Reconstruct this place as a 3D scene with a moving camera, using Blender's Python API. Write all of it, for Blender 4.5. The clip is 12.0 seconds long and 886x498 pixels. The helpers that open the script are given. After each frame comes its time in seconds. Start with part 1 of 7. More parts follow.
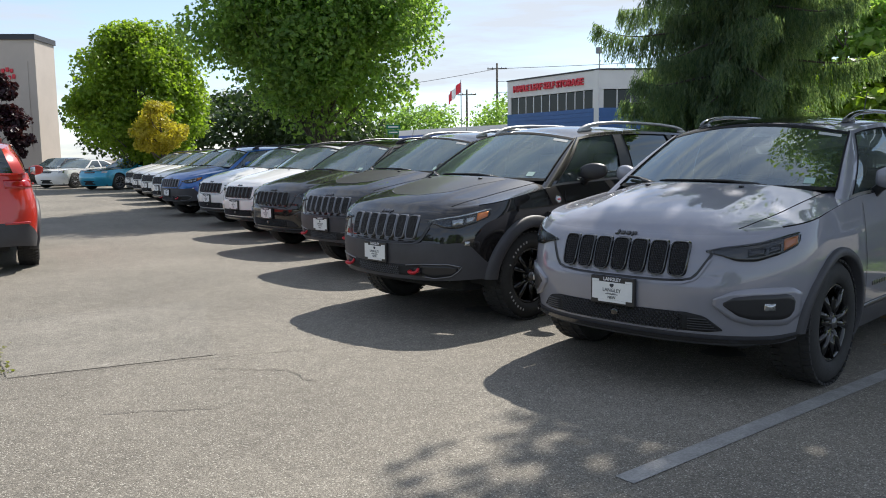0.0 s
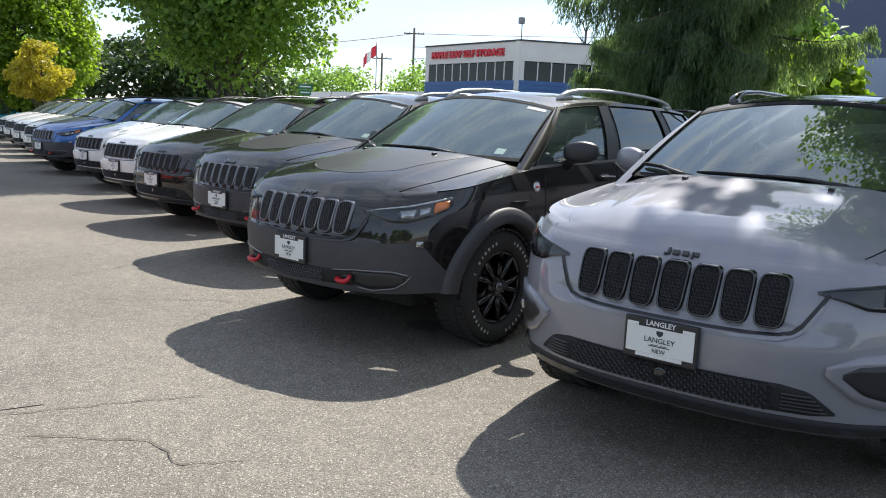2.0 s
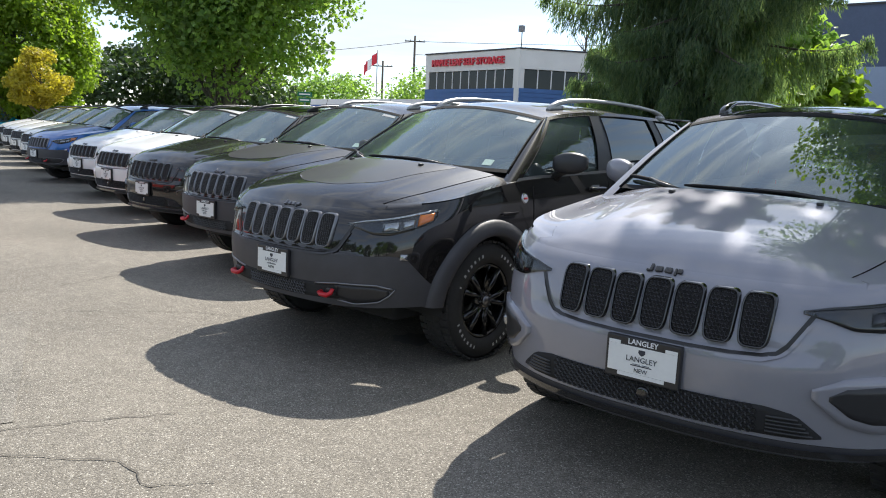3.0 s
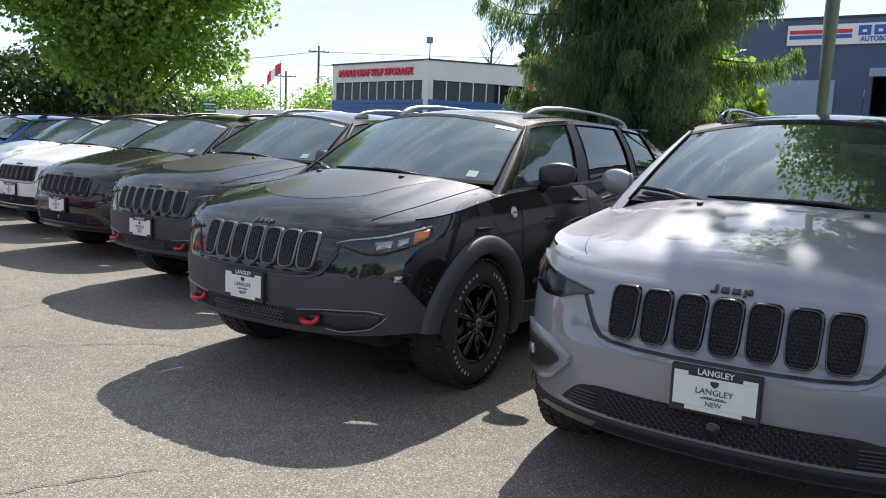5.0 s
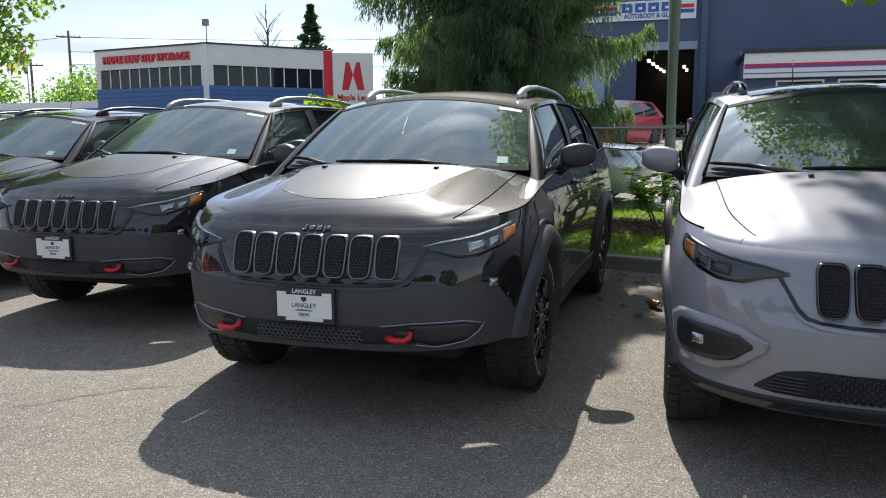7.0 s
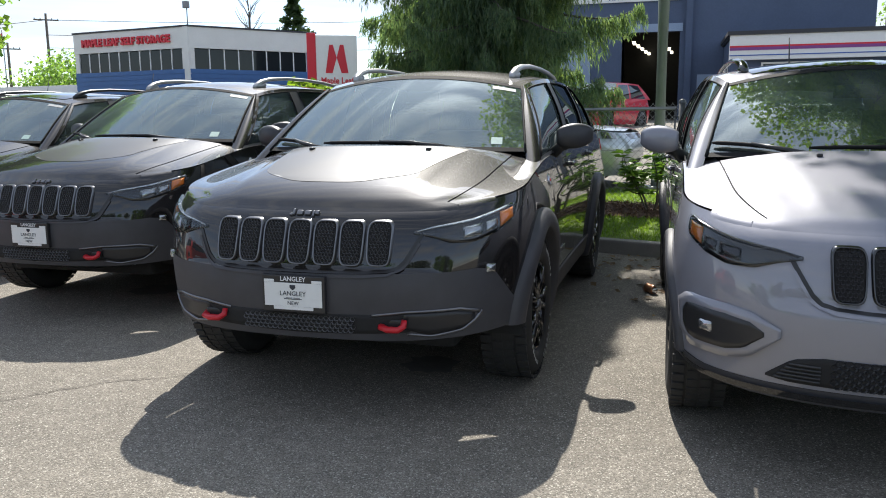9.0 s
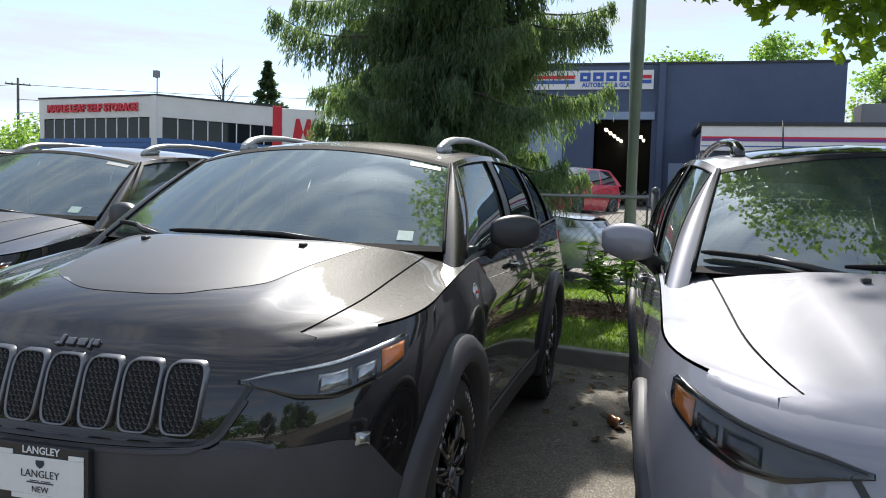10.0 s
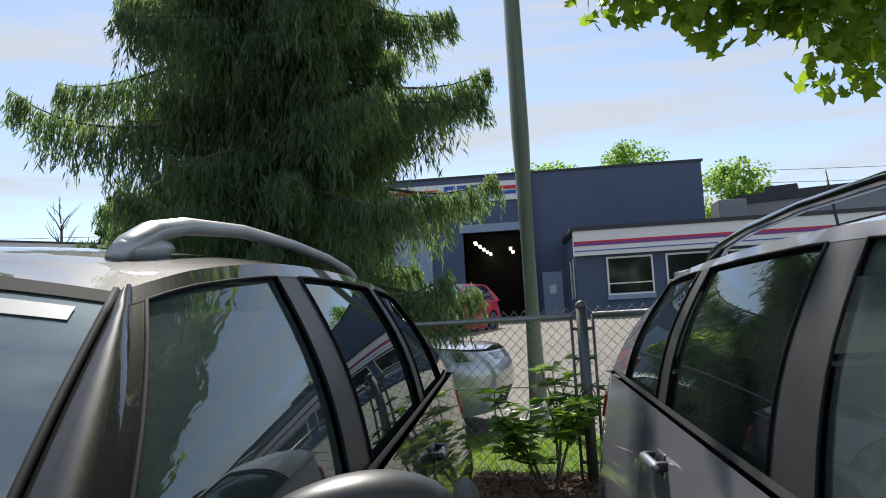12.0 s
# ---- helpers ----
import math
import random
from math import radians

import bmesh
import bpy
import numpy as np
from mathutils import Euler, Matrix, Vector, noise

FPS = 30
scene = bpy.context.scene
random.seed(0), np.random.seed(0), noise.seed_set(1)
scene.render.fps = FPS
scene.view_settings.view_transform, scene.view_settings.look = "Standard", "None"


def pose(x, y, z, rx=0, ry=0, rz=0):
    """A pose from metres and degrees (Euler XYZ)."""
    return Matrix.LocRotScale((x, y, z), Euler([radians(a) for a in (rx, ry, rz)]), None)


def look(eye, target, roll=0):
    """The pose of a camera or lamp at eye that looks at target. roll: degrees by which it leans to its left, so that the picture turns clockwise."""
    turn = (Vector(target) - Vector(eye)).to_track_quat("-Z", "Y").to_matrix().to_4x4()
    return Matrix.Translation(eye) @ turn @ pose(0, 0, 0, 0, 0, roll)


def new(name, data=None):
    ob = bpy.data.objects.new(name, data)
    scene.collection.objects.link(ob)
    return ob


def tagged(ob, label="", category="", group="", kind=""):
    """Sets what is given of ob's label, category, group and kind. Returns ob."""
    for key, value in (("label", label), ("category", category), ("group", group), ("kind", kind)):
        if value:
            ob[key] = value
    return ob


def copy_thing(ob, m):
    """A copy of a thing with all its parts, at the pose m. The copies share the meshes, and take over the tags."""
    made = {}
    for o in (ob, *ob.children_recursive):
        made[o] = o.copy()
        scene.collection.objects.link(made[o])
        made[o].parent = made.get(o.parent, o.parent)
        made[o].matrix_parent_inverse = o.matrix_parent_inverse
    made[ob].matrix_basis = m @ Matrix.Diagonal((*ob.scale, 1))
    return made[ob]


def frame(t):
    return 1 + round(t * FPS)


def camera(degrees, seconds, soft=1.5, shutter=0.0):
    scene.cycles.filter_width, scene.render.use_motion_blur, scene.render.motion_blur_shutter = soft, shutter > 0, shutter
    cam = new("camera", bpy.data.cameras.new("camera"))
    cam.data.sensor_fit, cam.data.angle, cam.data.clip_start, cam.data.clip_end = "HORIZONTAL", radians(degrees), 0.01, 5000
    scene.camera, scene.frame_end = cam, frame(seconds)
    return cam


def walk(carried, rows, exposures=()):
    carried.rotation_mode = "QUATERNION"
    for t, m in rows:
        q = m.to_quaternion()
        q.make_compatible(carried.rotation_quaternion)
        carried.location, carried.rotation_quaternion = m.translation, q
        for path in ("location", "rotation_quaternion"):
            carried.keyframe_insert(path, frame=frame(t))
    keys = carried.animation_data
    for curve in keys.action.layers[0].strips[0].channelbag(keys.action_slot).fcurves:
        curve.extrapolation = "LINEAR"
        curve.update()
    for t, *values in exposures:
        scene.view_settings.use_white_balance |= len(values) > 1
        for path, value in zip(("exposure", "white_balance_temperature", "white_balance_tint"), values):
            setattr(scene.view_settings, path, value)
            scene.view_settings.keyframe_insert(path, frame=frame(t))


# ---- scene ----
cam = camera(58.7, 12.0, soft=1.0)
PATH = [
    (0, (5.148, -4.062, 1.359), (3.699, -2.704, 1.125), -0.6),
    (0.5, (4.649, -3.698, 1.376), (3.266, -2.27, 1.156), 0.2),
    (1, (4.227, -3.36, 1.363), (2.842, -1.927, 1.186), 0.6),
    (1.5, (3.887, -3.138, 1.349), (2.624, -1.608, 1.098), 2.6),
    (2, (3.75, -3.038, 1.353), (2.481, -1.523, 1.042), 2.6),
    (2.5, (3.739, -2.987, 1.363), (2.46, -1.481, 1.052), 2.5),
    (3, (3.765, -2.913, 1.378), (2.492, -1.399, 1.085), 2.7),
    (3.2, (3.769, -2.879, 1.367), (2.504, -1.355, 1.088), 2.7),
    (4.8, (3.283, -2.916, 1.362), (2.162, -1.279, 1.111), 2.3),
    (5, (3.133, -2.898, 1.344), (2.051, -1.236, 1.09), 2.6),
    (5.5, (2.705, -2.858, 1.351), (1.685, -1.156, 1.099), 2.3),
    (6, (2.269, -2.996, 1.36), (1.359, -1.23, 1.127), 2.6),
    (6.5, (1.892, -3.024, 1.324), (1.109, -1.19, 1.169), -1.3),
    (7, (1.619, -3.177, 1.337), (1.046, -1.283, 1.051), -0.3),
    (7.2, (1.558, -3.279, 1.341), (1.001, -1.38, 1.056), -1.4),
    (8.8, (1.527, -3.23, 1.331), (0.978, -1.335, 0.999), -0.5),
    (9, (1.534, -3.046, 1.318), (0.999, -1.147, 0.992), -0.5),
    (9.5, (1.54, -2.46, 1.34), (1.034, -0.548, 1.044), 0.4),
    (10, (1.536, -1.783, 1.35), (1.06, 0.155, 1.221), 1.6),
    (10.5, (1.461, -1.098, 1.38), (0.933, 0.83, 1.343), 2.0),
    (11, (1.334, -0.482, 1.4), (0.788, 1.442, 1.374), 2.0),
    (11.5, (1.223, 0.135, 1.461), (0.682, 2.049, 1.677), -0.7),
    (12, (1.202, 0.767, 1.446), (1.046, 2.753, 1.622), -3.4),
]
EXPOSURE = [(0, 1.10), (0.5, 1.16), (1.5, 1.32), (3.2, 1.36), (5.0, 1.32), (7.0, 1.18), (9.0, 1.36), (9.6, 1.38), (10.3, 1.05), (11.0, 0.92), (11.5, 0.82), (12.0, 0.95)]
walk(cam, [(t, look(eye, target, roll)) for t, eye, target, roll in PATH], EXPOSURE)

# ---- world, sun, exposure ----
SUN_WAY = Vector((0.31, -1.09, -1.2)).normalized()
world = bpy.data.worlds.new("world")
scene.world = world
world.use_nodes = True
wn, wl = world.node_tree.nodes, world.node_tree.links
sky = wn.new("ShaderNodeTexSky")
sky.sky_type, sky.sun_disc = "NISHITA", False
sky.sun_elevation = math.asin(-SUN_WAY.z)
sky.sun_rotation = math.atan2(-SUN_WAY.x, -SUN_WAY.y)
sky.air_density, sky.dust_density, sky.ozone_density = 0.8, 0.15, 1.0
coord = wn.new("ShaderNodeTexCoord")
stretch = wn.new("ShaderNodeMapping")
stretch.inputs["Scale"].default_value = (1.0, 1.5, 11.0)
stretch.inputs["Rotation"].default_value = (0.05, 0.12, 0.4)
cirrus = wn.new("ShaderNodeTexNoise")
cirrus.inputs["Scale"].default_value, cirrus.inputs["Detail"].default_value = 2.3, 9.0
cirrus.inputs["Roughness"].default_value = 0.58
veil = wn.new("ShaderNodeMapRange")
veil.inputs["From Min"].default_value, veil.inputs["From Max"].default_value = 0.44, 0.64
veil.inputs["To Min"].default_value, veil.inputs["To Max"].default_value = 0.28, 0.90
cloud = wn.new("ShaderNodeMixRGB")
backg = wn["Background"]
backg.inputs["Strength"].default_value = 0.15
wl.new(coord.outputs["Generated"], stretch.inputs["Vector"])
wl.new(stretch.outputs["Vector"], cirrus.inputs["Vector"])
wl.new(cirrus.outputs["Fac"], veil.inputs["Value"])
rise = wn.new("ShaderNodeSeparateXYZ")
wl.new(coord.outputs["Generated"], rise.inputs["Vector"])
high = wn.new("ShaderNodeMapRange")
high.inputs["From Min"].default_value, high.inputs["From Max"].default_value = 0.2, 0.6
high.inputs["To Min"].default_value, high.inputs["To Max"].default_value = 1.0, 1.0
wl.new(rise.outputs["Z"], high.inputs["Value"])
thin = wn.new("ShaderNodeMath")
thin.operation = "MULTIPLY"
wl.new(veil.outputs["Result"], thin.inputs[0])
wl.new(high.outputs["Result"], thin.inputs[1])
wl.new(thin.outputs["Value"], cloud.inputs["Fac"])
# thin cloud glows round the sun
toward = wn.new("ShaderNodeVectorMath")
toward.operation = "DOT_PRODUCT"
toward.inputs[1].default_value = -SUN_WAY
wl.new(coord.outputs["Generated"], toward.inputs[0])
near_sun = wn.new("ShaderNodeMath")
near_sun.operation, near_sun.use_clamp = "MAXIMUM", True
wl.new(toward.outputs["Value"], near_sun.inputs[0])
aureole = wn.new("ShaderNodeMath")
aureole.operation = "POWER"
aureole.inputs[1].default_value = 40.0
wl.new(near_sun.outputs["Value"], aureole.inputs[0])
glow = wn.new("ShaderNodeMath")
glow.operation = "MULTIPLY_ADD"
glow.inputs[1].default_value, glow.inputs[2].default_value = 4.5, 1.0
wl.new(aureole.outputs["Value"], glow.inputs[0])
lit_cloud = wn.new("ShaderNodeVectorMath")
lit_cloud.operation = "SCALE"
lit_cloud.inputs[0].default_value = (2.3, 2.44, 2.66)
wl.new(glow.outputs["Value"], lit_cloud.inputs["Scale"])
wl.new(lit_cloud.outputs["Vector"], cloud.inputs["Color2"])
clear = wn.new("ShaderNodeVectorMath")
clear.operation = "SCALE"
clear.inputs["Scale"].default_value = 0.60
wl.new(sky.outputs["Color"], clear.inputs[0])
wl.new(clear.outputs["Vector"], cloud.inputs["Color1"])
wl.new(cloud.outputs["Color"], backg.inputs["Color"])
sun = new("sun", bpy.data.lights.new("sun", "SUN"))
sun.data.energy, sun.data.angle, sun.data.color = 2.95, radians(0.53), (1.0, 0.95, 0.87)
sun.matrix_world = look((0, 0, 60), Vector((0, 0, 60)) + SUN_WAY)

# ---- materials ----
def mat(name, col, rough=0.5, metal=0.0, vary=0.0, scale=8.0, bump=0.0, bscale=60.0, coat=0.0, col2=None, detail=6.0, random_tint=0.0, spec=0.5, alpha_trans=0.0):
    """A surface with grain at two scales: a broad blotch and a fine one, and relief from the fine one."""
    m = bpy.data.materials.new(name)
    m.use_nodes = True
    n, l = m.node_tree.nodes, m.node_tree.links
    b = n["Principled BSDF"]
    b.inputs["Base Color"].default_value = (*col, 1)
    b.inputs["Roughness"].default_value, b.inputs["Metallic"].default_value = rough, metal
    b.inputs["Coat Weight"].default_value, b.inputs["Coat Roughness"].default_value = coat, 0.02
    b.inputs["Coat IOR"].default_value = 1.62
    b.inputs["Specular IOR Level"].default_value = spec
    b.inputs["Transmission Weight"].default_value = alpha_trans
    if vary or col2 or bump:
        c = n.new("ShaderNodeTexCoord")
        fine = n.new("ShaderNodeTexNoise")
        fine.inputs["Scale"].default_value, fine.inputs["Detail"].default_value = bscale, 4.0
        l.new(c.outputs["Object"], fine.inputs["Vector"])
    if vary or col2:
        broad = n.new("ShaderNodeTexNoise")
        broad.inputs["Scale"].default_value, broad.inputs["Detail"].default_value = scale, detail
        broad.inputs["Roughness"].default_value = 0.62
        l.new(c.outputs["Object"], broad.inputs["Vector"])
        blend = n.new("ShaderNodeMix")
        blend.data_type = "FLOAT"
        blend.inputs["Factor"].default_value = 0.42
        l.new(broad.outputs["Fac"], blend.inputs["A"])
        l.new(fine.outputs["Fac"], blend.inputs["B"])
        ramp = n.new("ShaderNodeMapRange")
        ramp.inputs["From Min"].default_value, ramp.inputs["From Max"].default_value = 0.3, 0.7
        l.new(blend.outputs["Result"], ramp.inputs["Value"])
        mix = n.new("ShaderNodeMixRGB")
        other = col2 or tuple(min(1, x * (1 + vary)) for x in col)
        mix.inputs["Color1"].default_value = (*(x * (1 - vary) for x in col), 1)
        mix.inputs["Color2"].default_value = (*other, 1)
        l.new(ramp.outputs["Result"], mix.inputs["Fac"])
        out = mix.outputs["Color"]
        if random_tint:
            info = n.new("ShaderNodeObjectInfo")
            hsv = n.new("ShaderNodeHueSaturation")
            mr = n.new("ShaderNodeMapRange")
            mr.inputs["To Min"].default_value, mr.inputs["To Max"].default_value = 1 - random_tint, 1 + random_tint
            l.new(info.outputs["Random"], mr.inputs["Value"])
            l.new(mr.outputs["Result"], hsv.inputs["Value"])
            l.new(out, hsv.inputs["Color"])
            out = hsv.outputs["Color"]
        l.new(out, b.inputs["Base Color"])
    if bump:
        bp = n.new("ShaderNodeBump")
        bp.inputs["Strength"].default_value, bp.inputs["Distance"].default_value = bump, 0.01
        l.new(fine.outputs["Fac"], bp.inputs["Height"])
        l.new(bp.outputs["Normal"], b.inputs["Normal"])
    return m


def leafy(name, col, col2, through_light=0.45, rough=0.45):
    """Leaves: tinted leaf by leaf, letting part of the light through."""
    m = bpy.data.materials.new(name)
    m.use_nodes = True
    n, l = m.node_tree.nodes, m.node_tree.links
    b = n["Principled BSDF"]
    b.inputs["Roughness"].default_value = rough
    geo = n.new("ShaderNodeNewGeometry")
    mix = n.new("ShaderNodeMixRGB")
    mix.inputs["Color1"].default_value, mix.inputs["Color2"].default_value = (*col, 1), (*col2, 1)
    l.new(geo.outputs["Random Per Island"], mix.inputs["Fac"])
    l.new(mix.outputs["Color"], b.inputs["Base Color"])
    tr = n.new("ShaderNodeBsdfTranslucent")
    bright = n.new("ShaderNodeMixRGB")
    bright.blend_type = "MULTIPLY"
    bright.inputs["Fac"].default_value = 1.0
    bright.inputs["Color2"].default_value = (1.8, 1.85, 0.9, 1)
    l.new(mix.outputs["Color"], bright.inputs["Color1"])
    l.new(bright.outputs["Color"], tr.inputs["Color"])
    sh = n.new("ShaderNodeMixShader")
    sh.inputs["Fac"].default_value = through_light
    l.new(b.outputs["BSDF"], sh.inputs[1])
    l.new(tr.outputs["BSDF"], sh.inputs[2])
    l.new(sh.outputs["Shader"], n["Material Output"].inputs["Surface"])
    return m


def glazing(name, tint, rough=0.0, ior=1.95, film=0.0):
    """Tinted sheet glass: a mirror by Fresnel over a clear tinted pane, under a thin dusty film that also paints in sun
    glare.
    """
    m = bpy.data.materials.new(name)
    m.use_nodes = True
    n, l = m.node_tree.nodes, m.node_tree.links
    n.remove(n["Principled BSDF"])
    tp, gl, fr, mx = n.new("ShaderNodeBsdfTransparent"), n.new("ShaderNodeBsdfGlossy"), n.new("ShaderNodeFresnel"), n.new("ShaderNodeMixShader")
    tp.inputs["Color"].default_value = (*tint, 1)
    gl.inputs["Roughness"].default_value = rough
    gl.inputs["Color"].default_value = (0.90, 0.98, 0.98, 1)
    fr.inputs["IOR"].default_value = ior
    l.new(fr.outputs["Fac"], mx.inputs["Fac"])
    l.new(tp.outputs["BSDF"], mx.inputs[1])
    l.new(gl.outputs["BSDF"], mx.inputs[2])
    out = mx
    if film:
        # pale teal diffuse layer: sun glare and haze on the glass put into its colour
        dust_and_glare, over = n.new("ShaderNodeBsdfDiffuse"), n.new("ShaderNodeMixShader")
        dust_and_glare.inputs["Color"].default_value = (0.46, 0.60, 0.60, 1)
        streak, amount, c = n.new("ShaderNodeTexNoise"), n.new("ShaderNodeMapRange"), n.new("ShaderNodeTexCoord")
        streak.inputs["Scale"].default_value, streak.inputs["Detail"].default_value = 3.0, 6.0
        l.new(c.outputs["Object"], streak.inputs["Vector"])
        amount.inputs["From Min"].default_value, amount.inputs["From Max"].default_value = 0.3, 0.7
        amount.inputs["To Min"].default_value, amount.inputs["To Max"].default_value = film * 0.6, film * 1.4
        l.new(streak.outputs["Fac"], amount.inputs["Value"])
        l.new(amount.outputs["Result"], over.inputs["Fac"])
        l.new(mx.outputs["Shader"], over.inputs[1])
        l.new(dust_and_glare.outputs["BSDF"], over.inputs[2])
        out = over
    l.new(out.outputs["Shader"], n["Material Output"].inputs["Surface"])
    return m


def paint(name, col, metal=0.0, rough=0.32, dust_and_glare=0.06, spec=0.3):
    """Car paint under clear coat, with flakes and a thin film of dust."""
    return mat(name, col, rough if metal else 0.6, metal, vary=dust_and_glare, scale=2.5, bscale=900.0, bump=0.0, coat=1.0, spec=spec if metal else 0.03)


PAINT_BLACK = paint("paint_black", (0.015, 0.0136, 0.0138), 0.25, 0.46, 0.12, 0.06)
PAINT_SILVER = paint("paint_silver", (0.262, 0.264, 0.302), 0.32, 0.53, 0.08, 0.10)
PAINT_WHITE = paint("paint_white", (0.80, 0.80, 0.79), 0.0, 0.3)
PAINT_BLUE = paint("paint_blue", (0.010, 0.105, 0.36), 0.5, 0.35)
PAINT_RED = paint("paint_red", (0.55, 0.035, 0.02), 0.1, 0.3)
PAINT_CHERRY = paint("paint_cherry", (0.60, 0.018, 0.05), 0.1, 0.3)
PAINT_AQUA = paint("paint_aqua", (0.02, 0.32, 0.50), 0.3, 0.3)
PAINT_TEAL = paint("paint_teal", (0.01, 0.14, 0.30), 0.3, 0.3)
PAINT_PALE = paint("paint_pale", (0.50, 0.54, 0.56), 0.6, 0.3)
CLADDING = mat("cladding_plastic", (0.050, 0.050, 0.057), 0.55, vary=0.25, scale=6, bump=0.08, bscale=700)
TRIM_BLACK = mat("trim_black", (0.024, 0.024, 0.026), 0.35, vary=0.1)
GLOSS_BLACK = mat("gloss_black", (0.008, 0.008, 0.009), 0.08, coat=0.6)
SATIN_GREY = mat("satin_grey_metal", (0.20, 0.20, 0.21), 0.32, 0.9, vary=0.1)
CHROME = mat("bright_metal", (0.62, 0.62, 0.64), 0.18, 0.95, vary=0.05)
RAIL_SILVER = mat("rail_silver", (0.45, 0.45, 0.45), 0.38, 0.45, vary=0.06)
RUBBER = mat("tyre_rubber", (0.028, 0.0275, 0.0275), 0.8, vary=0.3, scale=14, bump=0.2, bscale=200)
RIM_BLACK = mat("rim_black", (0.014, 0.014, 0.015), 0.25, 0.3, coat=0.5)
RED_HOOK = mat("hook_red", (0.50, 0.012, 0.022), 0.4, vary=0.15)
# near-black for joints and undersides; also stands for shade in hollows
DARK = mat("dark_joint_and_shade", (0.02, 0.02, 0.021), 0.9, vary=0.2)
INTERIOR = mat("interior_black", (0.045, 0.045, 0.048), 0.7, vary=0.3, bump=0.1, bscale=300)
INTERIOR_GREY = mat("interior_grey", (0.10, 0.10, 0.10), 0.7, vary=0.2, bump=0.1, bscale=300)
PAPER = mat("white_paper", (0.78, 0.79, 0.78), 0.6, vary=0.04)
INK = mat("dark_ink", (0.03, 0.035, 0.05), 0.5, vary=0.1)
WHITE_INK = mat("white_ink", (0.75, 0.76, 0.78), 0.5, vary=0.05)
AMBER = mat("amber_lens", (0.75, 0.20, 0.02), 0.15, coat=0.8, vary=0.15, scale=40)
LAMP_CLEAR = mat("lamp_reflector", (0.42, 0.43, 0.44), 0.16, 0.85, vary=0.4, scale=40)
LAMP_RED = mat("tail_lens", (0.40, 0.01, 0.012), 0.12, coat=0.8, vary=0.2, scale=30)
# shaded copy of the windscreen glass: weaker painted glare for the car under the tree
WINDSCREEN_SHADED = glazing("shaded_windscreen_glass", (0.60, 0.69, 0.67), ior=2.9, film=0.05)
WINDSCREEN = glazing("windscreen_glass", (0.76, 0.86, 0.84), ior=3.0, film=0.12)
SIDE_GLASS = glazing("side_glass", (0.72, 0.80, 0.79), film=0.09)
PRIVACY = glazing("privacy_glass", (0.10, 0.115, 0.115), film=0.02)
LENS_GLASS = glazing("lamp_lens", (0.93, 0.94, 0.95), ior=1.28)
DECAL = mat("matte_decal", (0.042, 0.040, 0.038), 0.42, vary=0.2, scale=5, bscale=500, coat=0.25)
LABEL = mat("dealer_label", (0.46, 0.47, 0.46), 0.5, vary=0.12, scale=50)
STICKER = mat("pale_sticker", (0.36, 0.50, 0.46), 0.6, vary=0.1, scale=60)
BELT_GREY = mat("satin_belt_moulding", (0.24, 0.235, 0.23), 0.42, 0.5, vary=0.08)
PILLAR_GREY = mat("pillar_trim", (0.040, 0.040, 0.042), 0.45, vary=0.15, scale=20)
SATIN_DARK = mat("mirror_cap_grey", (0.05, 0.05, 0.054), 0.4, 0.4, vary=0.1)
TUBE_GLOW = bpy.data.materials.new("tube_glow")
TUBE_GLOW.use_nodes = True
TUBE_GLOW.node_tree.nodes["Principled BSDF"].inputs["Emission Color"].default_value = (1.0, 0.93, 0.7, 1)
TUBE_GLOW.node_tree.nodes["Principled BSDF"].inputs["Emission Strength"].default_value = 1.5
TYRE_WHITE = mat("tyre_lettering", (0.42, 0.42, 0.41), 0.7, vary=0.3, scale=30)


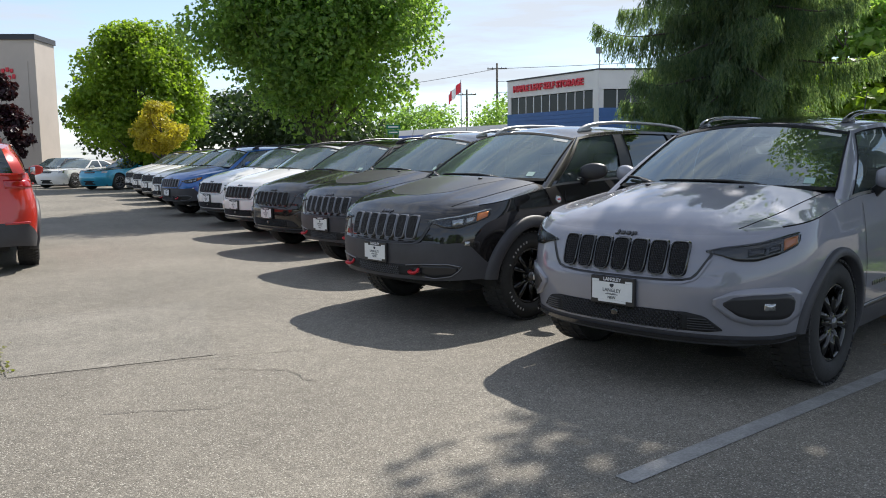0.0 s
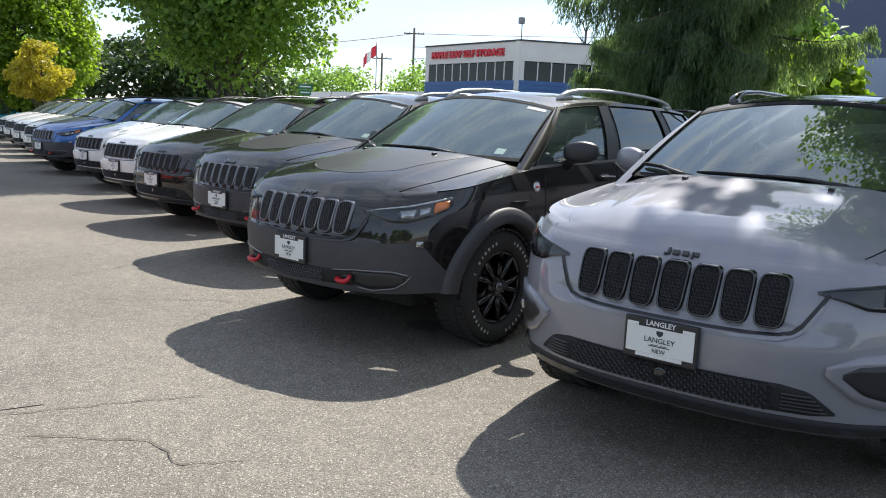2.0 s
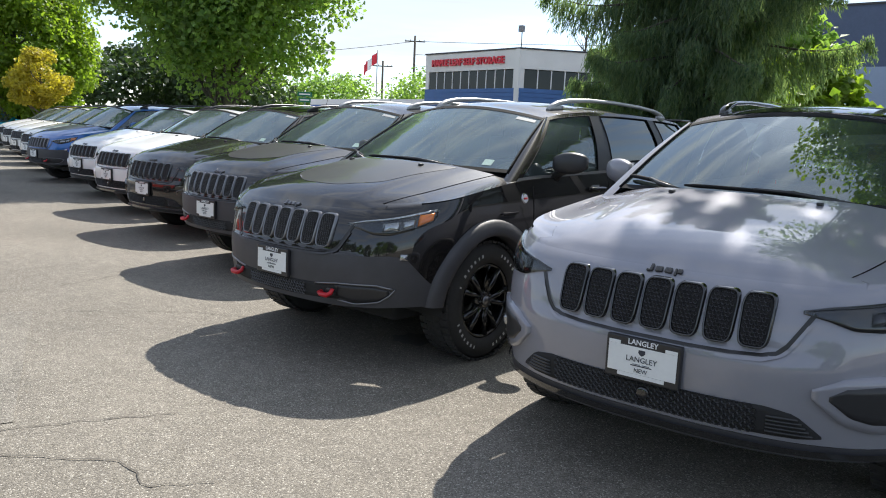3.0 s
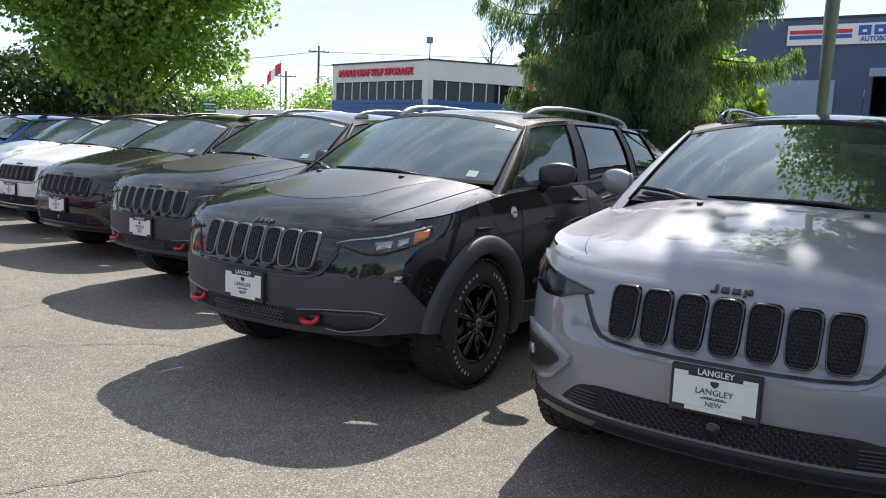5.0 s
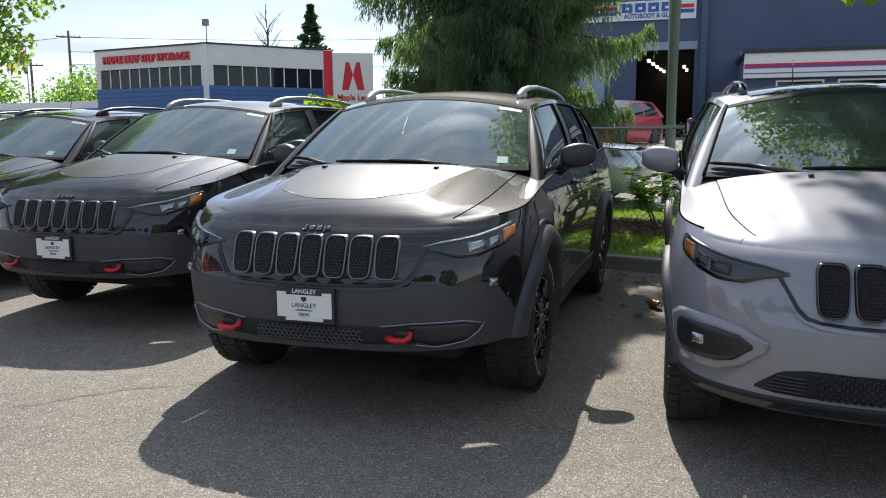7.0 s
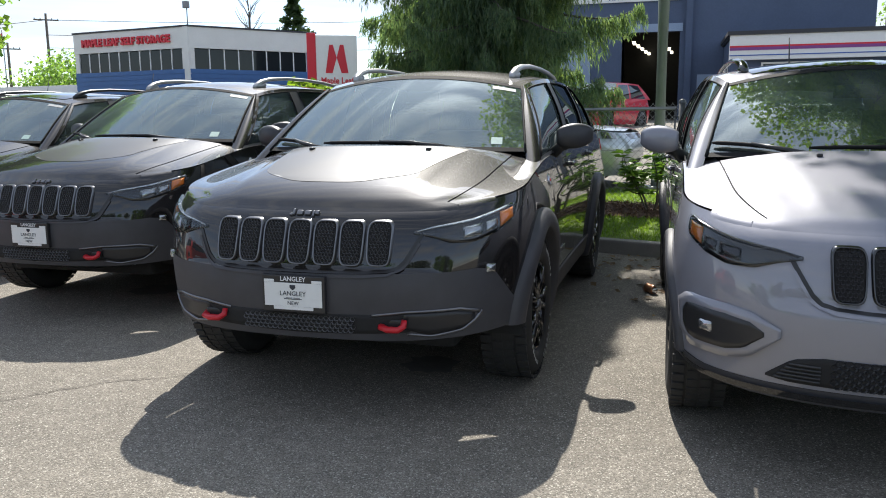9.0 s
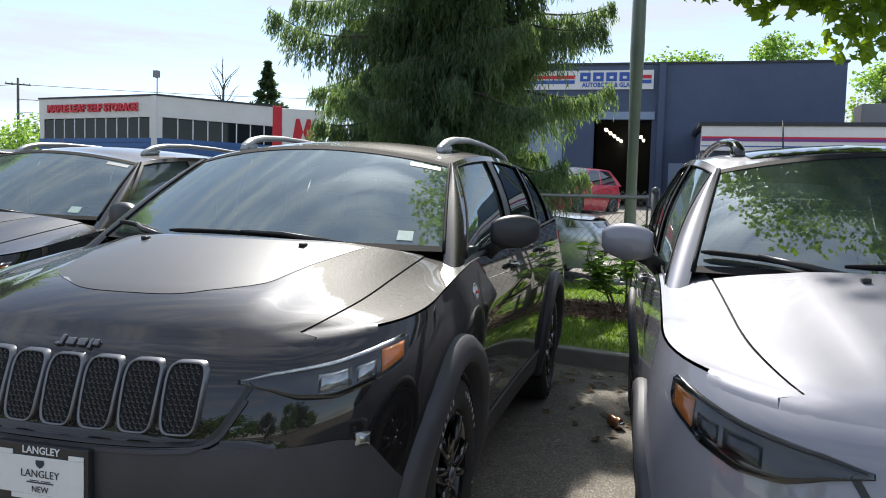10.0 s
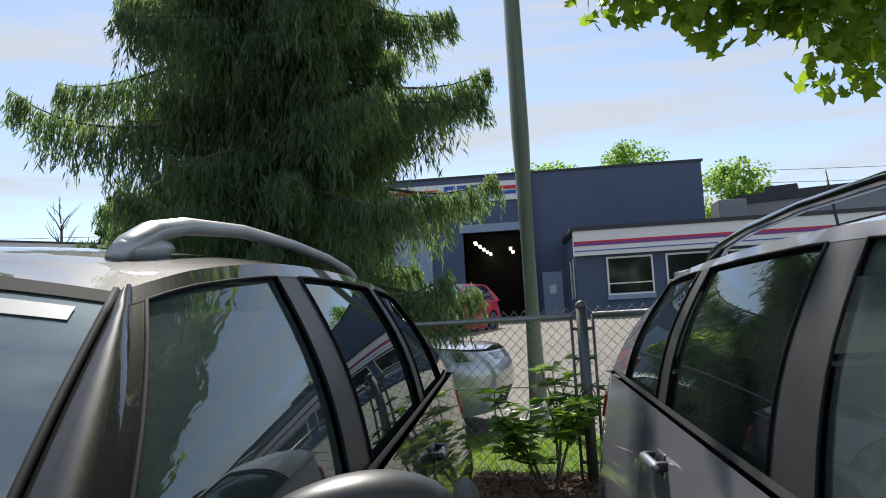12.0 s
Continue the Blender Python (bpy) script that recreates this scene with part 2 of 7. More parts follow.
def speckled(name, dark, pale, stone, scale=170.0, patches=0.5, rough=0.85, relief=0.5):
    """Worn asphalt: stones of many tones in a dark binder, with broad pale and dark stains."""
    m = bpy.data.materials.new(name)
    m.use_nodes = True
    n, l = m.node_tree.nodes, m.node_tree.links
    b = n["Principled BSDF"]
    b.inputs["Roughness"].default_value = rough
    b.inputs["Specular IOR Level"].default_value = 0.35
    c = n.new("ShaderNodeTexCoord")
    broad, mid, cells, grit = n.new("ShaderNodeTexNoise"), n.new("ShaderNodeTexNoise"), n.new("ShaderNodeTexVoronoi"), n.new("ShaderNodeTexNoise")
    for t, s, d in ((broad, patches, 8.0), (mid, 9.0, 5.0), (grit, scale * 0.35, 3.0)):
        t.inputs["Scale"].default_value, t.inputs["Detail"].default_value = s, d
        l.new(c.outputs["Object"], t.inputs["Vector"])
    cells.inputs["Scale"].default_value = scale
    l.new(c.outputs["Object"], cells.inputs["Vector"])
    base = n.new("ShaderNodeMixRGB")
    base.inputs["Color1"].default_value, base.inputs["Color2"].default_value = (*dark, 1), (*pale, 1)
    r1 = n.new("ShaderNodeMapRange")
    r1.inputs["From Min"].default_value, r1.inputs["From Max"].default_value = 0.32, 0.68
    l.new(broad.outputs["Fac"], r1.inputs["Value"])
    l.new(r1.outputs["Result"], base.inputs["Fac"])
    shade = n.new("ShaderNodeMixRGB")
    shade.blend_type = "MULTIPLY"
    shade.inputs["Fac"].default_value = 1.0
    sep = n.new("ShaderNodeSeparateColor")
    l.new(cells.outputs["Color"], sep.inputs["Color"])
    r2 = n.new("ShaderNodeMapRange")
    r2.inputs["To Min"].default_value, r2.inputs["To Max"].default_value = 0.56, 1.42
    l.new(sep.outputs["Red"], r2.inputs["Value"])
    r3 = n.new("ShaderNodeMapRange")
    r3.inputs["From Min"].default_value, r3.inputs["From Max"].default_value = 0.3, 0.7
    r3.inputs["To Min"].default_value, r3.inputs["To Max"].default_value = 0.88, 1.10
    l.new(mid.outputs["Fac"], r3.inputs["Value"])
    mul = n.new("ShaderNodeMath")
    mul.operation = "MULTIPLY"
    l.new(r2.outputs["Result"], mul.inputs[0])
    l.new(r3.outputs["Result"], mul.inputs[1])
    l.new(base.outputs["Color"], shade.inputs["Color1"])
    l.new(mul.outputs["Value"], shade.inputs["Color2"])
    pick = n.new("ShaderNodeMapRange")
    pick.inputs["From Min"].default_value, pick.inputs["From Max"].default_value = 0.90, 0.96
    l.new(sep.outputs["Green"], pick.inputs["Value"])
    top = n.new("ShaderNodeMixRGB")
    top.inputs["Color2"].default_value = (*stone, 1)
    l.new(pick.outputs["Result"], top.inputs["Fac"])
    l.new(shade.outputs["Color"], top.inputs["Color1"])
    l.new(top.outputs["Color"], b.inputs["Base Color"])
    bp = n.new("ShaderNodeBump")
    bp.inputs["Strength"].default_value, bp.inputs["Distance"].default_value = relief, 0.006
    l.new(cells.outputs["Distance"], bp.inputs["Height"])
    bp.invert = True
    l.new(bp.outputs["Normal"], b.inputs["Normal"])
    return m
SLOT_GREY = mat("slot_mesh_grey", (0.085, 0.086, 0.092), 0.45, vary=0.1)
LAMP_SMOKE = mat("lamp_smoked", (0.05, 0.05, 0.056), 0.12, 0.7, vary=0.4, scale=40)
AMBER_DIM = mat("amber_dim", (0.50, 0.15, 0.03), 0.2, coat=0.8, vary=0.15, scale=40)
SEAL = mat("window_seal_rubber", (0.012, 0.012, 0.013), 0.75, vary=0.1, spec=0.2)

# ---- mesh helpers ----
OUTWARD = ("windscreen_glass", "shaded_windscreen_glass", "side_glass", "privacy_glass", "lamp_lens")


def part(name, bm, material, parent=None, label="", smooth=True, materials=None):
    """One mesh object from a bmesh, under its thing or part."""
    if material is not None and material.name in OUTWARD:
        for f in bm.faces:
            f.normal_update()
            if f.normal.dot(f.calc_center_median() - Vector((0, 2.4, 0.9))) < 0:
                f.normal_flip()
    me = bpy.data.meshes.new(name)
    bm.to_mesh(me)
    bm.free()
    for m in (materials or [material]):
        me.materials.append(m)
    if smooth:
        me.shade_smooth()
    ob = new(name, me)
    ob.parent = parent
    if label:
        ob["label"] = label
    return ob


def raw(name, verts, faces, material, parent=None, label="", smooth=False):
    me = bpy.data.meshes.new(name)
    me.from_pydata(verts, [], faces)
    me.materials.append(material)
    if smooth:
        me.shade_smooth()
    ob = new(name, me)
    ob.parent = parent
    if label:
        ob["label"] = label
    return ob


def thing(name, m=None, label="", category="", group="", kind=""):
    ob = new(name)
    ob.empty_display_size = 0.1
    if m is not None:
        ob.matrix_world = m
    return tagged(ob, label, category, group, kind)


def add_box(bm, lo, hi, bevel=0.0, m=None):
    (x0, y0, z0), (x1, y1, z1) = lo, hi
    r = bmesh.ops.create_cube(bm, size=1.0)
    vs = r["verts"]
    for v in vs:
        v.co = Vector((x0 + (v.co.x + 0.5) * (x1 - x0), y0 + (v.co.y + 0.5) * (y1 - y0), z0 + (v.co.z + 0.5) * (z1 - z0)))
    if bevel:
        es = list({e for v in vs for e in v.link_edges})
        g = bmesh.ops.bevel(bm, geom=es, offset=bevel, segments=2, affect="EDGES", profile=0.6)
        vs = list({v for v in g["verts"]} | {v for f in g["faces"] for v in f.verts})
    if m is not None:
        bmesh.ops.transform(bm, matrix=m, verts=[v for v in vs if v.is_valid])
    return bm


def box(lo, hi, bevel=0.0, m=None):
    return add_box(bmesh.new(), lo, hi, bevel, m)


def add_tube(bm, pts, radius, sides=8, caps=True, squash=1.0):
    """A tube along points; radius is one number or one for each point."""
    pts = [Vector(p) for p in pts]
    rings = []
    for i, p in enumerate(pts):
        d = (pts[min(i + 1, len(pts) - 1)] - pts[max(i - 1, 0)]).normalized()
        side = d.cross(Vector((0, 0, 1)))
        if side.length < 1e-3:
            side = d.cross(Vector((0, 1, 0)))
        side.normalize()
        up = side.cross(d)
        r = radius[i] if isinstance(radius, (list, tuple)) else radius
        rings.append([bm.verts.new(p + (side * math.cos(a) + up * math.sin(a) * squash) * r) for a in (2 * math.pi * k / sides for k in range(sides))])
    for a, b in zip(rings, rings[1:]):
        for k in range(sides):
            bm.faces.new((a[k], a[(k + 1) % sides], b[(k + 1) % sides], b[k]))
    if caps:
        bm.faces.new(rings[0][::-1])
        bm.faces.new(rings[-1])
    return bm


def tube(pts, radius, sides=8, caps=True, squash=1.0):
    return add_tube(bmesh.new(), pts, radius, sides, caps, squash)


def add_grid(bm, rows, closed=False):
    """Faces between rows of points of one length."""
    vs = [[bm.verts.new(p) for p in row] for row in rows]
    for a, b in zip(vs, vs[1:]):
        for k in range(len(a) - 1):
            bm.faces.new((a[k], a[k + 1], b[k + 1], b[k]))
        if closed:
            bm.faces.new((a[-1], a[0], b[0], b[-1]))
    return vs


def sheet(rows, closed=False):
    bm = bmesh.new()
    add_grid(bm, rows, closed)
    return bm


def add_lathe(bm, prof, axis="x", sides=32, centre=(0, 0, 0), closed=False):
    """Turns a profile of (along, radius) round an axis."""
    rows = []
    for k in range(sides):
        a = 2 * math.pi * k / sides
        c, s = math.cos(a), math.sin(a)
        row = []
        for h, r in prof:
            q = (h, r * c, r * s) if axis == "x" else ((r * c, h, r * s) if axis == "y" else (r * c, r * s, h))
            row.append(Vector(q) + Vector(centre))
        rows.append(row)
    vs = [[bm.verts.new(p) for p in row] for row in rows]
    n = len(prof)
    for k in range(sides):
        a, b = vs[k], vs[(k + 1) % sides]
        for i in range(n if closed else n - 1):
            bm.faces.new((a[i], a[(i + 1) % n], b[(i + 1) % n], b[i]))
    return bm


def lathe(prof, axis="x", sides=32, centre=(0, 0, 0), closed=False):
    return add_lathe(bmesh.new(), prof, axis, sides, centre, closed)


def lin(x, table):
    """Smooth-ended interpolation in a table of (x, value)."""
    if x <= table[0][0]:
        return table[0][1]
    for (a, u), (b, v) in zip(table, table[1:]):
        if x <= b:
            return u + (v - u) * (x - a) / (b - a)
    return table[-1][1]


def soft(x, table):
    """Catmull-Rom through a table of (x, value)."""
    if x <= table[0][0]:
        return table[0][1]
    if x >= table[-1][0]:
        return table[-1][1]
    for i in range(len(table) - 1):
        if x <= table[i + 1][0]:
            break
    (x1, p1), (x2, p2) = table[i], table[i + 1]
    x0, p0 = table[i - 1] if i else (2 * x1 - x2, 2 * p1 - p2)
    x3, p3 = table[i + 2] if i + 2 < len(table) else (2 * x2 - x1, 2 * p2 - p1)
    m1, m2 = (p2 - p0) / (x2 - x0) * (x2 - x1), (p3 - p1) / (x3 - x1) * (x2 - x1)
    t = (x - x1) / (x2 - x1)
    return (2 * t**3 - 3 * t**2 + 1) * p1 + (t**3 - 2 * t**2 + t) * m1 + (-2 * t**3 + 3 * t**2) * p2 + (t**3 - t**2) * m2


def text_mesh(words, size, depth=0.0, m=None, bold=0.0, fit_width=0.0):
    """Words in the built-in font as a bmesh, centred, in the xz plane facing -y."""
    cu = bpy.data.curves.new("words", "FONT")
    cu.body, cu.size, cu.extrude, cu.offset = words, size, depth, bold
    cu.align_x, cu.align_y, cu.resolution_u = "CENTER", "CENTER", 2
    ob = bpy.data.objects.new("words", cu)
    scene.collection.objects.link(ob)
    me = bpy.data.meshes.new_from_object(ob.evaluated_get(bpy.context.evaluated_depsgraph_get()))
    bm = bmesh.new()
    bm.from_mesh(me)
    bpy.data.objects.remove(ob)
    bpy.data.curves.remove(cu)
    bpy.data.meshes.remove(me)
    if fit_width:
        xs = [v.co.x for v in bm.verts]
        w = max(xs) - min(xs)
        bmesh.ops.transform(bm, matrix=Matrix.Diagonal((fit_width / w, 1, 1, 1)), verts=bm.verts)
    bmesh.ops.transform(bm, matrix=(m or Matrix()) @ pose(0, 0, 0, 90), verts=bm.verts)
    return bm

# ---- the sport utility vehicles ----
# A car's own axes: nose at y = 0, tail at y = 4.62, its left side at +x, ground at z = 0.
LEN, AXLE_F, AXLE_R, HUB = 4.62, 0.90, 3.62, 0.37
FRONT_A, REAR_A, FRONT_N, REAR_N = 0.75, 0.45, 2.6, 3.2
NOSE = [(0.2, 0.14), (0.3, 0.06), (0.45, 0.015), (0.60, 0.0), (0.70, 0.010), (0.80, 0.036), (0.87, 0.064), (0.91, 0.098), (0.94, 0.145), (0.96, 0.18), (1.02, 0.28), (1.1, 0.4)]
TAIL = [(0.2, 4.46), (0.35, 4.58), (0.55, 4.62), (0.75, 4.60), (0.95, 4.57), (1.2, 4.50)]
WIDE = [(0.2, 0.86), (0.35, 0.90), (0.5, 0.915), (0.72, 0.93), (0.85, 0.922), (0.95, 0.905), (1.1, 0.875), (1.25, 0.845)]
SHOULDER = [(0.0, 0.935), (0.2, 0.945), (0.45, 0.98), (0.9, 1.05), (1.3, 1.10), (1.7, 1.115), (3.0, 1.16), (4.2, 1.205), (4.7, 1.215)]
SIDE_Y0, SIDE_Y1 = FRONT_A, LEN - REAR_A


def hull(s, z, side=1):
    """A point of the lower body: s 0 to 90 runs round the nose, then 100 to the metre along the side, then round the tail."""
    w = soft(z, WIDE)
    s_tail = 90 + (SIDE_Y1 - SIDE_Y0) * 100
    if s <= 90:
        a = radians(max(s, 0))
        e = 2 / FRONT_N
        f = soft(z, NOSE)
        if z > 0.668:
            f += 0.026 * min(1, (z - 0.668) / 0.014) * max(0, 1 - (max(s, 0) / 36) ** 4)
        return Vector((side * w * math.sin(a) ** e, f + (FRONT_A - f) * (1 - max(0, math.cos(a)) ** e), z))
    if s <= s_tail:
        y = SIDE_Y0 + (s - 90) / 100
        tuck = 0.012 * math.sin(math.pi * (y - 1.2) / 2.2) if 1.2 < y < 3.4 and z < 0.9 else 0
        return Vector((side * (w - tuck), y, z))
    a = radians(90 - min(90, s - s_tail))
    e = 2 / REAR_N
    b = soft(z, TAIL)
    return Vector((side * w * math.sin(a) ** e, b - (b - SIDE_Y1) * (1 - max(0, math.cos(a)) ** e), z))


def hull_normal(s, z, side=1):
    d = hull(s + 0.5, z, side) - hull(s - 0.5 if s > 0.5 else 0, z, side)
    u = hull(s, z + 0.01, side) - hull(s, z - 0.01, side)
    n = d.cross(u) * side
    return n.normalized()


def s_of_x(x, z):
    return math.degrees(math.asin(min(1, abs(x) / soft(z, WIDE)) ** (FRONT_N / 2)))


def nose_y(x, z):
    return hull(s_of_x(x, z), z).y


def s_of_y(y):
    return 90 + (y - SIDE_Y0) * 100


def arch_z(y, r=0.415):
    z = 0.0
    for c in (AXLE_F, AXLE_R):
        if abs(y - c) < r:
            z = max(z, HUB + math.sqrt(r * r - (y - c) ** 2))
    return z


def stations():
    t = [i * 4.5 for i in range(21)]
    y = SIDE_Y0
    while y < SIDE_Y1 - 0.02:
        y += 0.035
        t.append(s_of_y(y))
    tail = s_of_y(SIDE_Y1)
    return t + [tail + i * 7.5 for i in range(1, 13)]


def shell(low, high, rows=12, sides=(1, -1), lift=0.0):
    """The band of the lower body between two heights given along s, both sides joined in the middle."""
    bm = bmesh.new()
    for side in sides:
        grid = []
        for s in stations():
            y = hull(s, 0.55).y
            lo, hi = low(s, y), high(s, y)
            row = []
            for k in range(rows + 1):
                z = lo + (hi - lo) * k / rows
                p = hull(s, z, side)
                if lift:
                    p += hull_normal(s, z, side) * lift
                row.append(p)
            grid.append(row)
        add_grid(bm, grid)
    bmesh.ops.remove_doubles(bm, verts=bm.verts, dist=0.0005)
    bmesh.ops.dissolve_degenerate(bm, edges=bm.edges, dist=0.0004)
    bmesh.ops.recalc_face_normals(bm, faces=bm.faces)
    return bm


def skin(s0, s1, low, high, off=0.004, nu=14, nv=5, side=1, depth=0.02, puff=0.0):
    """A panel lying on the lower body between s0 and s1 and between two tables of (s, z), with edges that run back into it."""
    rows = []
    for i in range(nu + 1):
        s = s0 + (s1 - s0) * i / nu
        lo, hi = lin(s, low), lin(s, high)
        row = []
        for k in range(-1, nv + 2):
            v = min(max(k / nv, 0), 1)
            z = lo + (hi - lo) * v
            d = off + puff * math.sin(math.pi * v) * math.sin(math.pi * i / nu)
            if k < 0 or k > nv:
                d = -depth
            row.append(hull(s, z, side) + hull_normal(s, z, side) * d)
        rows.append(row)
    ends = []
    for r, i in ((rows[0], 0), (rows[-1], nu)):
        s = s0 + (s1 - s0) * i / nu
        ends.append([p - hull_normal(s, max(0.2, p.z), side) * (depth + off) if 0 < k < len(r) - 1 else p for k, p in enumerate(r)])
    bm = sheet([ends[0], *rows, ends[1]])
    bmesh.ops.recalc_face_normals(bm, faces=bm.faces)
    return bm


def line_on(points, width=0.006, off=0.0025, side=1):
    """A thin dark joint along (s, z) points of the lower body."""
    dense = []
    for (s0, z0), (s1, z1) in zip(points, points[1:]):
        n = max(2, int((abs(s1 - s0) / 100 + abs(z1 - z0)) / 0.06))
        dense += [(s0 + (s1 - s0) * i / n, z0 + (z1 - z0) * i / n) for i in range(n)]
    dense.append(points[-1])
    rows = []
    for i, (s, z) in enumerate(dense):
        a, b = dense[max(i - 1, 0)], dense[min(i + 1, len(dense) - 1)]
        d = hull(b[0], b[1], side) - hull(a[0], a[1], side)
        nrm = hull_normal(s, z, side)
        t = d.cross(nrm).normalized() * width / 2
        p = hull(s, z, side) + nrm * off
        rows.append([p - t, p + t])
    return sheet(rows)


# the upper body
ROOF_X = [(1.80, 0.635), (2.0, 0.668), (2.4, 0.695), (3.2, 0.69), (3.8, 0.665), (4.3, 0.60)]
ROOF_Z = [(1.80, 1.508), (2.0, 1.548), (2.4, 1.578), (3.2, 1.578), (3.8, 1.555), (4.3, 1.50)]


def belt(y):
    z = soft(y, SHOULDER)
    return Vector((soft(z, WIDE) - 0.022 - 0.05 * max(0, (y - 3.9)) ** 1.5, y, z))


def flank(u, v, side=1, off=0.0):
    """The side above the shoulder: u 0 at the screen pillar, 1 at the tail; v 0 at the shoulder, 1 at the roof's edge."""
    b = belt(soft(u, [(0, 1.205), (0.355, 2.36), (0.685, 3.34), (0.90, 3.98), (1.0, 4.42)]))
    yt = soft(u, [(0, 1.835), (0.355, 2.36), (0.685, 3.24), (0.90, 3.78), (1.0, 4.05)])
    t = Vector((soft(yt, ROOF_X), yt, soft(yt, ROOF_Z)))
    p = b.lerp(t, v)
    p.x += 0.028 * math.sin(math.pi * v) + off
    p.x *= side
    return p


def screen(f, v, off=0.0):
    """The windscreen: f -1 to 1 across, v 0 at the cowl, 1 at the roof."""
    b = Vector((f * 0.772, 0.99 + 0.24 * f * f, 1.150 - 0.012 * f * f))
    t = Vector((f * 0.638, 1.70 + 0.10 * f * f, 1.578 - 0.073 * f * f))
    p = b.lerp(t, v)
    bulge = 0.012 * math.sin(math.pi * v)
    return p + Vector((0, -0.5, 0.86)) * (bulge + off)


def s_at_y(y, z):
    """The s of the side at which the lower body reaches back to y."""
    if SIDE_Y0 <= y <= SIDE_Y1:
        return s_of_y(y)
    lo, hi = (0, 90) if y < SIDE_Y0 else (s_of_y(SIDE_Y1), s_of_y(SIDE_Y1) + 90)
    for _ in range(24):
        e = (lo + hi) / 2
        if (hull(e, z).y < y):
            lo = e
        else:
            hi = e
    return e


def bonnet(f, t, off=0.0):
    """The bonnet with its wings: f -1 to 1 across, t 0 at the nose, 1 at the cowl."""
    side = 1 if f >= 0 else -1
    g = abs(f)
    sf = s_of_x(0.80 * g, 0.95)
    front = hull(sf, soft(hull(sf, 0.95).y, SHOULDER))
    back = Vector((0.86 * g, 0.93 + 0.37 * g * g, 1.150 - 0.05 * g ** 3))
    p = front.lerp(back, t)
    k = max(0.0, (g - 0.5) / 0.5)
    ye = p.y
    ze = soft(ye, SHOULDER)
    edge = hull(s_at_y(ye, 0.97), ze)
    p.x += (edge.x - 0.004 - 0.80 - 0.06 * t) * k * k * k
    rise = 0.030 * (1 - g ** 3) * math.sin(math.pi * min(1, t * 0.7 + 0.05)) ** 0.7
    dome = 0.012 * max(0, min(1, (0.60 - g) / 0.07)) * min(1, t * 4) * (1 - 0.6 * t)
    flat = p.z + rise + dome
    p.z = flat * (1 - k ** 3) + ze * k ** 3
    p.z += 0.022 * (1 - (1 - min(1, t / 0.22)) ** 2) * (1 - t) * (1 - k ** 3)
    p.x *= side
    p.z += off
    return p


def fgrid(fn, a0, a1, b0, b1, na, nb, **kw):
    return sheet([[fn(a0 + (a1 - a0) * i / na, b0 + (b1 - b0) * k / nb, **kw) for k in range(nb + 1)] for i in range(na + 1)])


def lipped(f0, f1, nf, off):
    """A stretch of the bonnet whose front edge is rolled down onto the nose."""
    rows = []
    for i in range(nf + 1):
        f = f0 + (f1 - f0) * i / nf
        side, g = (1 if f >= 0 else -1), abs(f)
        sf = s_of_x(0.80 * g, 0.95)
        zf = soft(hull(sf, 0.95).y, SHOULDER)
        q = min(1.0, (1 - g) / 0.06)
        lip = []
        for dz, d in ((0.030, -0.002), (0.018, 0.002), (0.007, 0.003)):
            z = zf - dz
            lip.append(hull(sf, z, side) + hull_normal(sf, z, side) * d * q)
        rows.append(lip + [bonnet(f, k / 24, off=off) for k in range(25)])
    return sheet(rows)


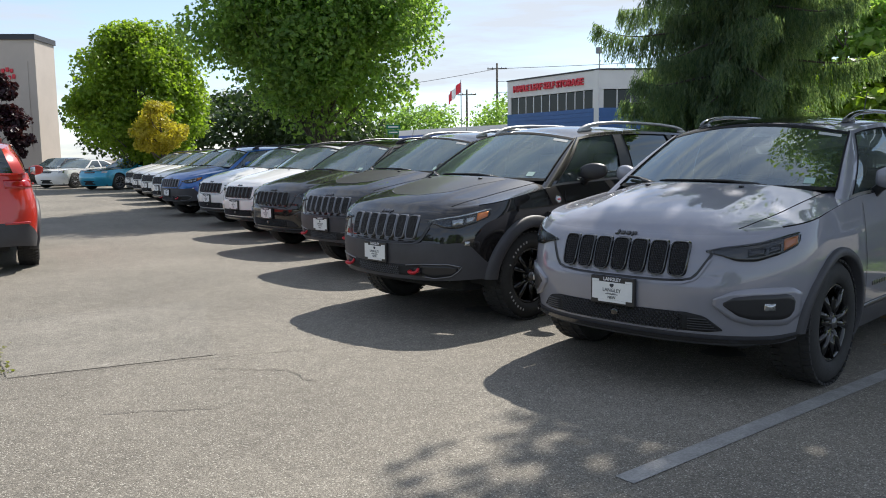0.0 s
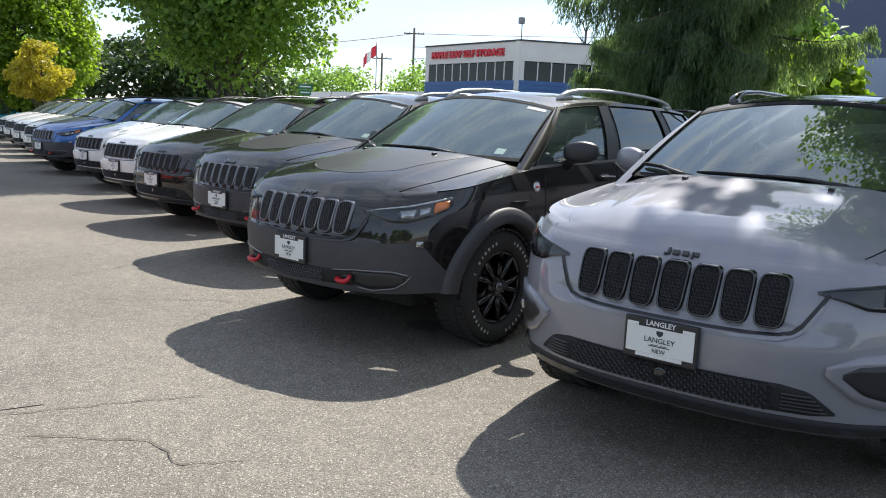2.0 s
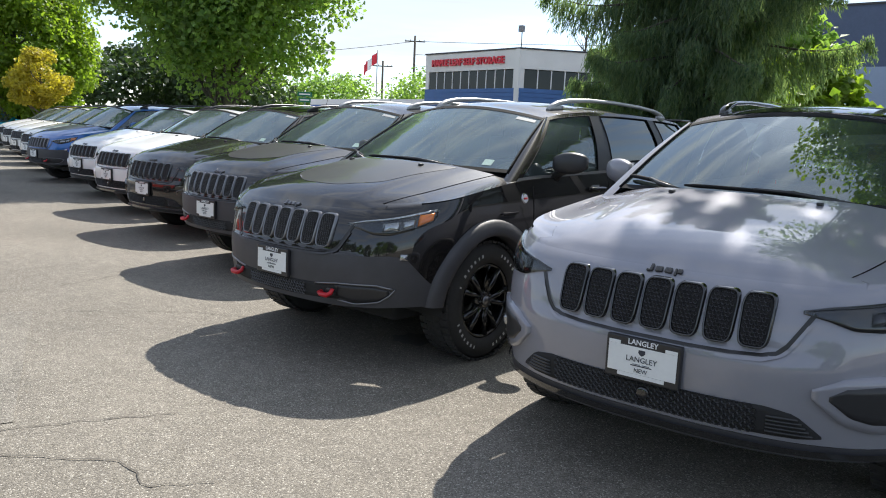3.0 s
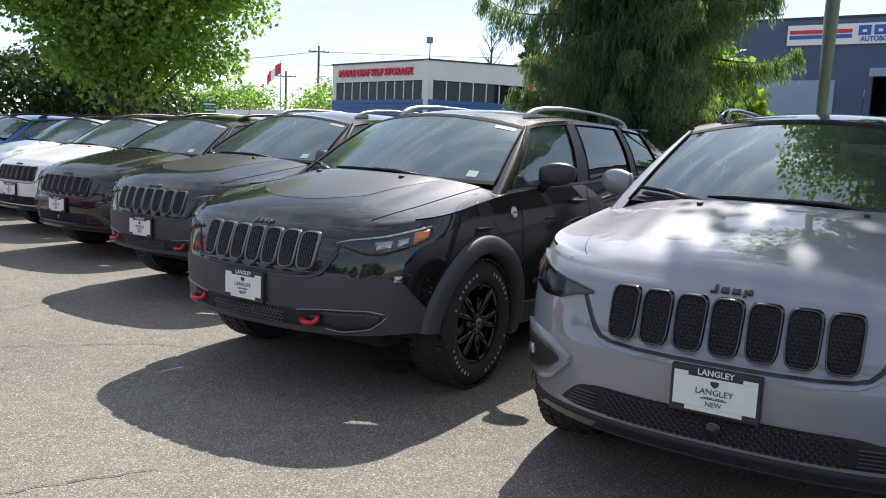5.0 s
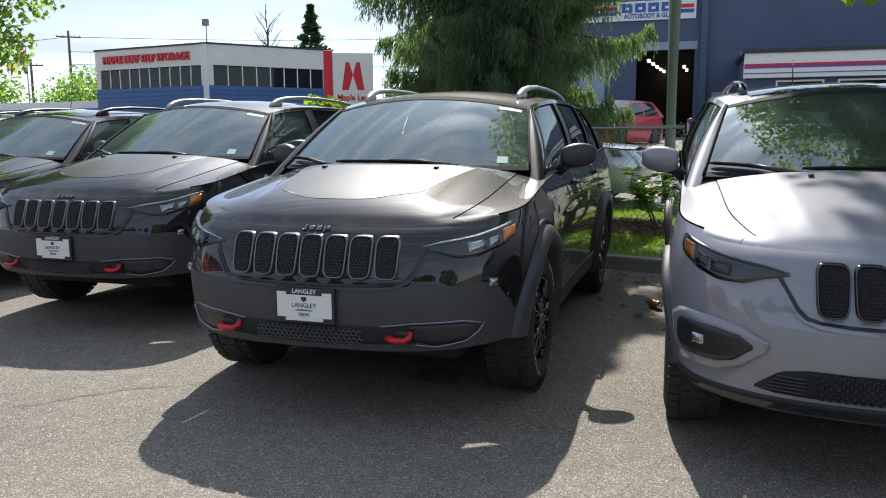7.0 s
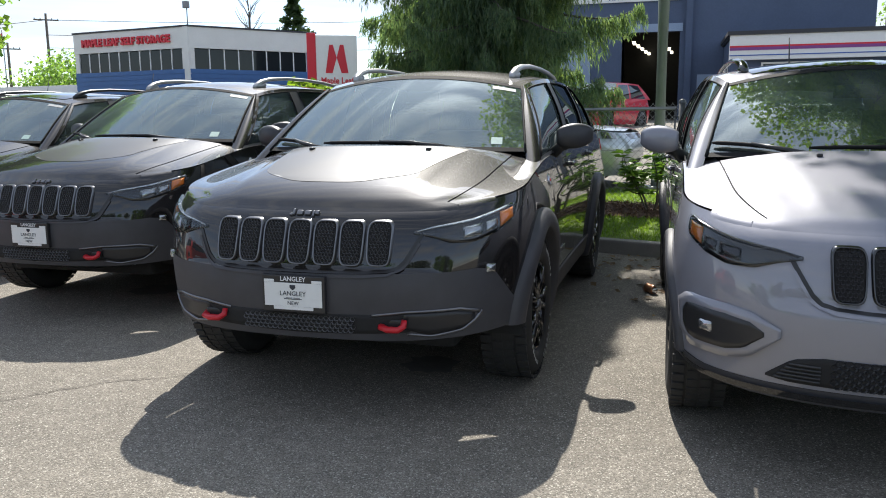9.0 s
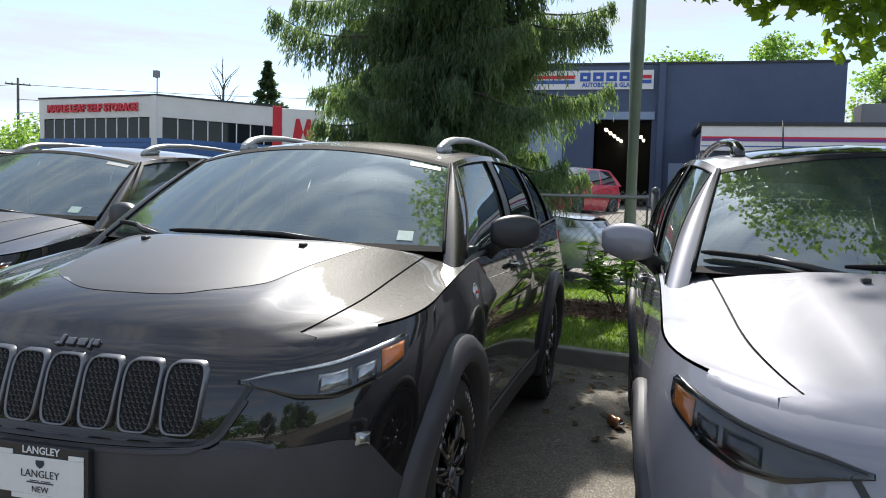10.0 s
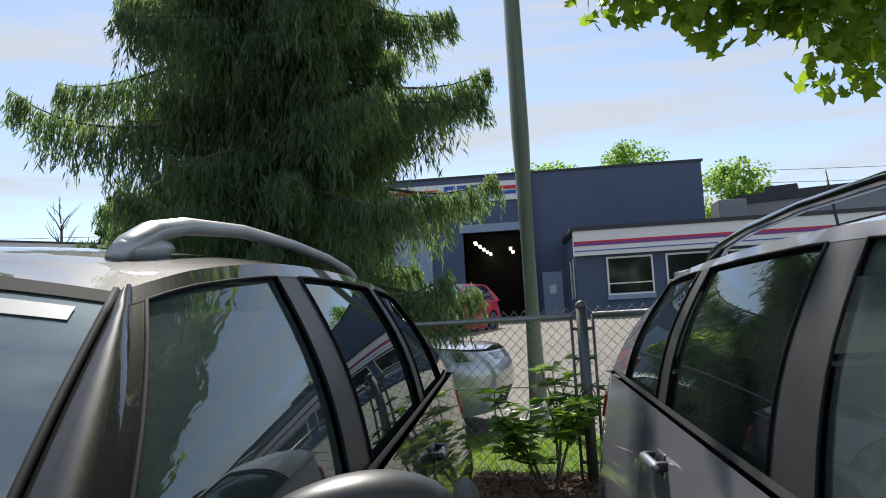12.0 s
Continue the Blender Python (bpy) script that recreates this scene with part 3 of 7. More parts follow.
def wheel_at(parent, x, y, side, rugged):
    w = part("wheel", lathe([(-0.05, 0.20), (0.0, 0.21), (0.03, 0.2)], "x", 28), RIM_BLACK, parent)
    w.location = (side * x, y, HUB)
    w.rotation_euler = (0, 0, 0 if side > 0 else math.pi)
    R, wd = HUB, 0.115
    prof = [(-wd, 0.235), (-wd - 0.012, 0.29), (-wd, R - 0.035), (-wd + 0.03, R - 0.008), (0, R), (wd - 0.03, R - 0.008), (wd, R - 0.035), (wd + 0.012, 0.29), (wd, 0.235), (0.0, 0.222)]
    part("tyre", lathe(prof, "x", 48, closed=True), RUBBER, w)
    bm = bmesh.new()
    for k in range(48):
        a = 2 * math.pi * k / 48
        m = pose(0, 0, 0, math.degrees(a))
        for x0, x1 in ((-0.112, -0.062), (-0.05, -0.004), (0.006, 0.05), (0.062, 0.112)):
            sh = 0.5 if x0 in (-0.05, 0.062) else 0
            add_box(bm, (x0, -0.017, R - 0.012), (x1, 0.017, R + (0.002 if abs(x0) < 0.08 else -0.004)), m=pose(0, 0, 0, math.degrees(a) + sh * 7.5 + (x0 > 0) * 3))
    tagged(part("tread", bm, RUBBER, w, smooth=False), kind="stuff")
    bm = lathe([(0.085, 0.235), (0.105, 0.232), (0.108, 0.218), (0.09, 0.208), (-0.07, 0.195), (-0.09, 0.215), (-0.1, 0.235)], "x", 40)
    part("rim", bm, RIM_BLACK, w, "gloss black alloy rim")
    bm = bmesh.new()
    for k in range(5):
        for d in (-9.5, 9.5):
            a0 = 360 * k / 5 + d * 0.55
            a1 = 360 * k / 5 + d * 1.5
            p0 = Vector((0.085, 0.05 * math.cos(radians(a0)), 0.05 * math.sin(radians(a0))))
            p1 = Vector((0.092, 0.215 * math.cos(radians(a1)), 0.215 * math.sin(radians(a1))))
            mid = p0.lerp(p1, 0.5) + Vector((0.012, 0, 0))
            add_tube(bm, [p0, mid, p1], [0.026, 0.022, 0.026], 8, squash=0.8)
    add_lathe(bm, [(0.06, 0.075), (0.1, 0.068), (0.108, 0.04), (0.112, 0.0)], "x", 20)
    for k in range(5):
        a = 2 * math.pi * (k + 0.5) / 5
        add_lathe(bm, [(0.095, 0.010), (0.112, 0.009), (0.115, 0.0)], "x", 6, (0, 0.052 * math.cos(a), 0.052 * math.sin(a)))
    part("spokes", bm, RIM_BLACK, w, "gloss black split spokes")
    part("hub_cap", lathe([(0.105, 0.033), (0.118, 0.030), (0.121, 0.0)], "x", 20), SATIN_GREY, w)
    part("brake_disc", lathe([(-0.03, 0.06), (-0.03, 0.155), (-0.045, 0.155), (-0.045, 0.06)], "x", 28, closed=True), SATIN_GREY, w)
    if rugged:
        for k in range(48):
            if k % 24 in (0, 1, 2, 10, 11, 12, 13, 20, 22, 23):
                continue
            a = 2 * math.pi * k / 48
            c = Vector((0.1268, 0.292 * math.cos(a), 0.292 * math.sin(a)))
            l_ = part("sidewall_mark", box((-0.001, -0.0075, -0.009), (0.001, 0.0075 - 0.006 * (k % 3 == 0), 0.009)), TYRE_WHITE, w, smooth=False)
            l_.matrix_local = Matrix.Translation(c) @ pose(0, 0, 0, math.degrees(a) + 90)
    return w


def plate_at(parent, z, y, header_mat):
    """A dealer's plate in its black holder."""
    h = part("plate_holder", box((-0.158, -0.012, -0.087), (0.158, 0.012, 0.087), 0.006), TRIM_BLACK, parent, "black plate holder", smooth=False)
    h.location, h.scale = (0, y, z), (0.94, 1.0, 0.94)
    bm = box((-0.145, -0.016, -0.058), (0.145, -0.0125, 0.052), 0.0012)
    add_box(bm, (-0.10, -0.016, -0.074), (0.10, -0.0125, -0.0585), 0.001)
    for sx in (-1, 1):
        add_box(bm, (min(sx * 0.145, sx * 0.095), -0.016, 0.0525), (max(sx * 0.145, sx * 0.095), -0.0125, 0.066), 0.001)
    part("plate", bm, PAPER, h, "white dealer plate", smooth=False)
    part("plate_lettering", text_mesh("LANGLEY", 0.031, 0.0004, pose(0, -0.0175, 0.002)), INK, h, smooth=False)
    part("plate_lettering", text_mesh("NEW", 0.025, 0.0004, pose(0, -0.0175, -0.043)), INK, h, smooth=False)
    part("holder_lettering", text_mesh("LANGLEY", 0.030, 0.0004, pose(0, -0.0135, 0.069), bold=0.0006), WHITE_INK, h, smooth=False)
    bm = box((-0.045, -0.0178, -0.0245), (0.045, -0.0165, -0.021))
    add_box(bm, (-0.035, -0.0178, -0.0185), (-0.004, -0.0165, -0.0165))
    add_box(bm, (0.004, -0.0178, -0.0185), (0.035, -0.0165, -0.0165))
    crest = [(-0.014, 0.043), (0.014, 0.043), (0.015, 0.032), (0.009, 0.024), (0.0, 0.019), (-0.009, 0.024), (-0.015, 0.032)]
    bm.faces.new([bm.verts.new((x, -0.0172, zz)) for x, zz in crest])
    part("plate_emblem", bm, INK, h, smooth=False)
    return h


def grille_slot(parent, x, zt, zb, ring_mat, mesh_mat, fine):
    """One upright slot: a rounded ring and a pierced insert behind it."""
    wt, wb = 0.050, 0.044
    n = 32
    def rim(grow, dy):
        pts = []
        for k in range(n):
            a = 2 * math.pi * k / n
            c, s = math.cos(a), math.sin(a)
            e = 0.42
            px, pz = math.copysign(abs(c) ** e, c), math.copysign(abs(s) ** e, s)
            v = (pz + 1) / 2
            w = wb + (wt - wb) * v + grow
            z = (zt + zb) / 2 + pz * ((zt - zb) / 2 + grow)
            xx = x + px * w
            pts.append(Vector((xx, nose_y(xx, z) + dy, z)))
        return pts
    slot = part("grille_slot", sheet([rim(0.0, -0.003), rim(0.0, -0.016), rim(0.003, -0.020), rim(0.006, -0.019), rim(0.009, 0.005)], closed=True), ring_mat, parent)
    bm = bmesh.new()
    back = rim(0.0, 0.0)
    rings = []
    for q in (1.0, 0.75, 0.5, 0.25, 0.02):
        ring = []
        for p in back:
            px, pz = x + (p.x - x) * q, (zt + zb) / 2 + (p.z - (zt + zb) / 2) * q
            ring.append(Vector((px, nose_y(px, pz) - 0.009, pz)))
        rings.append(ring)
    add_grid(bm, rings, closed=True)
    # dark sheet on the uncut nose, its colour standing for the shade behind the mesh
    part("slot_back", bm, DARK, slot, smooth=False)
    bm = bmesh.new()
    step = 0.0155 if fine else 0.024
    k = 0
    zz = zb + 0.010
    while zz < zt - 0.006:
        xx = x - wb + 0.008 + (step / 2 if k % 2 else 0)
        while xx < x + wb - 0.004:
            y = nose_y(xx, zz) - 0.0150
            r = step * 0.52
            ring_o = [Vector((xx + r * math.cos(a), y, zz + r * math.sin(a))) for a in (math.pi * (j / 3 + 1 / 6) for j in range(6))]
            ring_i = [Vector((xx + r * 0.66 * math.cos(a), y + 0.004, zz + r * 0.66 * math.sin(a))) for a in (math.pi * (j / 3 + 1 / 6) for j in range(6))]
            add_grid(bm, [ring_o, ring_i], closed=True)
            xx += step
        zz += step * 0.86
        k += 1
    part("slot_mesh", bm, mesh_mat, slot, smooth=False)
    return slot


def mirror_at(parent, side, cap_mat):
    m = part("door_mirror", box((0, 0, 0), (0.01, 0.01, 0.01)), CLADDING, parent)
    m.location = (side * 0.855, 1.60, 1.115)
    bm = bmesh.new()
    add_tube(bm, [(0, 0.05, -0.005), (side * 0.045, 0.04, 0.035), (side * 0.09, 0.035, 0.05)], [0.035, 0.03, 0.028], 10)
    part("mirror_arm", bm, TRIM_BLACK, m)
    rows = []
    for k in range(13):
        t = k / 12
        x = side * (0.035 + 0.195 * t)
        g = math.sin(math.pi * (0.10 + 0.86 * t)) ** 0.38
        hz, hy = 0.073 * g, 0.062 * g
        cz, cy = 0.093 + 0.012 * t, 0.028 - 0.03 * (1 - t) + 0.045 * t
        ring = []
        for j in range(20):
            a = 2 * math.pi * j / 20
            c, s = math.cos(a), math.sin(a)
            py = math.copysign(abs(c) ** 0.7, c)
            if py > 0.55:
                py = 0.55
            ring.append(Vector((x, cy + hy * py, cz + hz * math.copysign(abs(s) ** 0.75, s))))
        rows.append(ring)
    bm = bmesh.new()
    vs = add_grid(bm, rows, closed=True)
    bm.faces.new(vs[0])
    bm.faces.new(vs[-1])
    bmesh.ops.recalc_face_normals(bm, faces=bm.faces)
    part("mirror_cap", bm, cap_mat, m)
    bm = box((0.0, 0.0, 0.0), (0.15, 0.004, 0.11), 0.001)
    bmesh.ops.transform(bm, matrix=Matrix.Translation((0.055 if side > 0 else -0.205, 0.062, 0.04)), verts=bm.verts)
    part("mirror_glass", bm, CHROME, m)
    return m


def seat_at(parent, x, y, h=0.0):
    s = part("seat", box((-0.24, -0.25, 0.45), (0.24, 0.25, 0.62), 0.05), INTERIOR, parent)
    s.location = (x, y, h)
    bm = box((-0.24, -0.06, 0), (0.24, 0.06, 0.60), 0.05, pose(0, 0.25, 0.58, -16))
    part("seat_back", bm, INTERIOR, s)
    bm = box((-0.13, -0.05, 0.62), (0.13, 0.05, 0.80), 0.04, pose(0, 0.25, 0.58, -12))
    part("headrest", bm, INTERIOR_GREY, s)
    return s


def suv(name, paint_mat, label, rugged=True, rails=RAIL_SILVER, ring=SATIN_GREY, cap=None, low_paint=False, fine=True, group=""):
    car = thing(name, None, label, "car", group)
    chin = [(0, 0.325), (40, 0.33), (62, 0.34), (74, 0.36), (95, 0.335), (118, 0.31), (142, 0.27), (400, 0.27), (480, 0.3)] if low_paint else [(0, 0.375), (25, 0.375), (42, 0.38), (58, 0.39), (70, 0.395), (95, 0.355), (120, 0.31), (146, 0.28), (400, 0.28), (480, 0.34)]
    low = lambda s, y: max(lin(s, chin), arch_z(y))
    if low_paint:
        cut = lambda s, y: max(low(s, y), lin(s, [(0, 0.385), (35, 0.385), (60, 0.385), (85, 0.41), (140, 0.41), (430, 0.40), (500, 0.42)]))
    else:
        cut = lambda s, y: max(low(s, y), lin(s, [(0, 0.665), (40, 0.675), (52, 0.685), (58, 0.66), (70, 0.52), (85, 0.42), (140, 0.40), (430, 0.40), (470, 0.62), (520, 0.62)]))
    top = lambda s, y: soft(y, SHOULDER)
    part("body", shell(cut, lambda s, y: soft(hull(s, 0.93).y, SHOULDER), 24), paint_mat, car)
    part("lower_cladding", shell(low, cut, 8, lift=0.003), CLADDING, car, "matte black plastic cladding")
    # wheel flares
    for side in (1, -1):
        for c in (AXLE_F, AXLE_R):
            rows = []
            for k in range(41):
                a = math.pi * (-0.16 + (1.15 if c == AXLE_F else 1.32) * k / 40)
                row = []
                for r, d in ((0.392, -0.06), (0.396, 0.022), (0.404, 0.036), (0.425, 0.040), (0.475, 0.034), (0.492, 0.018), (0.497, -0.02)) if not low_paint else ((0.395, -0.05), (0.398, 0.018), (0.406, 0.026), (0.438, 0.024), (0.448, 0.014), (0.452, -0.02)):
                    y, z = c + r * math.cos(a), HUB + r * math.sin(a) * (1 + 0.02)
                    z = max(z, 0.245)
                    s = s_of_y(y) if y >= SIDE_Y0 else 90 - 2.2 * (SIDE_Y0 - y) * 100 * 0.5
                    if SIDE_Y0 <= y <= SIDE_Y1:
                        x = hull(s, z).x
                    else:
                        e = 0
                        lo_s, hi_s = (0, 90) if y < SIDE_Y0 else (s_of_y(SIDE_Y1), s_of_y(SIDE_Y1) + 90)
                        for _ in range(24):
                            e = (lo_s + hi_s) / 2
                            if hull(e, z).y < y:
                                lo_s = e
                            else:
                                hi_s = e
                        x = hull(e, z).x
                    row.append(Vector((side * (x + d), y, z)))
                rows.append(row)
            bm = sheet(rows)
            bmesh.ops.recalc_face_normals(bm, faces=bm.faces)
            part("wheel_flare", bm, CLADDING, car, "matte black wheel arch")
            # the dark well inside
            rows = [[Vector((side * xx, c + 0.40 * math.cos(math.pi * k / 16), HUB - 0.05 + 0.43 * math.sin(math.pi * k / 16))) for xx in (0.90, 0.55)] for k in range(17)]
            part("wheel_well", sheet(rows), DARK, car)
            wheel_at(car, 0.80, c, side, rugged)
    part("underbody", box((-0.60, 0.42, 0.25), (0.60, 4.3, 0.36), 0.03), DARK, car)
    part("engine_bay", box((-0.52, 0.3, 0.33), (0.52, 1.2, 0.86), 0.05), DARK, car)
    for sd in (1, -1):
        part("sill_strip", skin(s_of_y(1.36), s_of_y(3.17), [(0, 0.40)], [(0, 0.425)], 0.008, 20, 2, sd), SATIN_GREY if low_paint else CLADDING, car)
    # bonnet and wings
    fs = 0.82
    part("bonnet", lipped(-fs, fs, 40, 0.003), paint_mat, car)
    for side in (1, -1):
        part("front_wing", lipped(side * (fs + 0.005), side * 1.0, 8, 0.0), paint_mat, car)
        part("wing_tail", fgrid(bonnet, side * 0.83, side * 1.0, 0.99, 1.20, 8, 8, off=-0.001), paint_mat, car)
        rows = []
        for k in range(25):
            a, b = bonnet(side * (fs - 0.004), k / 24), bonnet(side * (fs + 0.010), k / 24)
            rows.append([a - Vector((0, 0, 0.004)), b - Vector((0, 0, 0.004))])
        part("bonnet_gap", sheet(rows), DARK, car)
    if rugged:
        rows = [[bonnet((j / 10 - 1) * (0.60 - 0.14 * (1 - k / 20) - 0.16 * max(0, 1 - k / 4) ** 2), 0.20 + 0.05 * abs(j / 10 - 1) ** 4 * (1 - k / 20) + 0.76 * k / 20, off=0.0046) for j in range(21)] for k in range(21)]
        part("bonnet_decal", sheet(rows), DECAL, car, "matte dark anti-glare decal")
    part("cowl", sheet([[Vector((f * 0.80, 0.92 + 0.33 * f * f + d, 1.128 - 0.03 * f * f + e)) for f in [i / 10 - 1 for i in range(21)]] for d, e in ((0, 0.0), (0.06, 0.012), (0.10, 0.028))]), SEAL, car)
    for x in (-0.33, 0.33):
        nz = part("washer_nozzle", box((-0.012, -0.018, -0.004), (0.012, 0.014, 0.010), 0.004), TRIM_BLACK, car)
        nz.location = bonnet(x / 0.853, 0.88, off=0.005)
    # nose badge: a plain raised bar shape
    bm = bmesh.new()
    by, bz = nose_y(0, 0.915) - 0.006, 0.915
    for x0, x1, h0, h1 in ((-0.062, -0.050, -0.016, 0.018), (-0.074, -0.060, -0.018, -0.008), (-0.040, -0.012, -0.014, 0.010), (-0.002, 0.026, -0.014, 0.010), (0.036, 0.046, -0.022, 0.010), (0.048, 0.066, -0.010, 0.010)):
        add_box(bm, (x0, -0.006, h0), (x1, 0.006, h1), 0.003, Matrix.Translation((0, by, bz)) @ pose(0, 0, 0, -45))
    part("badge", bm, GLOSS_BLACK if low_paint else SATIN_GREY, car, "small raised nose badge")
    # grille
    for k in range(7):
        grille_slot(car, (k - 3) * 0.1215, 0.884, 0.708, GLOSS_BLACK if low_paint else ring, CLADDING if low_paint else SLOT_GREY, fine)
    edge = ((0.0, 0.672), (0.15, 0.672), (0.30, 0.674), (0.40, 0.679), (0.445, 0.692), (0.475, 0.722), (0.50, 0.765), (0.525, 0.81), (0.54, 0.838))
    for side in (1, -1):
        part("grille_lower_lip", line_on([(s_of_x(x, z), z) for x, z in edge], 0.016, 0.003, side), TRIM_BLACK, car)
        part("grille_step", line_on([(s_of_x(x + 0.006, z - 0.014), z - 0.014) for x, z in edge[:-1]], 0.012, 0.007, side), paint_mat if low_paint else CLADDING, car)
    # lamps
    for side in (1, -1):
        lo_t = [(27, 0.835), (34, 0.818), (40, 0.795), (48, 0.795), (60, 0.835), (68, 0.872), (70, 0.90)]
        hi_t = [(27, 0.846), (34, 0.868), (48, 0.893), (62, 0.93), (68, 0.945), (70, 0.935)]
        h = part("headlamp", skin(27, 70, lo_t, hi_t, 0.003, 24, 6, side), GLOSS_BLACK, car, "black bezel headlamp")
        part("lamp_blade", skin(28, 66, [(28, 0.842), (34, 0.858), (48, 0.882), (62, 0.917), (66, 0.928)], [(28, 0.846), (34, 0.866), (48, 0.891), (62, 0.928), (66, 0.938)], 0.007, 18, 2, side), LAMP_SMOKE if low_paint else LAMP_CLEAR, h, "clear light strip")
        part("turn_lamp", skin(60.5, 68, [(60, 0.848), (68, 0.885)], [(60, 0.908), (68, 0.925)], 0.006, 6, 4, side, puff=0.004), AMBER_DIM if low_paint else AMBER, h, "amber turn signal")
        part("projector", skin(44, 52, [(44, 0.812), (52, 0.825)], [(44, 0.858), (52, 0.872)], 0.006, 6, 4, side, puff=0.008), LAMP_SMOKE if low_paint else LAMP_CLEAR, h)
        part("projector", skin(53.5, 59, [(53, 0.832), (60, 0.850)], [(53, 0.872), (60, 0.888)], 0.006, 6, 4, side, puff=0.006), LAMP_SMOKE if low_paint else LAMP_CLEAR, h)
        part("lens", skin(27, 70, lo_t, hi_t, 0.012, 24, 6, side, puff=0.004), LENS_GLASS, h, "clear lamp lens")
        if low_paint:
            fl, fh = [(36, 0.56), (42, 0.505), (48, 0.486), (62, 0.482), (66, 0.495), (68, 0.53)], [(36, 0.575), (40, 0.605), (48, 0.618), (63, 0.622), (66, 0.612), (68, 0.58)]
            rim_lo, rim_hi = [(32, 0.56), (40, 0.478), (48, 0.452), (65, 0.448), (72, 0.50)], [(32, 0.59), (40, 0.638), (48, 0.652), (66, 0.656), (72, 0.62)]
            part("fog_surround", skin(32, 72, rim_lo, rim_hi, 0.016, 22, 6, side), paint_mat, car)
            fb = part("fog_pocket", skin(36, 68, fl, fh, 0.0185, 24, 5, side), TRIM_BLACK, car)
            part("fog_lamp", skin(53, 58, [(0, 0.535)], [(0, 0.573)], 0.026, 6, 4, side, puff=0.008), LAMP_CLEAR, fb, "small square fog lamp")
        else:
            part("fog_lamp", skin(54, 57.5, [(0, 0.66)], [(0, 0.695)], 0.012, 6, 4, side, puff=0.006), LAMP_CLEAR, car, "small square fog lamp")
            hk = part("tow_hook", tube([(-0.060, 0.02, -0.004), (-0.045, -0.025, -0.010), (-0.01, -0.042, -0.013), (0.035, -0.042, -0.012), (0.055, -0.030, 0.002), (0.056, -0.018, 0.026)], [0.016, 0.018, 0.019, 0.018, 0.017, 0.013], 10, squash=0.75), RED_HOOK, car, "red tow hook")
            part("hook_bracket", box((-0.05, -0.005, -0.020), (0.05, 0.02, 0.022), 0.006), TRIM_BLACK, hk)
            hk.location = (side * 0.43, nose_y(0.43, 0.46) - 0.004, 0.452)
            # dark panel laid on the bumper: the recess's shade is put into its colour
            part("lower_recess", skin(0, 27, [(0, 0.40), (27, 0.415)], [(0, 0.492), (18, 0.495), (27, 0.505)], 0.0042, 12, 4, side), DARK, car)
            part("hook_pocket", skin(25, 50, [(25, 0.43), (33, 0.40), (45, 0.42), (50, 0.46)], [(25, 0.50), (42, 0.505), (50, 0.485)], 0.0045, 14, 4, side), TRIM_BLACK, car)
            part("skid_trim", skin(16, 52, [(16, 0.488), (26, 0.503), (44, 0.507), (52, 0.487)], [(16, 0.496), (26, 0.511), (44, 0.517), (52, 0.498)], 0.009, 18, 2, side), SATIN_GREY, car)
            part("skid_trim", skin(26, 53, [(26, 0.405), (34, 0.392), (45, 0.412), (50, 0.448), (53, 0.484)], [(26, 0.411), (34, 0.398), (45, 0.420), (50, 0.460), (53, 0.498)], 0.009, 18, 2, side), SATIN_GREY, car)
    # lower intake
    if low_paint:
        for side in (1, -1):
            # dark panel on the surface paints the shade inside the intake
            part("intake", skin(0, 36, [(0, 0.40), (30, 0.402), (36, 0.412)], [(0, 0.505), (22, 0.507), (29, 0.49), (36, 0.42)], 0.003, 18, 5, side), DARK, car)
            bm = bmesh.new()
            for r in range(7):
                for q in range(17):
                    xx, zz = 0.018 + q * 0.026 + (0.013 if r % 2 else 0), 0.410 + r * 0.0145
                    if xx > 0.40:
                        continue
                    c = hull(s_of_x(xx, zz), zz, side)
                    y = c.y - 0.008
                    rg = [[Vector((side * (xx + rr * math.cos(a)), y + dd, zz + 0.8 * rr * math.sin(a))) for a in (math.pi * (j / 3) for j in range(6))] for rr, dd in ((0.0145, 0.0), (0.0095, 0.004))]
                    add_grid(bm, rg, closed=True)
            part("intake_mesh", bm, TRIM_BLACK, car, "black pierced lower grille", smooth=False)
            for z in (0.414, 0.428, 0.442, 0.456, 0.470):
                part("intake_bar", skin(22.5, 34 - (z - 0.41) * 70, [(0, z)], [(0, z + 0.006)], 0.010, 6, 1, side), TRIM_BLACK, car)
        part("lower_lip", shell(lambda s, y: lin(s, [(0, 0.345), (60, 0.350), (75, 0.385), (90, 0.40)]), lambda s, y: lin(s, [(0, 0.370), (60, 0.372), (75, 0.395), (90, 0.401)]) if s < 88 else lin(s, [(0, 0.40), (90, 0.4005)]), 2, lift=0.018), GLOSS_BLACK, car, "black lower lip")
        part("sensor", lathe([(-0.01, 0.024), (-0.014, 0.02), (-0.012, 0.0)], "y", 16, (0, nose_y(0, 0.455), 0.455)), GLOSS_BLACK, car)
    else:
        bm = bmesh.new()
        for r in range(4):
            for q in range(22):
                xx, zz = -0.26 + q * 0.024 + (0.012 if r % 2 else 0), 0.418 + r * 0.018
                y = nose_y(abs(xx), zz) - 0.009
                add_grid(bm, [[Vector((xx + rr * math.cos(a), y + dd, zz + 0.85 * rr * math.sin(a))) for a in (math.pi * (j / 3) for j in range(6))] for rr, dd in ((0.0135, 0.0), (0.0090, 0.004))], closed=True)
        part("intake_mesh", bm, SLOT_GREY, car, "black pierced lower grille", smooth=False)
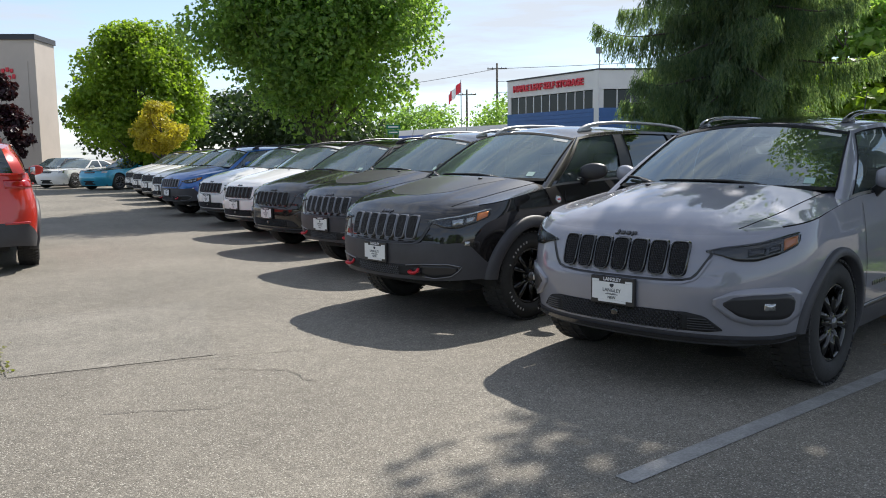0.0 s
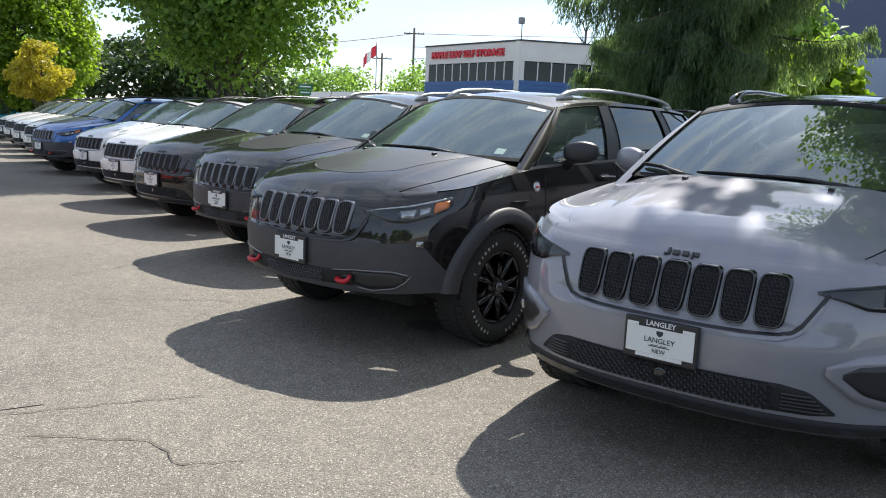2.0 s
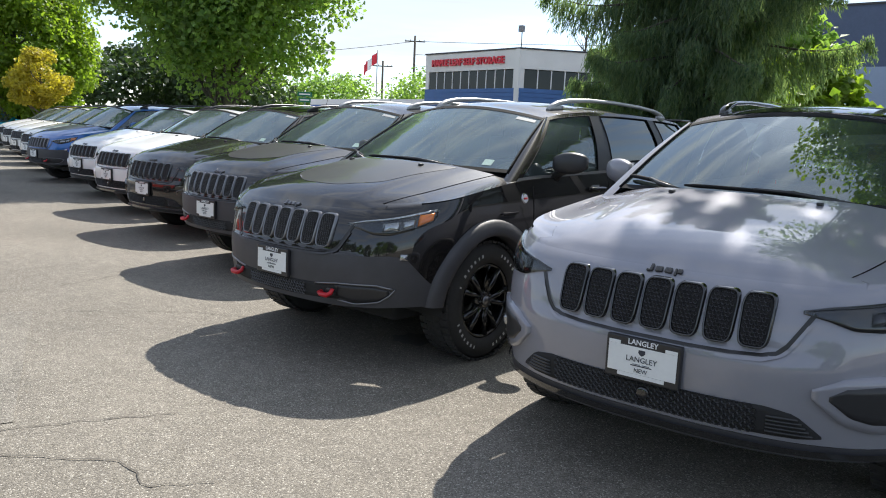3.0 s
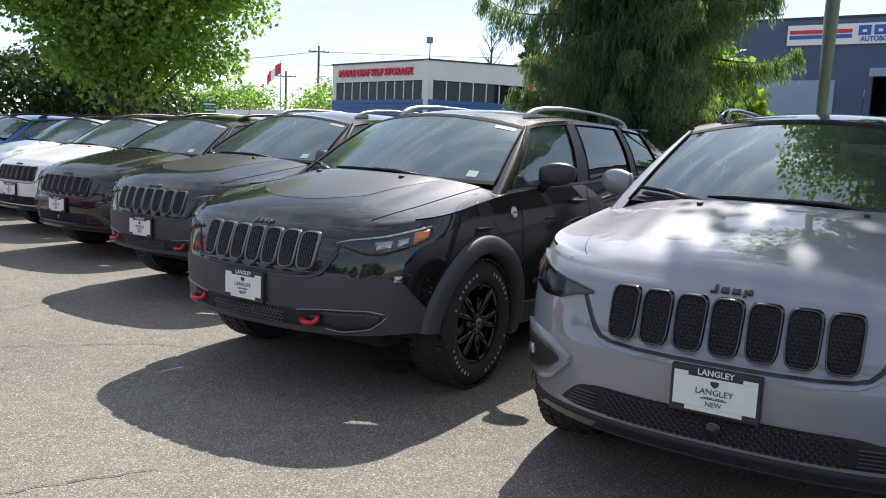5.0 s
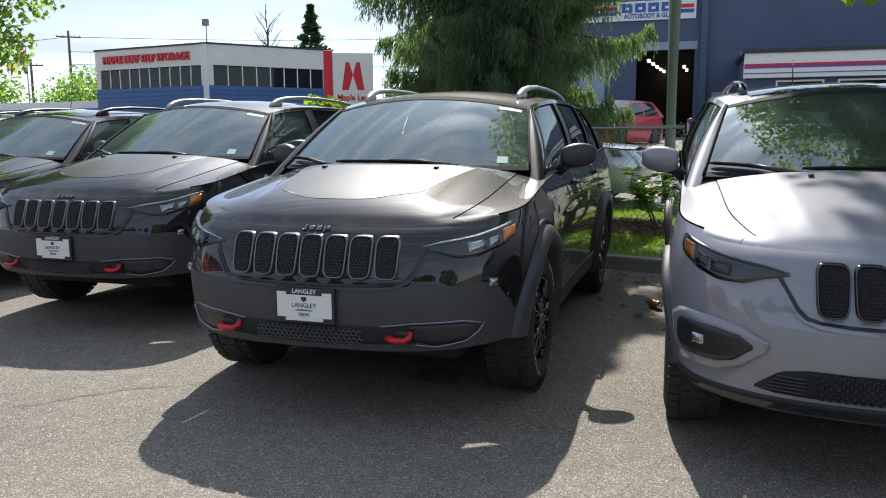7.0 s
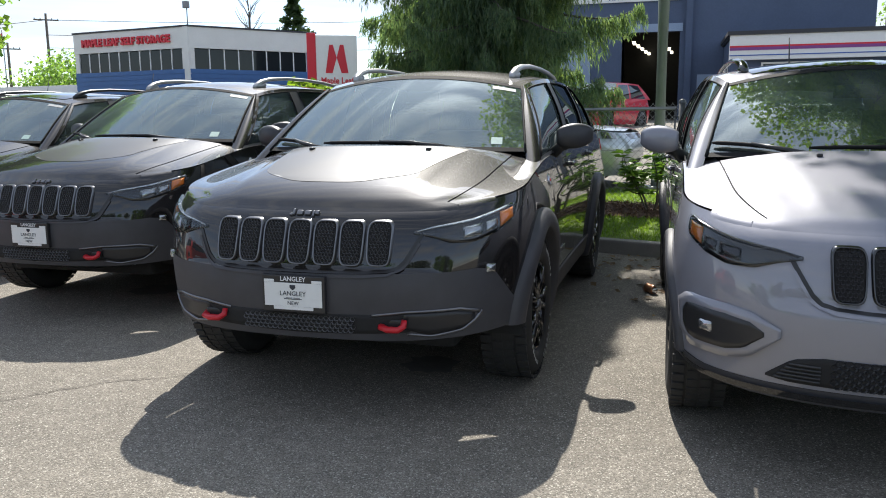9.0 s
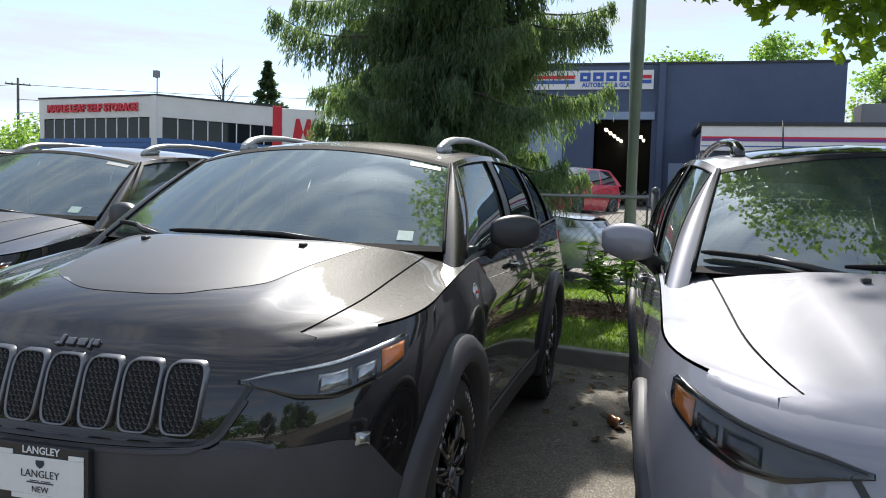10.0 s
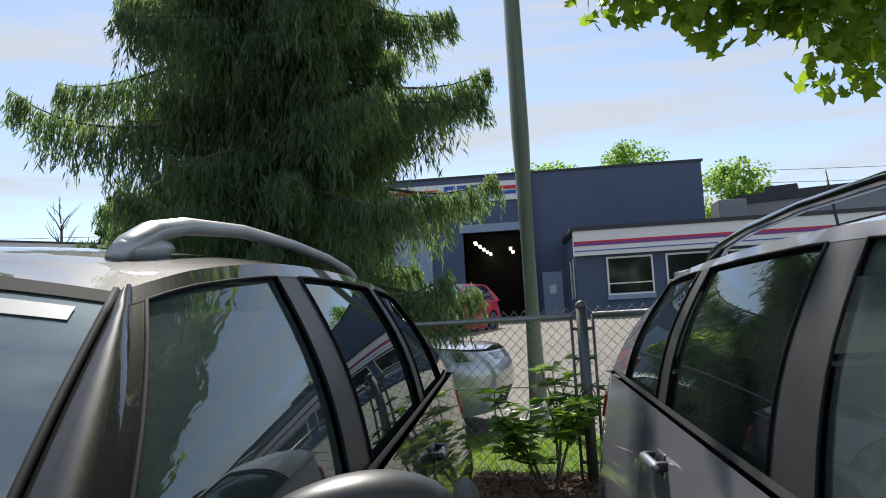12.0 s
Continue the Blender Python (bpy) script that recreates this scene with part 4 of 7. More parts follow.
        part("skid_plate", sheet([[Vector((f * (0.62 - 0.10 * k), 0.10 + 0.13 * f * f + 0.11 * k, 0.380 - 0.035 * k)) for f in [q / 8 - 1 for q in range(17)]] for k in range(4)]), TRIM_BLACK, car, "dark sloping skid plate")
    plate_at(car, 0.578 if not low_paint else 0.585, -0.012, WHITE_INK)
    # joints of the doors, handles, badges
    for side in (1, -1):
        for pts in ([(s_of_y(1.36), 1.06), (s_of_y(1.34), 0.8), (s_of_y(1.42), 0.42)], [(s_of_y(2.33), 1.11), (s_of_y(2.36), 0.8), (s_of_y(2.36), 0.42)],
                    [(s_of_y(3.42), 1.15), (s_of_y(3.40), 0.88), (s_of_y(3.20), 0.72), (s_of_y(3.12), 0.42)], [(s_of_y(1.42), 0.425), (s_of_y(3.12), 0.425)]):
            part("door_gap", line_on(pts, 0.007, 0.003, side), DARK, car)
        for y in (2.14, 3.18):
            z = 1.03 + 0.02 * (y - 2.14)
            hx = hull(s_of_y(y), z).x
            d = part("door_handle", tube([(0, -0.10, 0), (0, -0.085, 0), (0, -0.07, 0), (0, 0.07, 0), (0, 0.088, 0), (0, 0.10, 0)], [0.006, 0.012, 0.014, 0.014, 0.012, 0.006], 8), paint_mat, car)
            d.location = (side * (hx + 0.028), y, z)
            for dy in (-0.08, 0.08):
                ft = part("handle_foot", box((-0.03, -0.014, -0.012), (0.0, 0.014, 0.012), 0.004), TRIM_BLACK, d)
                ft.location = (0 if side > 0 else 0.03, dy, 0)
            cup = part("handle_cup", skin(s_of_y(y) - 6, s_of_y(y) + 5, [(0, z - 0.028)], [(0, z + 0.024)], 0.0022, 6, 3, side, depth=0.004), TRIM_BLACK, car)
        mirror_at(car, side, cap or paint_mat)
        # the crease along the doors
        part("belt_strip", sheet([[flank(k / 30, 0.0, side, 0.006), flank(k / 30, 0.045, side, 0.008)] for k in range(31)]), BELT_GREY, car, "satin grey window moulding")
        if rugged:
            sb, zb = s_of_y(1.26), 0.985
            p, nrm = hull(sb, zb, side), hull_normal(sb, zb, side)
            rot = nrm.to_track_quat("Z", "Y").to_matrix().to_4x4()
            bm = bmesh.new()
            add_lathe(bm, [(0.0, 0.036), (0.005, 0.035), (0.005, 0.027)], "z", 24)
            bdg = part("round_badge", bm, CHROME, car, "round silver badge with a red mark")
            bdg.matrix_local = Matrix.Translation(p) @ rot
            part("badge_face", lathe([(0.004, 0.028), (0.0055, 0.02), (0.0055, 0.0)], "z", 24), WHITE_INK, bdg)
            bm = box((-0.02, -0.006, 0.005), (0.02, 0.006, 0.007))
            part("badge_mark", bm, RED_HOOK, bdg)
        bm = bmesh.new()
        for k in range(8):
            add_box(bm, (-0.002, k * 0.033, 0), (0.002, k * 0.033 + 0.024, 0.028), 0.001)
        nb = part("door_script", bm, SATIN_GREY, car, "small raised door script")
        tagged(nb, kind="stuff")
        nb.location = (side * (hull(s_of_y(1.5), 0.55).x + 0.002), 1.52, 0.53)
    # upper body
    for side in (1, -1):
        bm = bmesh.new()
        add_grid(bm, [[screen(side * 1.0, v / 12).lerp(flank(0, v / 12, side), q / 4) + Vector((side * 0.012, -0.014, 0.008)) * math.sin(math.pi * q / 4) for v in range(-2, 13)] for q in range(5)])
        part("screen_pillar", bm, paint_mat, car)
        for a, b, m_ in ((0.0, 0.018, paint_mat), (0.312, 0.382, PILLAR_GREY), (0.66, 0.708, PILLAR_GREY), (0.90, 1.0, paint_mat)):
            part("pillar", fgrid(flank, a, b, 0, 1, 4, 10, side=side), m_, car)
        part("roof_side", fgrid(flank, 0, 1, 0.94, 1.0, 30, 2, side=side, off=0.001), paint_mat, car)
        for nm, a, b, g in (("front_window", 0.018, 0.312, SIDE_GLASS), ("rear_window", 0.382, 0.66, PRIVACY), ("quarter_window", 0.708, 0.90, PRIVACY)):
            def pane(u, v, side=side, a=a, b=b):
                return flank(u, v, side, -0.008)
            part(nm, fgrid(pane, a, b, 0.0, 0.945, 12, 8), g, car)
            edge = [flank(a, v / 8 * 0.94, side, 0.003) for v in range(9)] + [flank(a + (b - a) * k / 10, 0.94, side, 0.003) for k in range(1, 11)] + [flank(b, 0.94 - v / 8 * 0.94, side, 0.003) for v in range(1, 9)]
            part("window_seal", tube(edge, 0.0035, 6), SEAL, car)
        drip = [screen(side * 1.0, v / 10, 0.006) for v in range(11)]
        part("screen_seal", tube(drip, 0.006, 6), SEAL, car)
    part("windscreen", fgrid(screen, -0.995, 0.995, 0.0, 1.0, 24, 12), WINDSCREEN_SHADED if low_paint and fine else WINDSCREEN, car, "reflective clear windscreen")
    part("screen_band", fgrid(screen, -0.99, 0.99, 0.0, 0.05, 24, 2, off=0.0015), SEAL, car)
    part("screen_top_band", fgrid(screen, -0.99, 0.99, 0.955, 1.0, 24, 2, off=0.003), SEAL, car)
    def roof(f, t):
        yc = 1.70 + 0.10 * f * f + (4.36 - 0.10 * f * f - 1.70 - 0.10 * f * f) * t
        yy = max(1.80, min(4.3, yc))
        xr, zr = soft(yy, ROOF_X), soft(yy, ROOF_Z)
        if yc < 1.9:
            k = max(0, (1.9 - yc) / 0.2)
            xr = xr * (1 - k) + 0.638 * k if k < 1 else 0.638
        crown = 0.073 * (1 - abs(f) ** 2.0) * (1 - 0.15 * t)
        return Vector((f * xr, yc, zr + crown))
    part("roof", fgrid(roof, -1, 1, 0, 1, 24, 36), paint_mat, car)
    if low_paint:
        def sunroof(f, t):
            return roof(f * 0.78, 0.05 + 0.62 * t) + Vector((0, 0, 0.004))
        part("antenna", tube([(0, 3.98, 1.585), (0, 4.02, 1.70), (0, 4.09, 1.94)], [0.010, 0.006, 0.004], 8), TRIM_BLACK, car, "short black roof antenna")
        part("roof_glass", fgrid(sunroof, -1, 1, 0, 1, 12, 20), GLOSS_BLACK, car, "dark glass roof panel")
    # tail
    rows = []
    for j in range(13):
        f = j / 6 - 1
        rt, bt = roof(f * 0.97, 1.0), Vector((f * 0.70, 4.52 - 0.12 * f * f, 1.19))
        rows.append([bt.lerp(rt, v / 8) + Vector((0, 0.03 * math.sin(math.pi * v / 8), 0)) for v in range(9)])
    part("tailgate_window", sheet(rows), PRIVACY, car)
    for side in (1, -1):
        rows = [[Vector((side * 0.70, 4.40, 1.19)).lerp(roof(side * 0.97, 1.0), v / 8).lerp(flank(1.0, v / 8, side), q / 4) for v in range(9)] for q in range(5)]
        part("tail_pillar", sheet(rows), paint_mat, car)
        st = s_of_y(SIDE_Y1)
        part("tail_lamp", skin(st + 8, st + 58, [(0, 1.03)], [(0, 1.13)], 0.008, 18, 4, side, puff=0.006), LAMP_RED, car, "red tail lamp")
        part("rear_reflector", skin(st + 30, st + 62, [(0, 0.60)], [(0, 0.63)], 0.008, 10, 2, side), LAMP_RED, car)
    part("tail_shelf", sheet([[Vector((f * 0.84, 4.2 + d, 1.195 + e)) for f in [i / 6 - 1 for i in range(13)]] for d, e in ((-0.1, 0.0), (0.3, 0.0))]), paint_mat, car)
    part("spoiler", box((-0.52, 4.24, 1.575), (0.52, 4.46, 1.60), 0.01), paint_mat, car)
    part("rear_plate", box((-0.155, 4.60, 0.80), (0.155, 4.612, 0.90), 0.002), PAPER, car)
    part("exhaust_tip", tube([(0.55, 4.35, 0.36), (0.55, 4.6, 0.36)], 0.04, 14), CHROME, car)
    # roof rails
    for side in (1, -1):
        def rail_pt(y, h):
            f = 0.80
            yy = max(1.8, min(4.3, y))
            t = (y - 1.70 - 0.10 * f * f) / (4.36 - 0.10 * f * f - 1.70 - 0.10 * f * f)
            p = roof(f * side, t)
            return Vector((p.x, y, p.z + h))
        pts = [rail_pt(y, h) for y, h in ((1.99, 0.0), (2.03, 0.022), (2.10, 0.043), (2.22, 0.055), (2.5, 0.064), (2.9, 0.067), (3.3, 0.064), (3.6, 0.055), (3.74, 0.04), (3.82, 0.018), (3.86, 0.0))]
        part("roof_rail", tube(pts, [0.018, 0.026, 0.027, 0.024, 0.021, 0.020, 0.021, 0.023, 0.025, 0.022, 0.014], 12, squash=0.72), rails, car, "raised roof rail")
        for y0, y1 in ((1.99, 2.16), (3.70, 3.86)):
            ft = [rail_pt(y0 + (y1 - y0) * k / 6, 0.012) for k in range(7)]
            part("rail_foot", tube(ft, [0.014, 0.024, 0.027, 0.027, 0.025, 0.021, 0.012], 8, squash=0.9), rails, car)
    # wipers
    for x0, x1, v0, v1 in ((-0.40, -0.745, 0.030, 0.125), (0.36, -0.34, 0.030, 0.055)):
        pts = [screen(x0 / 0.76 + (x1 - x0) / 0.76 * t, v0 + (v1 - v0) * t + 0.012 * math.sin(math.pi * t), 0.020) for t in [k / 12 for k in range(13)]]
        w = part("wiper", tube(pts, [0.007] + [0.012] * 11 + [0.006], 6, squash=0.9), SEAL, car)
        arm = [screen((x0 + 0.06) / 0.76, -0.012, 0.022), screen((x0 * 0.75 + x1 * 0.25) / 0.76, v0 - 0.005, 0.040), screen((x0 + x1) / 2 / 0.76, (v0 + v1) / 2 + 0.01, 0.030)]
        part("wiper_arm", tube(arm, [0.016, 0.011, 0.007], 6), TRIM_BLACK, w)
    # inside
    rows = [[Vector((f * (0.76 - 0.02 * k), 1.05 + 0.22 * f * f + 0.10 * k, 1.120 - 0.012 * k * k + (0.02 if k else 0))) for f in [i / 8 - 1 for i in range(17)]] for k in range(6)]
    rows.append([Vector((f * 0.66, 1.68, 0.6)) for f in [i / 8 - 1 for i in range(17)]])
    part("dashboard", sheet(rows), INTERIOR, car)
    wheel = bmesh.new()
    ring_pts = [Vector((0.36 + 0.185 * math.cos(a), 1.78 + 0.06 * math.sin(a), 1.0 + 0.175 * math.sin(a))) for a in (2 * math.pi * k / 24 for k in range(25))]
    add_tube(wheel, ring_pts, 0.016, 8)
    add_box(wheel, (0.19, 1.765, 0.975), (0.53, 1.79, 1.02), 0.01)
    part("steering_wheel", wheel, INTERIOR_GREY, car)
    for x in (-0.36, 0.36):
        seat_at(car, x, 2.25)
    part("rear_bench", box((-0.62, 3.0, 0.45), (0.62, 3.5, 0.62), 0.05), INTERIOR, car)
    part("rear_bench_back", box((-0.62, 3.42, 0.55), (0.62, 3.56, 1.22), 0.05), INTERIOR, car)
    part("inner_floor", box((-0.74, 1.25, 0.36), (0.74, 4.35, 0.42), 0.01), INTERIOR, car)
    part("rear_view_mirror", box((-0.11, 1.80, 1.42), (0.11, 1.825, 1.49), 0.012), TRIM_BLACK, car)
    part("headliner", fgrid(lambda f, t: roof(f * 0.96, 0.02 + 0.96 * t) - Vector((0, 0, 0.025)), -1, 1, 0, 1, 8, 12), INTERIOR_GREY, car)
    # papers on the dash and in the windscreen
    for x, y, w_, d_, r_ in ((-0.34, 1.24, 0.42, 0.12, 8), (0.02, 1.42, 0.24, 0.07, -14)):
        pp_ = part("dash_paper", box((-w_ / 2, -d_ / 2, 0), (w_ / 2, d_ / 2, 0.012), 0.004, pose(0, 0, 0, 14)), PAPER, car, "white papers on the dashboard")
        pp_.location, pp_.rotation_euler = (x, y, 1.135), (0, 0, radians(r_))
    part("window_label", fgrid(screen, 0.74, 0.945, 0.875, 0.925, 4, 2, off=0.0025), LABEL, car, "white dealer label inside the glass")
    part("window_sticker", fgrid(screen, 0.775, 0.85, 0.085, 0.17, 3, 3, off=0.0025), STICKER, car, "pale green sticker inside the glass")
    if low_paint:
        for ob in car.children:
            if not ob.name.startswith("wheel") or ob.name.startswith("wheel_flare"):
                ob.location.z -= 0.014
    return car

# ---- ground ----
ALONG, ACROSS, KERB0 = Vector((0.958, -0.287, 0)), Vector((0.287, 0.958, 0)), Vector((1.25, 4.68, 0))
GROUND_Z = [(-500, 0.0), (0.0, 0.0), (0.13, 0.10), (1.1, 0.20), (1.7, 0.28), (3.6, 0.28), (8, 0.40), (20, 1.0), (30, 1.15), (900, 1.15)]


def gz(q):
    return lin(q, GROUND_Z)


def on_ground(p, q, h=0.0):
    """A point p metres along the kerb and q metres behind it."""
    v = KERB0 + ALONG * p + ACROSS * q
    return Vector((v.x, v.y, gz(q) + h))


def pq(x, y):
    v = Vector((x, y, 0)) - KERB0
    return v.dot(ALONG), v.dot(ACROSS)


def ground_at(x, y):
    return gz(pq(x, y)[1])


ASPHALT = speckled("asphalt", (0.155, 0.140, 0.117), (0.222, 0.201, 0.168), (0.46, 0.43, 0.37), 185.0)
ASPHALT_PATCH = speckled("asphalt_patch", (0.170, 0.156, 0.133), (0.232, 0.212, 0.180), (0.46, 0.43, 0.37), 185.0, 1.5)
OLD_PAINT = mat("worn_line_paint", (0.24, 0.235, 0.225), 0.8, vary=0.3, scale=7, bump=0.5, bscale=95, col2=(0.40, 0.395, 0.385))
GRASS_SOIL = mat("turf", (0.10, 0.16, 0.02), 0.9, vary=0.3, scale=3, bump=0.8, bscale=70, col2=(0.16, 0.24, 0.04))
MULCH = mat("bark_mulch", (0.085, 0.05, 0.03), 0.9, vary=0.5, scale=12, bump=1.0, bscale=45, col2=(0.19, 0.12, 0.08))
CONCRETE = mat("kerb_concrete", (0.22, 0.21, 0.195), 0.85, vary=0.3, scale=4, bump=0.4, bscale=120)

qs = [-600, -200, -60, -25, -12, -6, -3, -1, 0.0, 0.13, 1.1, 1.7, 3.6, 8, 14, 20, 30, 60, 120, 300, 900]
ps = [-900, -300, -120, -60, -40, -25, -15, -8, -4, 0, 4, 8, 15, 30, 60, 120, 300, 900]
ground = part("ground", sheet([[on_ground(p, q) for q in qs] for p in ps]), ASPHALT, None, smooth=False)
tagged(ground, "grey worn asphalt of the car lot", "ground", kind="structure")


def strip(name, q0, q1, material, label, lift, p0=-60, p1=40, cat="ground"):
    cols = [q0 + (q1 - q0) * k / 6 for k in range(7)]
    rows = [[on_ground(p0 + (p1 - p0) * i / 60, q, lift) for q in cols] for i in range(61)]
    return tagged(part(name, sheet(rows), material, None, smooth=False), label, cat, kind="structure")


strip("grass_strip", 0.13, 1.12, GRASS_SOIL, "short green lawn behind the kerb", 0.02)
strip("mulch_bed", 1.10, 1.78, MULCH, "brown bark mulch under the fence", 0.03)
strip("grass_verge", 1.76, 3.6, GRASS_SOIL, "sunlit short lawn beyond the fence", 0.02)
# kerb stones
kerb = thing("kerb", None, "weathered grey concrete kerb along the lawn", "kerb", kind="structure")
bm = box((-1.22, 0.0, -0.05), (1.22, 0.14, 0.135), 0.018)
kerb_mesh = bpy.data.meshes.new("kerb_stone")
bm.to_mesh(kerb_mesh)
bm.free()
kerb_mesh.materials.append(CONCRETE)
ang = math.degrees(math.atan2(ALONG.y, ALONG.x))
for k in range(-12, 8):
    o = new("kerb_stone", kerb_mesh)
    o.parent = kerb
    v = KERB0 + ALONG * (k * 2.45) + ACROSS * (-0.005)
    o.matrix_world = pose(v.x, v.y, 0, 0, 0, ang)

# patches and lines in the asphalt
rows = [[Vector((-0.25, -2.77, 0.004)).lerp(Vector((-2.35, -2.4, 0.004)), a / 8).lerp(Vector((0.15, -1.55, 0.004)).lerp(Vector((-1.9, -0.62, 0.004)), a / 8), b / 6) for b in range(7)] for a in range(9)]
tagged(part("asphalt_patch", sheet(rows), ASPHALT_PATCH, None, smooth=False), "paler square repair patch in the asphalt", "patch", kind="structure")
def stall_line(x0, y0, x1, y1, w=0.10):
    a, b = Vector((x0, y0, 0.004)), Vector((x1, y1, 0.004))
    n = (b - a).cross(Vector((0, 0, 1))).normalized() * w / 2
    return tagged(part("parking_line", sheet([[a.lerp(b, k / 10) - n, a.lerp(b, k / 10) + n] for k in range(11)]), OLD_PAINT, None, smooth=False), "faded white parking line on the asphalt", "road marking", "parking lines", "structure")
stall_line(3.35, -1.35, 3.85, 4.4)

# ---- the row of parked cars ----
def place(car, x, y, yaw):
    car.matrix_world = pose(x, y, 0, 0, 0, yaw)
    return car


g = "row of parked utility vehicles"
black = suv("utility_vehicle", PAINT_BLACK, "black compact utility vehicle with matte bonnet decal and red tow hooks", True, group=g, cap=SATIN_DARK)
place(black, 0.01, 0.0, -1.0)
silver = suv("utility_vehicle", PAINT_SILVER, "silver-grey compact utility vehicle with gloss black grille, in tree shade", False, GLOSS_BLACK, low_paint=True, group=g)
place(silver, 2.515, -0.225, 1.0)
black2 = copy_thing(black, pose(-2.42, 1.12, 0.02, 0, 0, -1))
black3 = suv("utility_vehicle", PAINT_BLACK, "all-black compact utility vehicle with dark grille", False, TRIM_BLACK, ring=TRIM_BLACK, fine=False, low_paint=True, group=g)
place(black3, -4.85, 1.85, 0)
white = suv("utility_vehicle", PAINT_WHITE, "white compact utility vehicle with black lower body", False, TRIM_BLACK, fine=False, low_paint=True, group=g)
place(white, -7.1, 2.55, 0)
copy_thing(white, pose(-9.6, 3.3, 0, 0, 0, 0))
blue = suv("utility_vehicle", PAINT_BLUE, "deep blue compact utility vehicle with black lower body", True, TRIM_BLACK, fine=False, group=g)
place(blue, -12.9, 3.95, 0)
for k in range(4):
    copy_thing(white, pose(-15.9 - 2.8 * k, 5.0 + 0.85 * k, 0, 0, 0, 0))
red = suv("utility_vehicle", PAINT_RED, "bright red compact utility vehicle seen from behind", True, TRIM_BLACK, fine=False)
place(red, -9.75, -0.85, -105)

# ---- buildings ----
WHITE_STUCCO = mat("white_stucco", (0.72, 0.72, 0.70), 0.8, vary=0.08, scale=0.8, bump=0.2, bscale=40)
BLUE_SIDING = mat("blue_siding", (0.045, 0.13, 0.33), 0.5, vary=0.15, scale=1.5)
SLATE_BLUE = mat("slate_blue_block", (0.085, 0.115, 0.19), 0.8, vary=0.12, scale=0.6, bump=0.2, bscale=12)
LIGHT_BLUE = mat("pale_blue_metal", (0.28, 0.36, 0.50), 0.6, vary=0.1, scale=0.8)
ROOF_DARK = mat("roof_edge_dark", (0.04, 0.042, 0.05), 0.6, vary=0.1)
SIGN_RED = mat("sign_red", (0.62, 0.02, 0.04), 0.4, vary=0.05)
SIGN_WHITE = mat("sign_white", (0.80, 0.80, 0.80), 0.4, vary=0.04)
SIGN_BLUE = mat("sign_blue", (0.03, 0.10, 0.42), 0.4, vary=0.05)
SIGN_PURPLE = mat("sign_purple", (0.22, 0.05, 0.25), 0.4, vary=0.05)
DARK_GLASS = mat("dark_window_glass", (0.012, 0.015, 0.016), 0.05, vary=0.2, scale=0.4, spec=0.35)
BEIGE = mat("beige_stucco", (0.50, 0.44, 0.39), 0.85, vary=0.1, scale=0.5, bump=0.2, bscale=30)
GREY_WALL = mat("grey_metal_wall", (0.24, 0.25, 0.27), 0.6, vary=0.1, scale=0.7)


def wall_frame(a, b):
    """The axes of a wall seen from its front with its left foot at a: x along it, y into it, z up."""
    a, b = Vector(a), Vector(b)
    d = (b - a)
    d.z = 0
    return Matrix.Translation(a) @ pose(0, 0, 0, 0, 0, math.degrees(math.atan2(d.y, d.x))), d.length


# self storage building
c0, c1, c2 = Vector((-34.8, 40.1, 1.0)), Vector((-25.5, 38.5, 1.0)), Vector((-20.3, 44.8, 1.0))
storage = thing("storage_building", None, "white two-storey storage building with blue siding and red sign letters", "building")
for a, b, front in ((c0, c1, True), (c1, c2, False)):
    m, w = wall_frame(a, b)
    o = part("wall", box((0, 0.02, 0), (w, 0.4, 3.30), 0.0, m), BLUE_SIDING, storage, "blue lap siding", smooth=False)
    bm = bmesh.new()
    for k in range(11):
        add_box(bm, (0, -0.015, 0.3 + k * 0.28), (w, 0.02, 0.3 + k * 0.28 + 0.25), 0.0, m)
    part("siding", bm, BLUE_SIDING, storage, smooth=False)
    part("parapet", box((-0.02, 0, 4.55), (w, 0.42, 5.75), 0.0, m), WHITE_STUCCO, storage, "white stucco band", smooth=False)
    part("coping", box((-0.06, -0.06, 5.75), (w + 0.05, 0.46, 5.85), 0.0, m), ROOF_DARK, storage, smooth=False)
    n = 10 if front else 8
    x0, x1 = 0.35, w - 0.55 if front else w * 0.92
    for k in range(n):
        xa, xb = x0 + (x1 - x0) * k / n, x0 + (x1 - x0) * (k + 1) / n
        wd = part("window", box((xa + 0.04, 0.10, 3.36), (xb - 0.04, 0.16, 4.50), 0.0, m), DARK_GLASS, storage, "dark glass pane", smooth=False)
        part("window_frame", box((xb - 0.03, 0.06, 3.30), (xb + 0.03, 0.2, 4.55), 0.0, m), SIGN_WHITE, wd, smooth=False)
    part("window_wall", box((x1, 0.03, 3.30), (w, 0.4, 4.55), 0.0, m), WHITE_STUCCO if front else BLUE_SIDING, storage, smooth=False)
    part("back_wall", box((0, 0.3, 3.30), (x1, 0.4, 4.55), 0.0, m), DARK, storage, smooth=False)
    part("window_wall", box((0, 0.03, 3.30), (x0, 0.4, 4.55), 0.0, m), WHITE_STUCCO, storage, smooth=False)
    if front:
        part("sign_letters", text_mesh("MAPLE LEAF SELF STORAGE", 0.62, 0.06, m @ pose(w * 0.47, -0.07, 5.12), bold=0.022, fit_width=7.3), SIGN_RED, storage, "red raised sign letters", smooth=False)
        part("corner_post", box((w - 0.34, -0.06, 0), (w + 0.03, 0.4, 5.76), 0.0, m), WHITE_STUCCO, storage, smooth=False)
bm = bmesh.new()
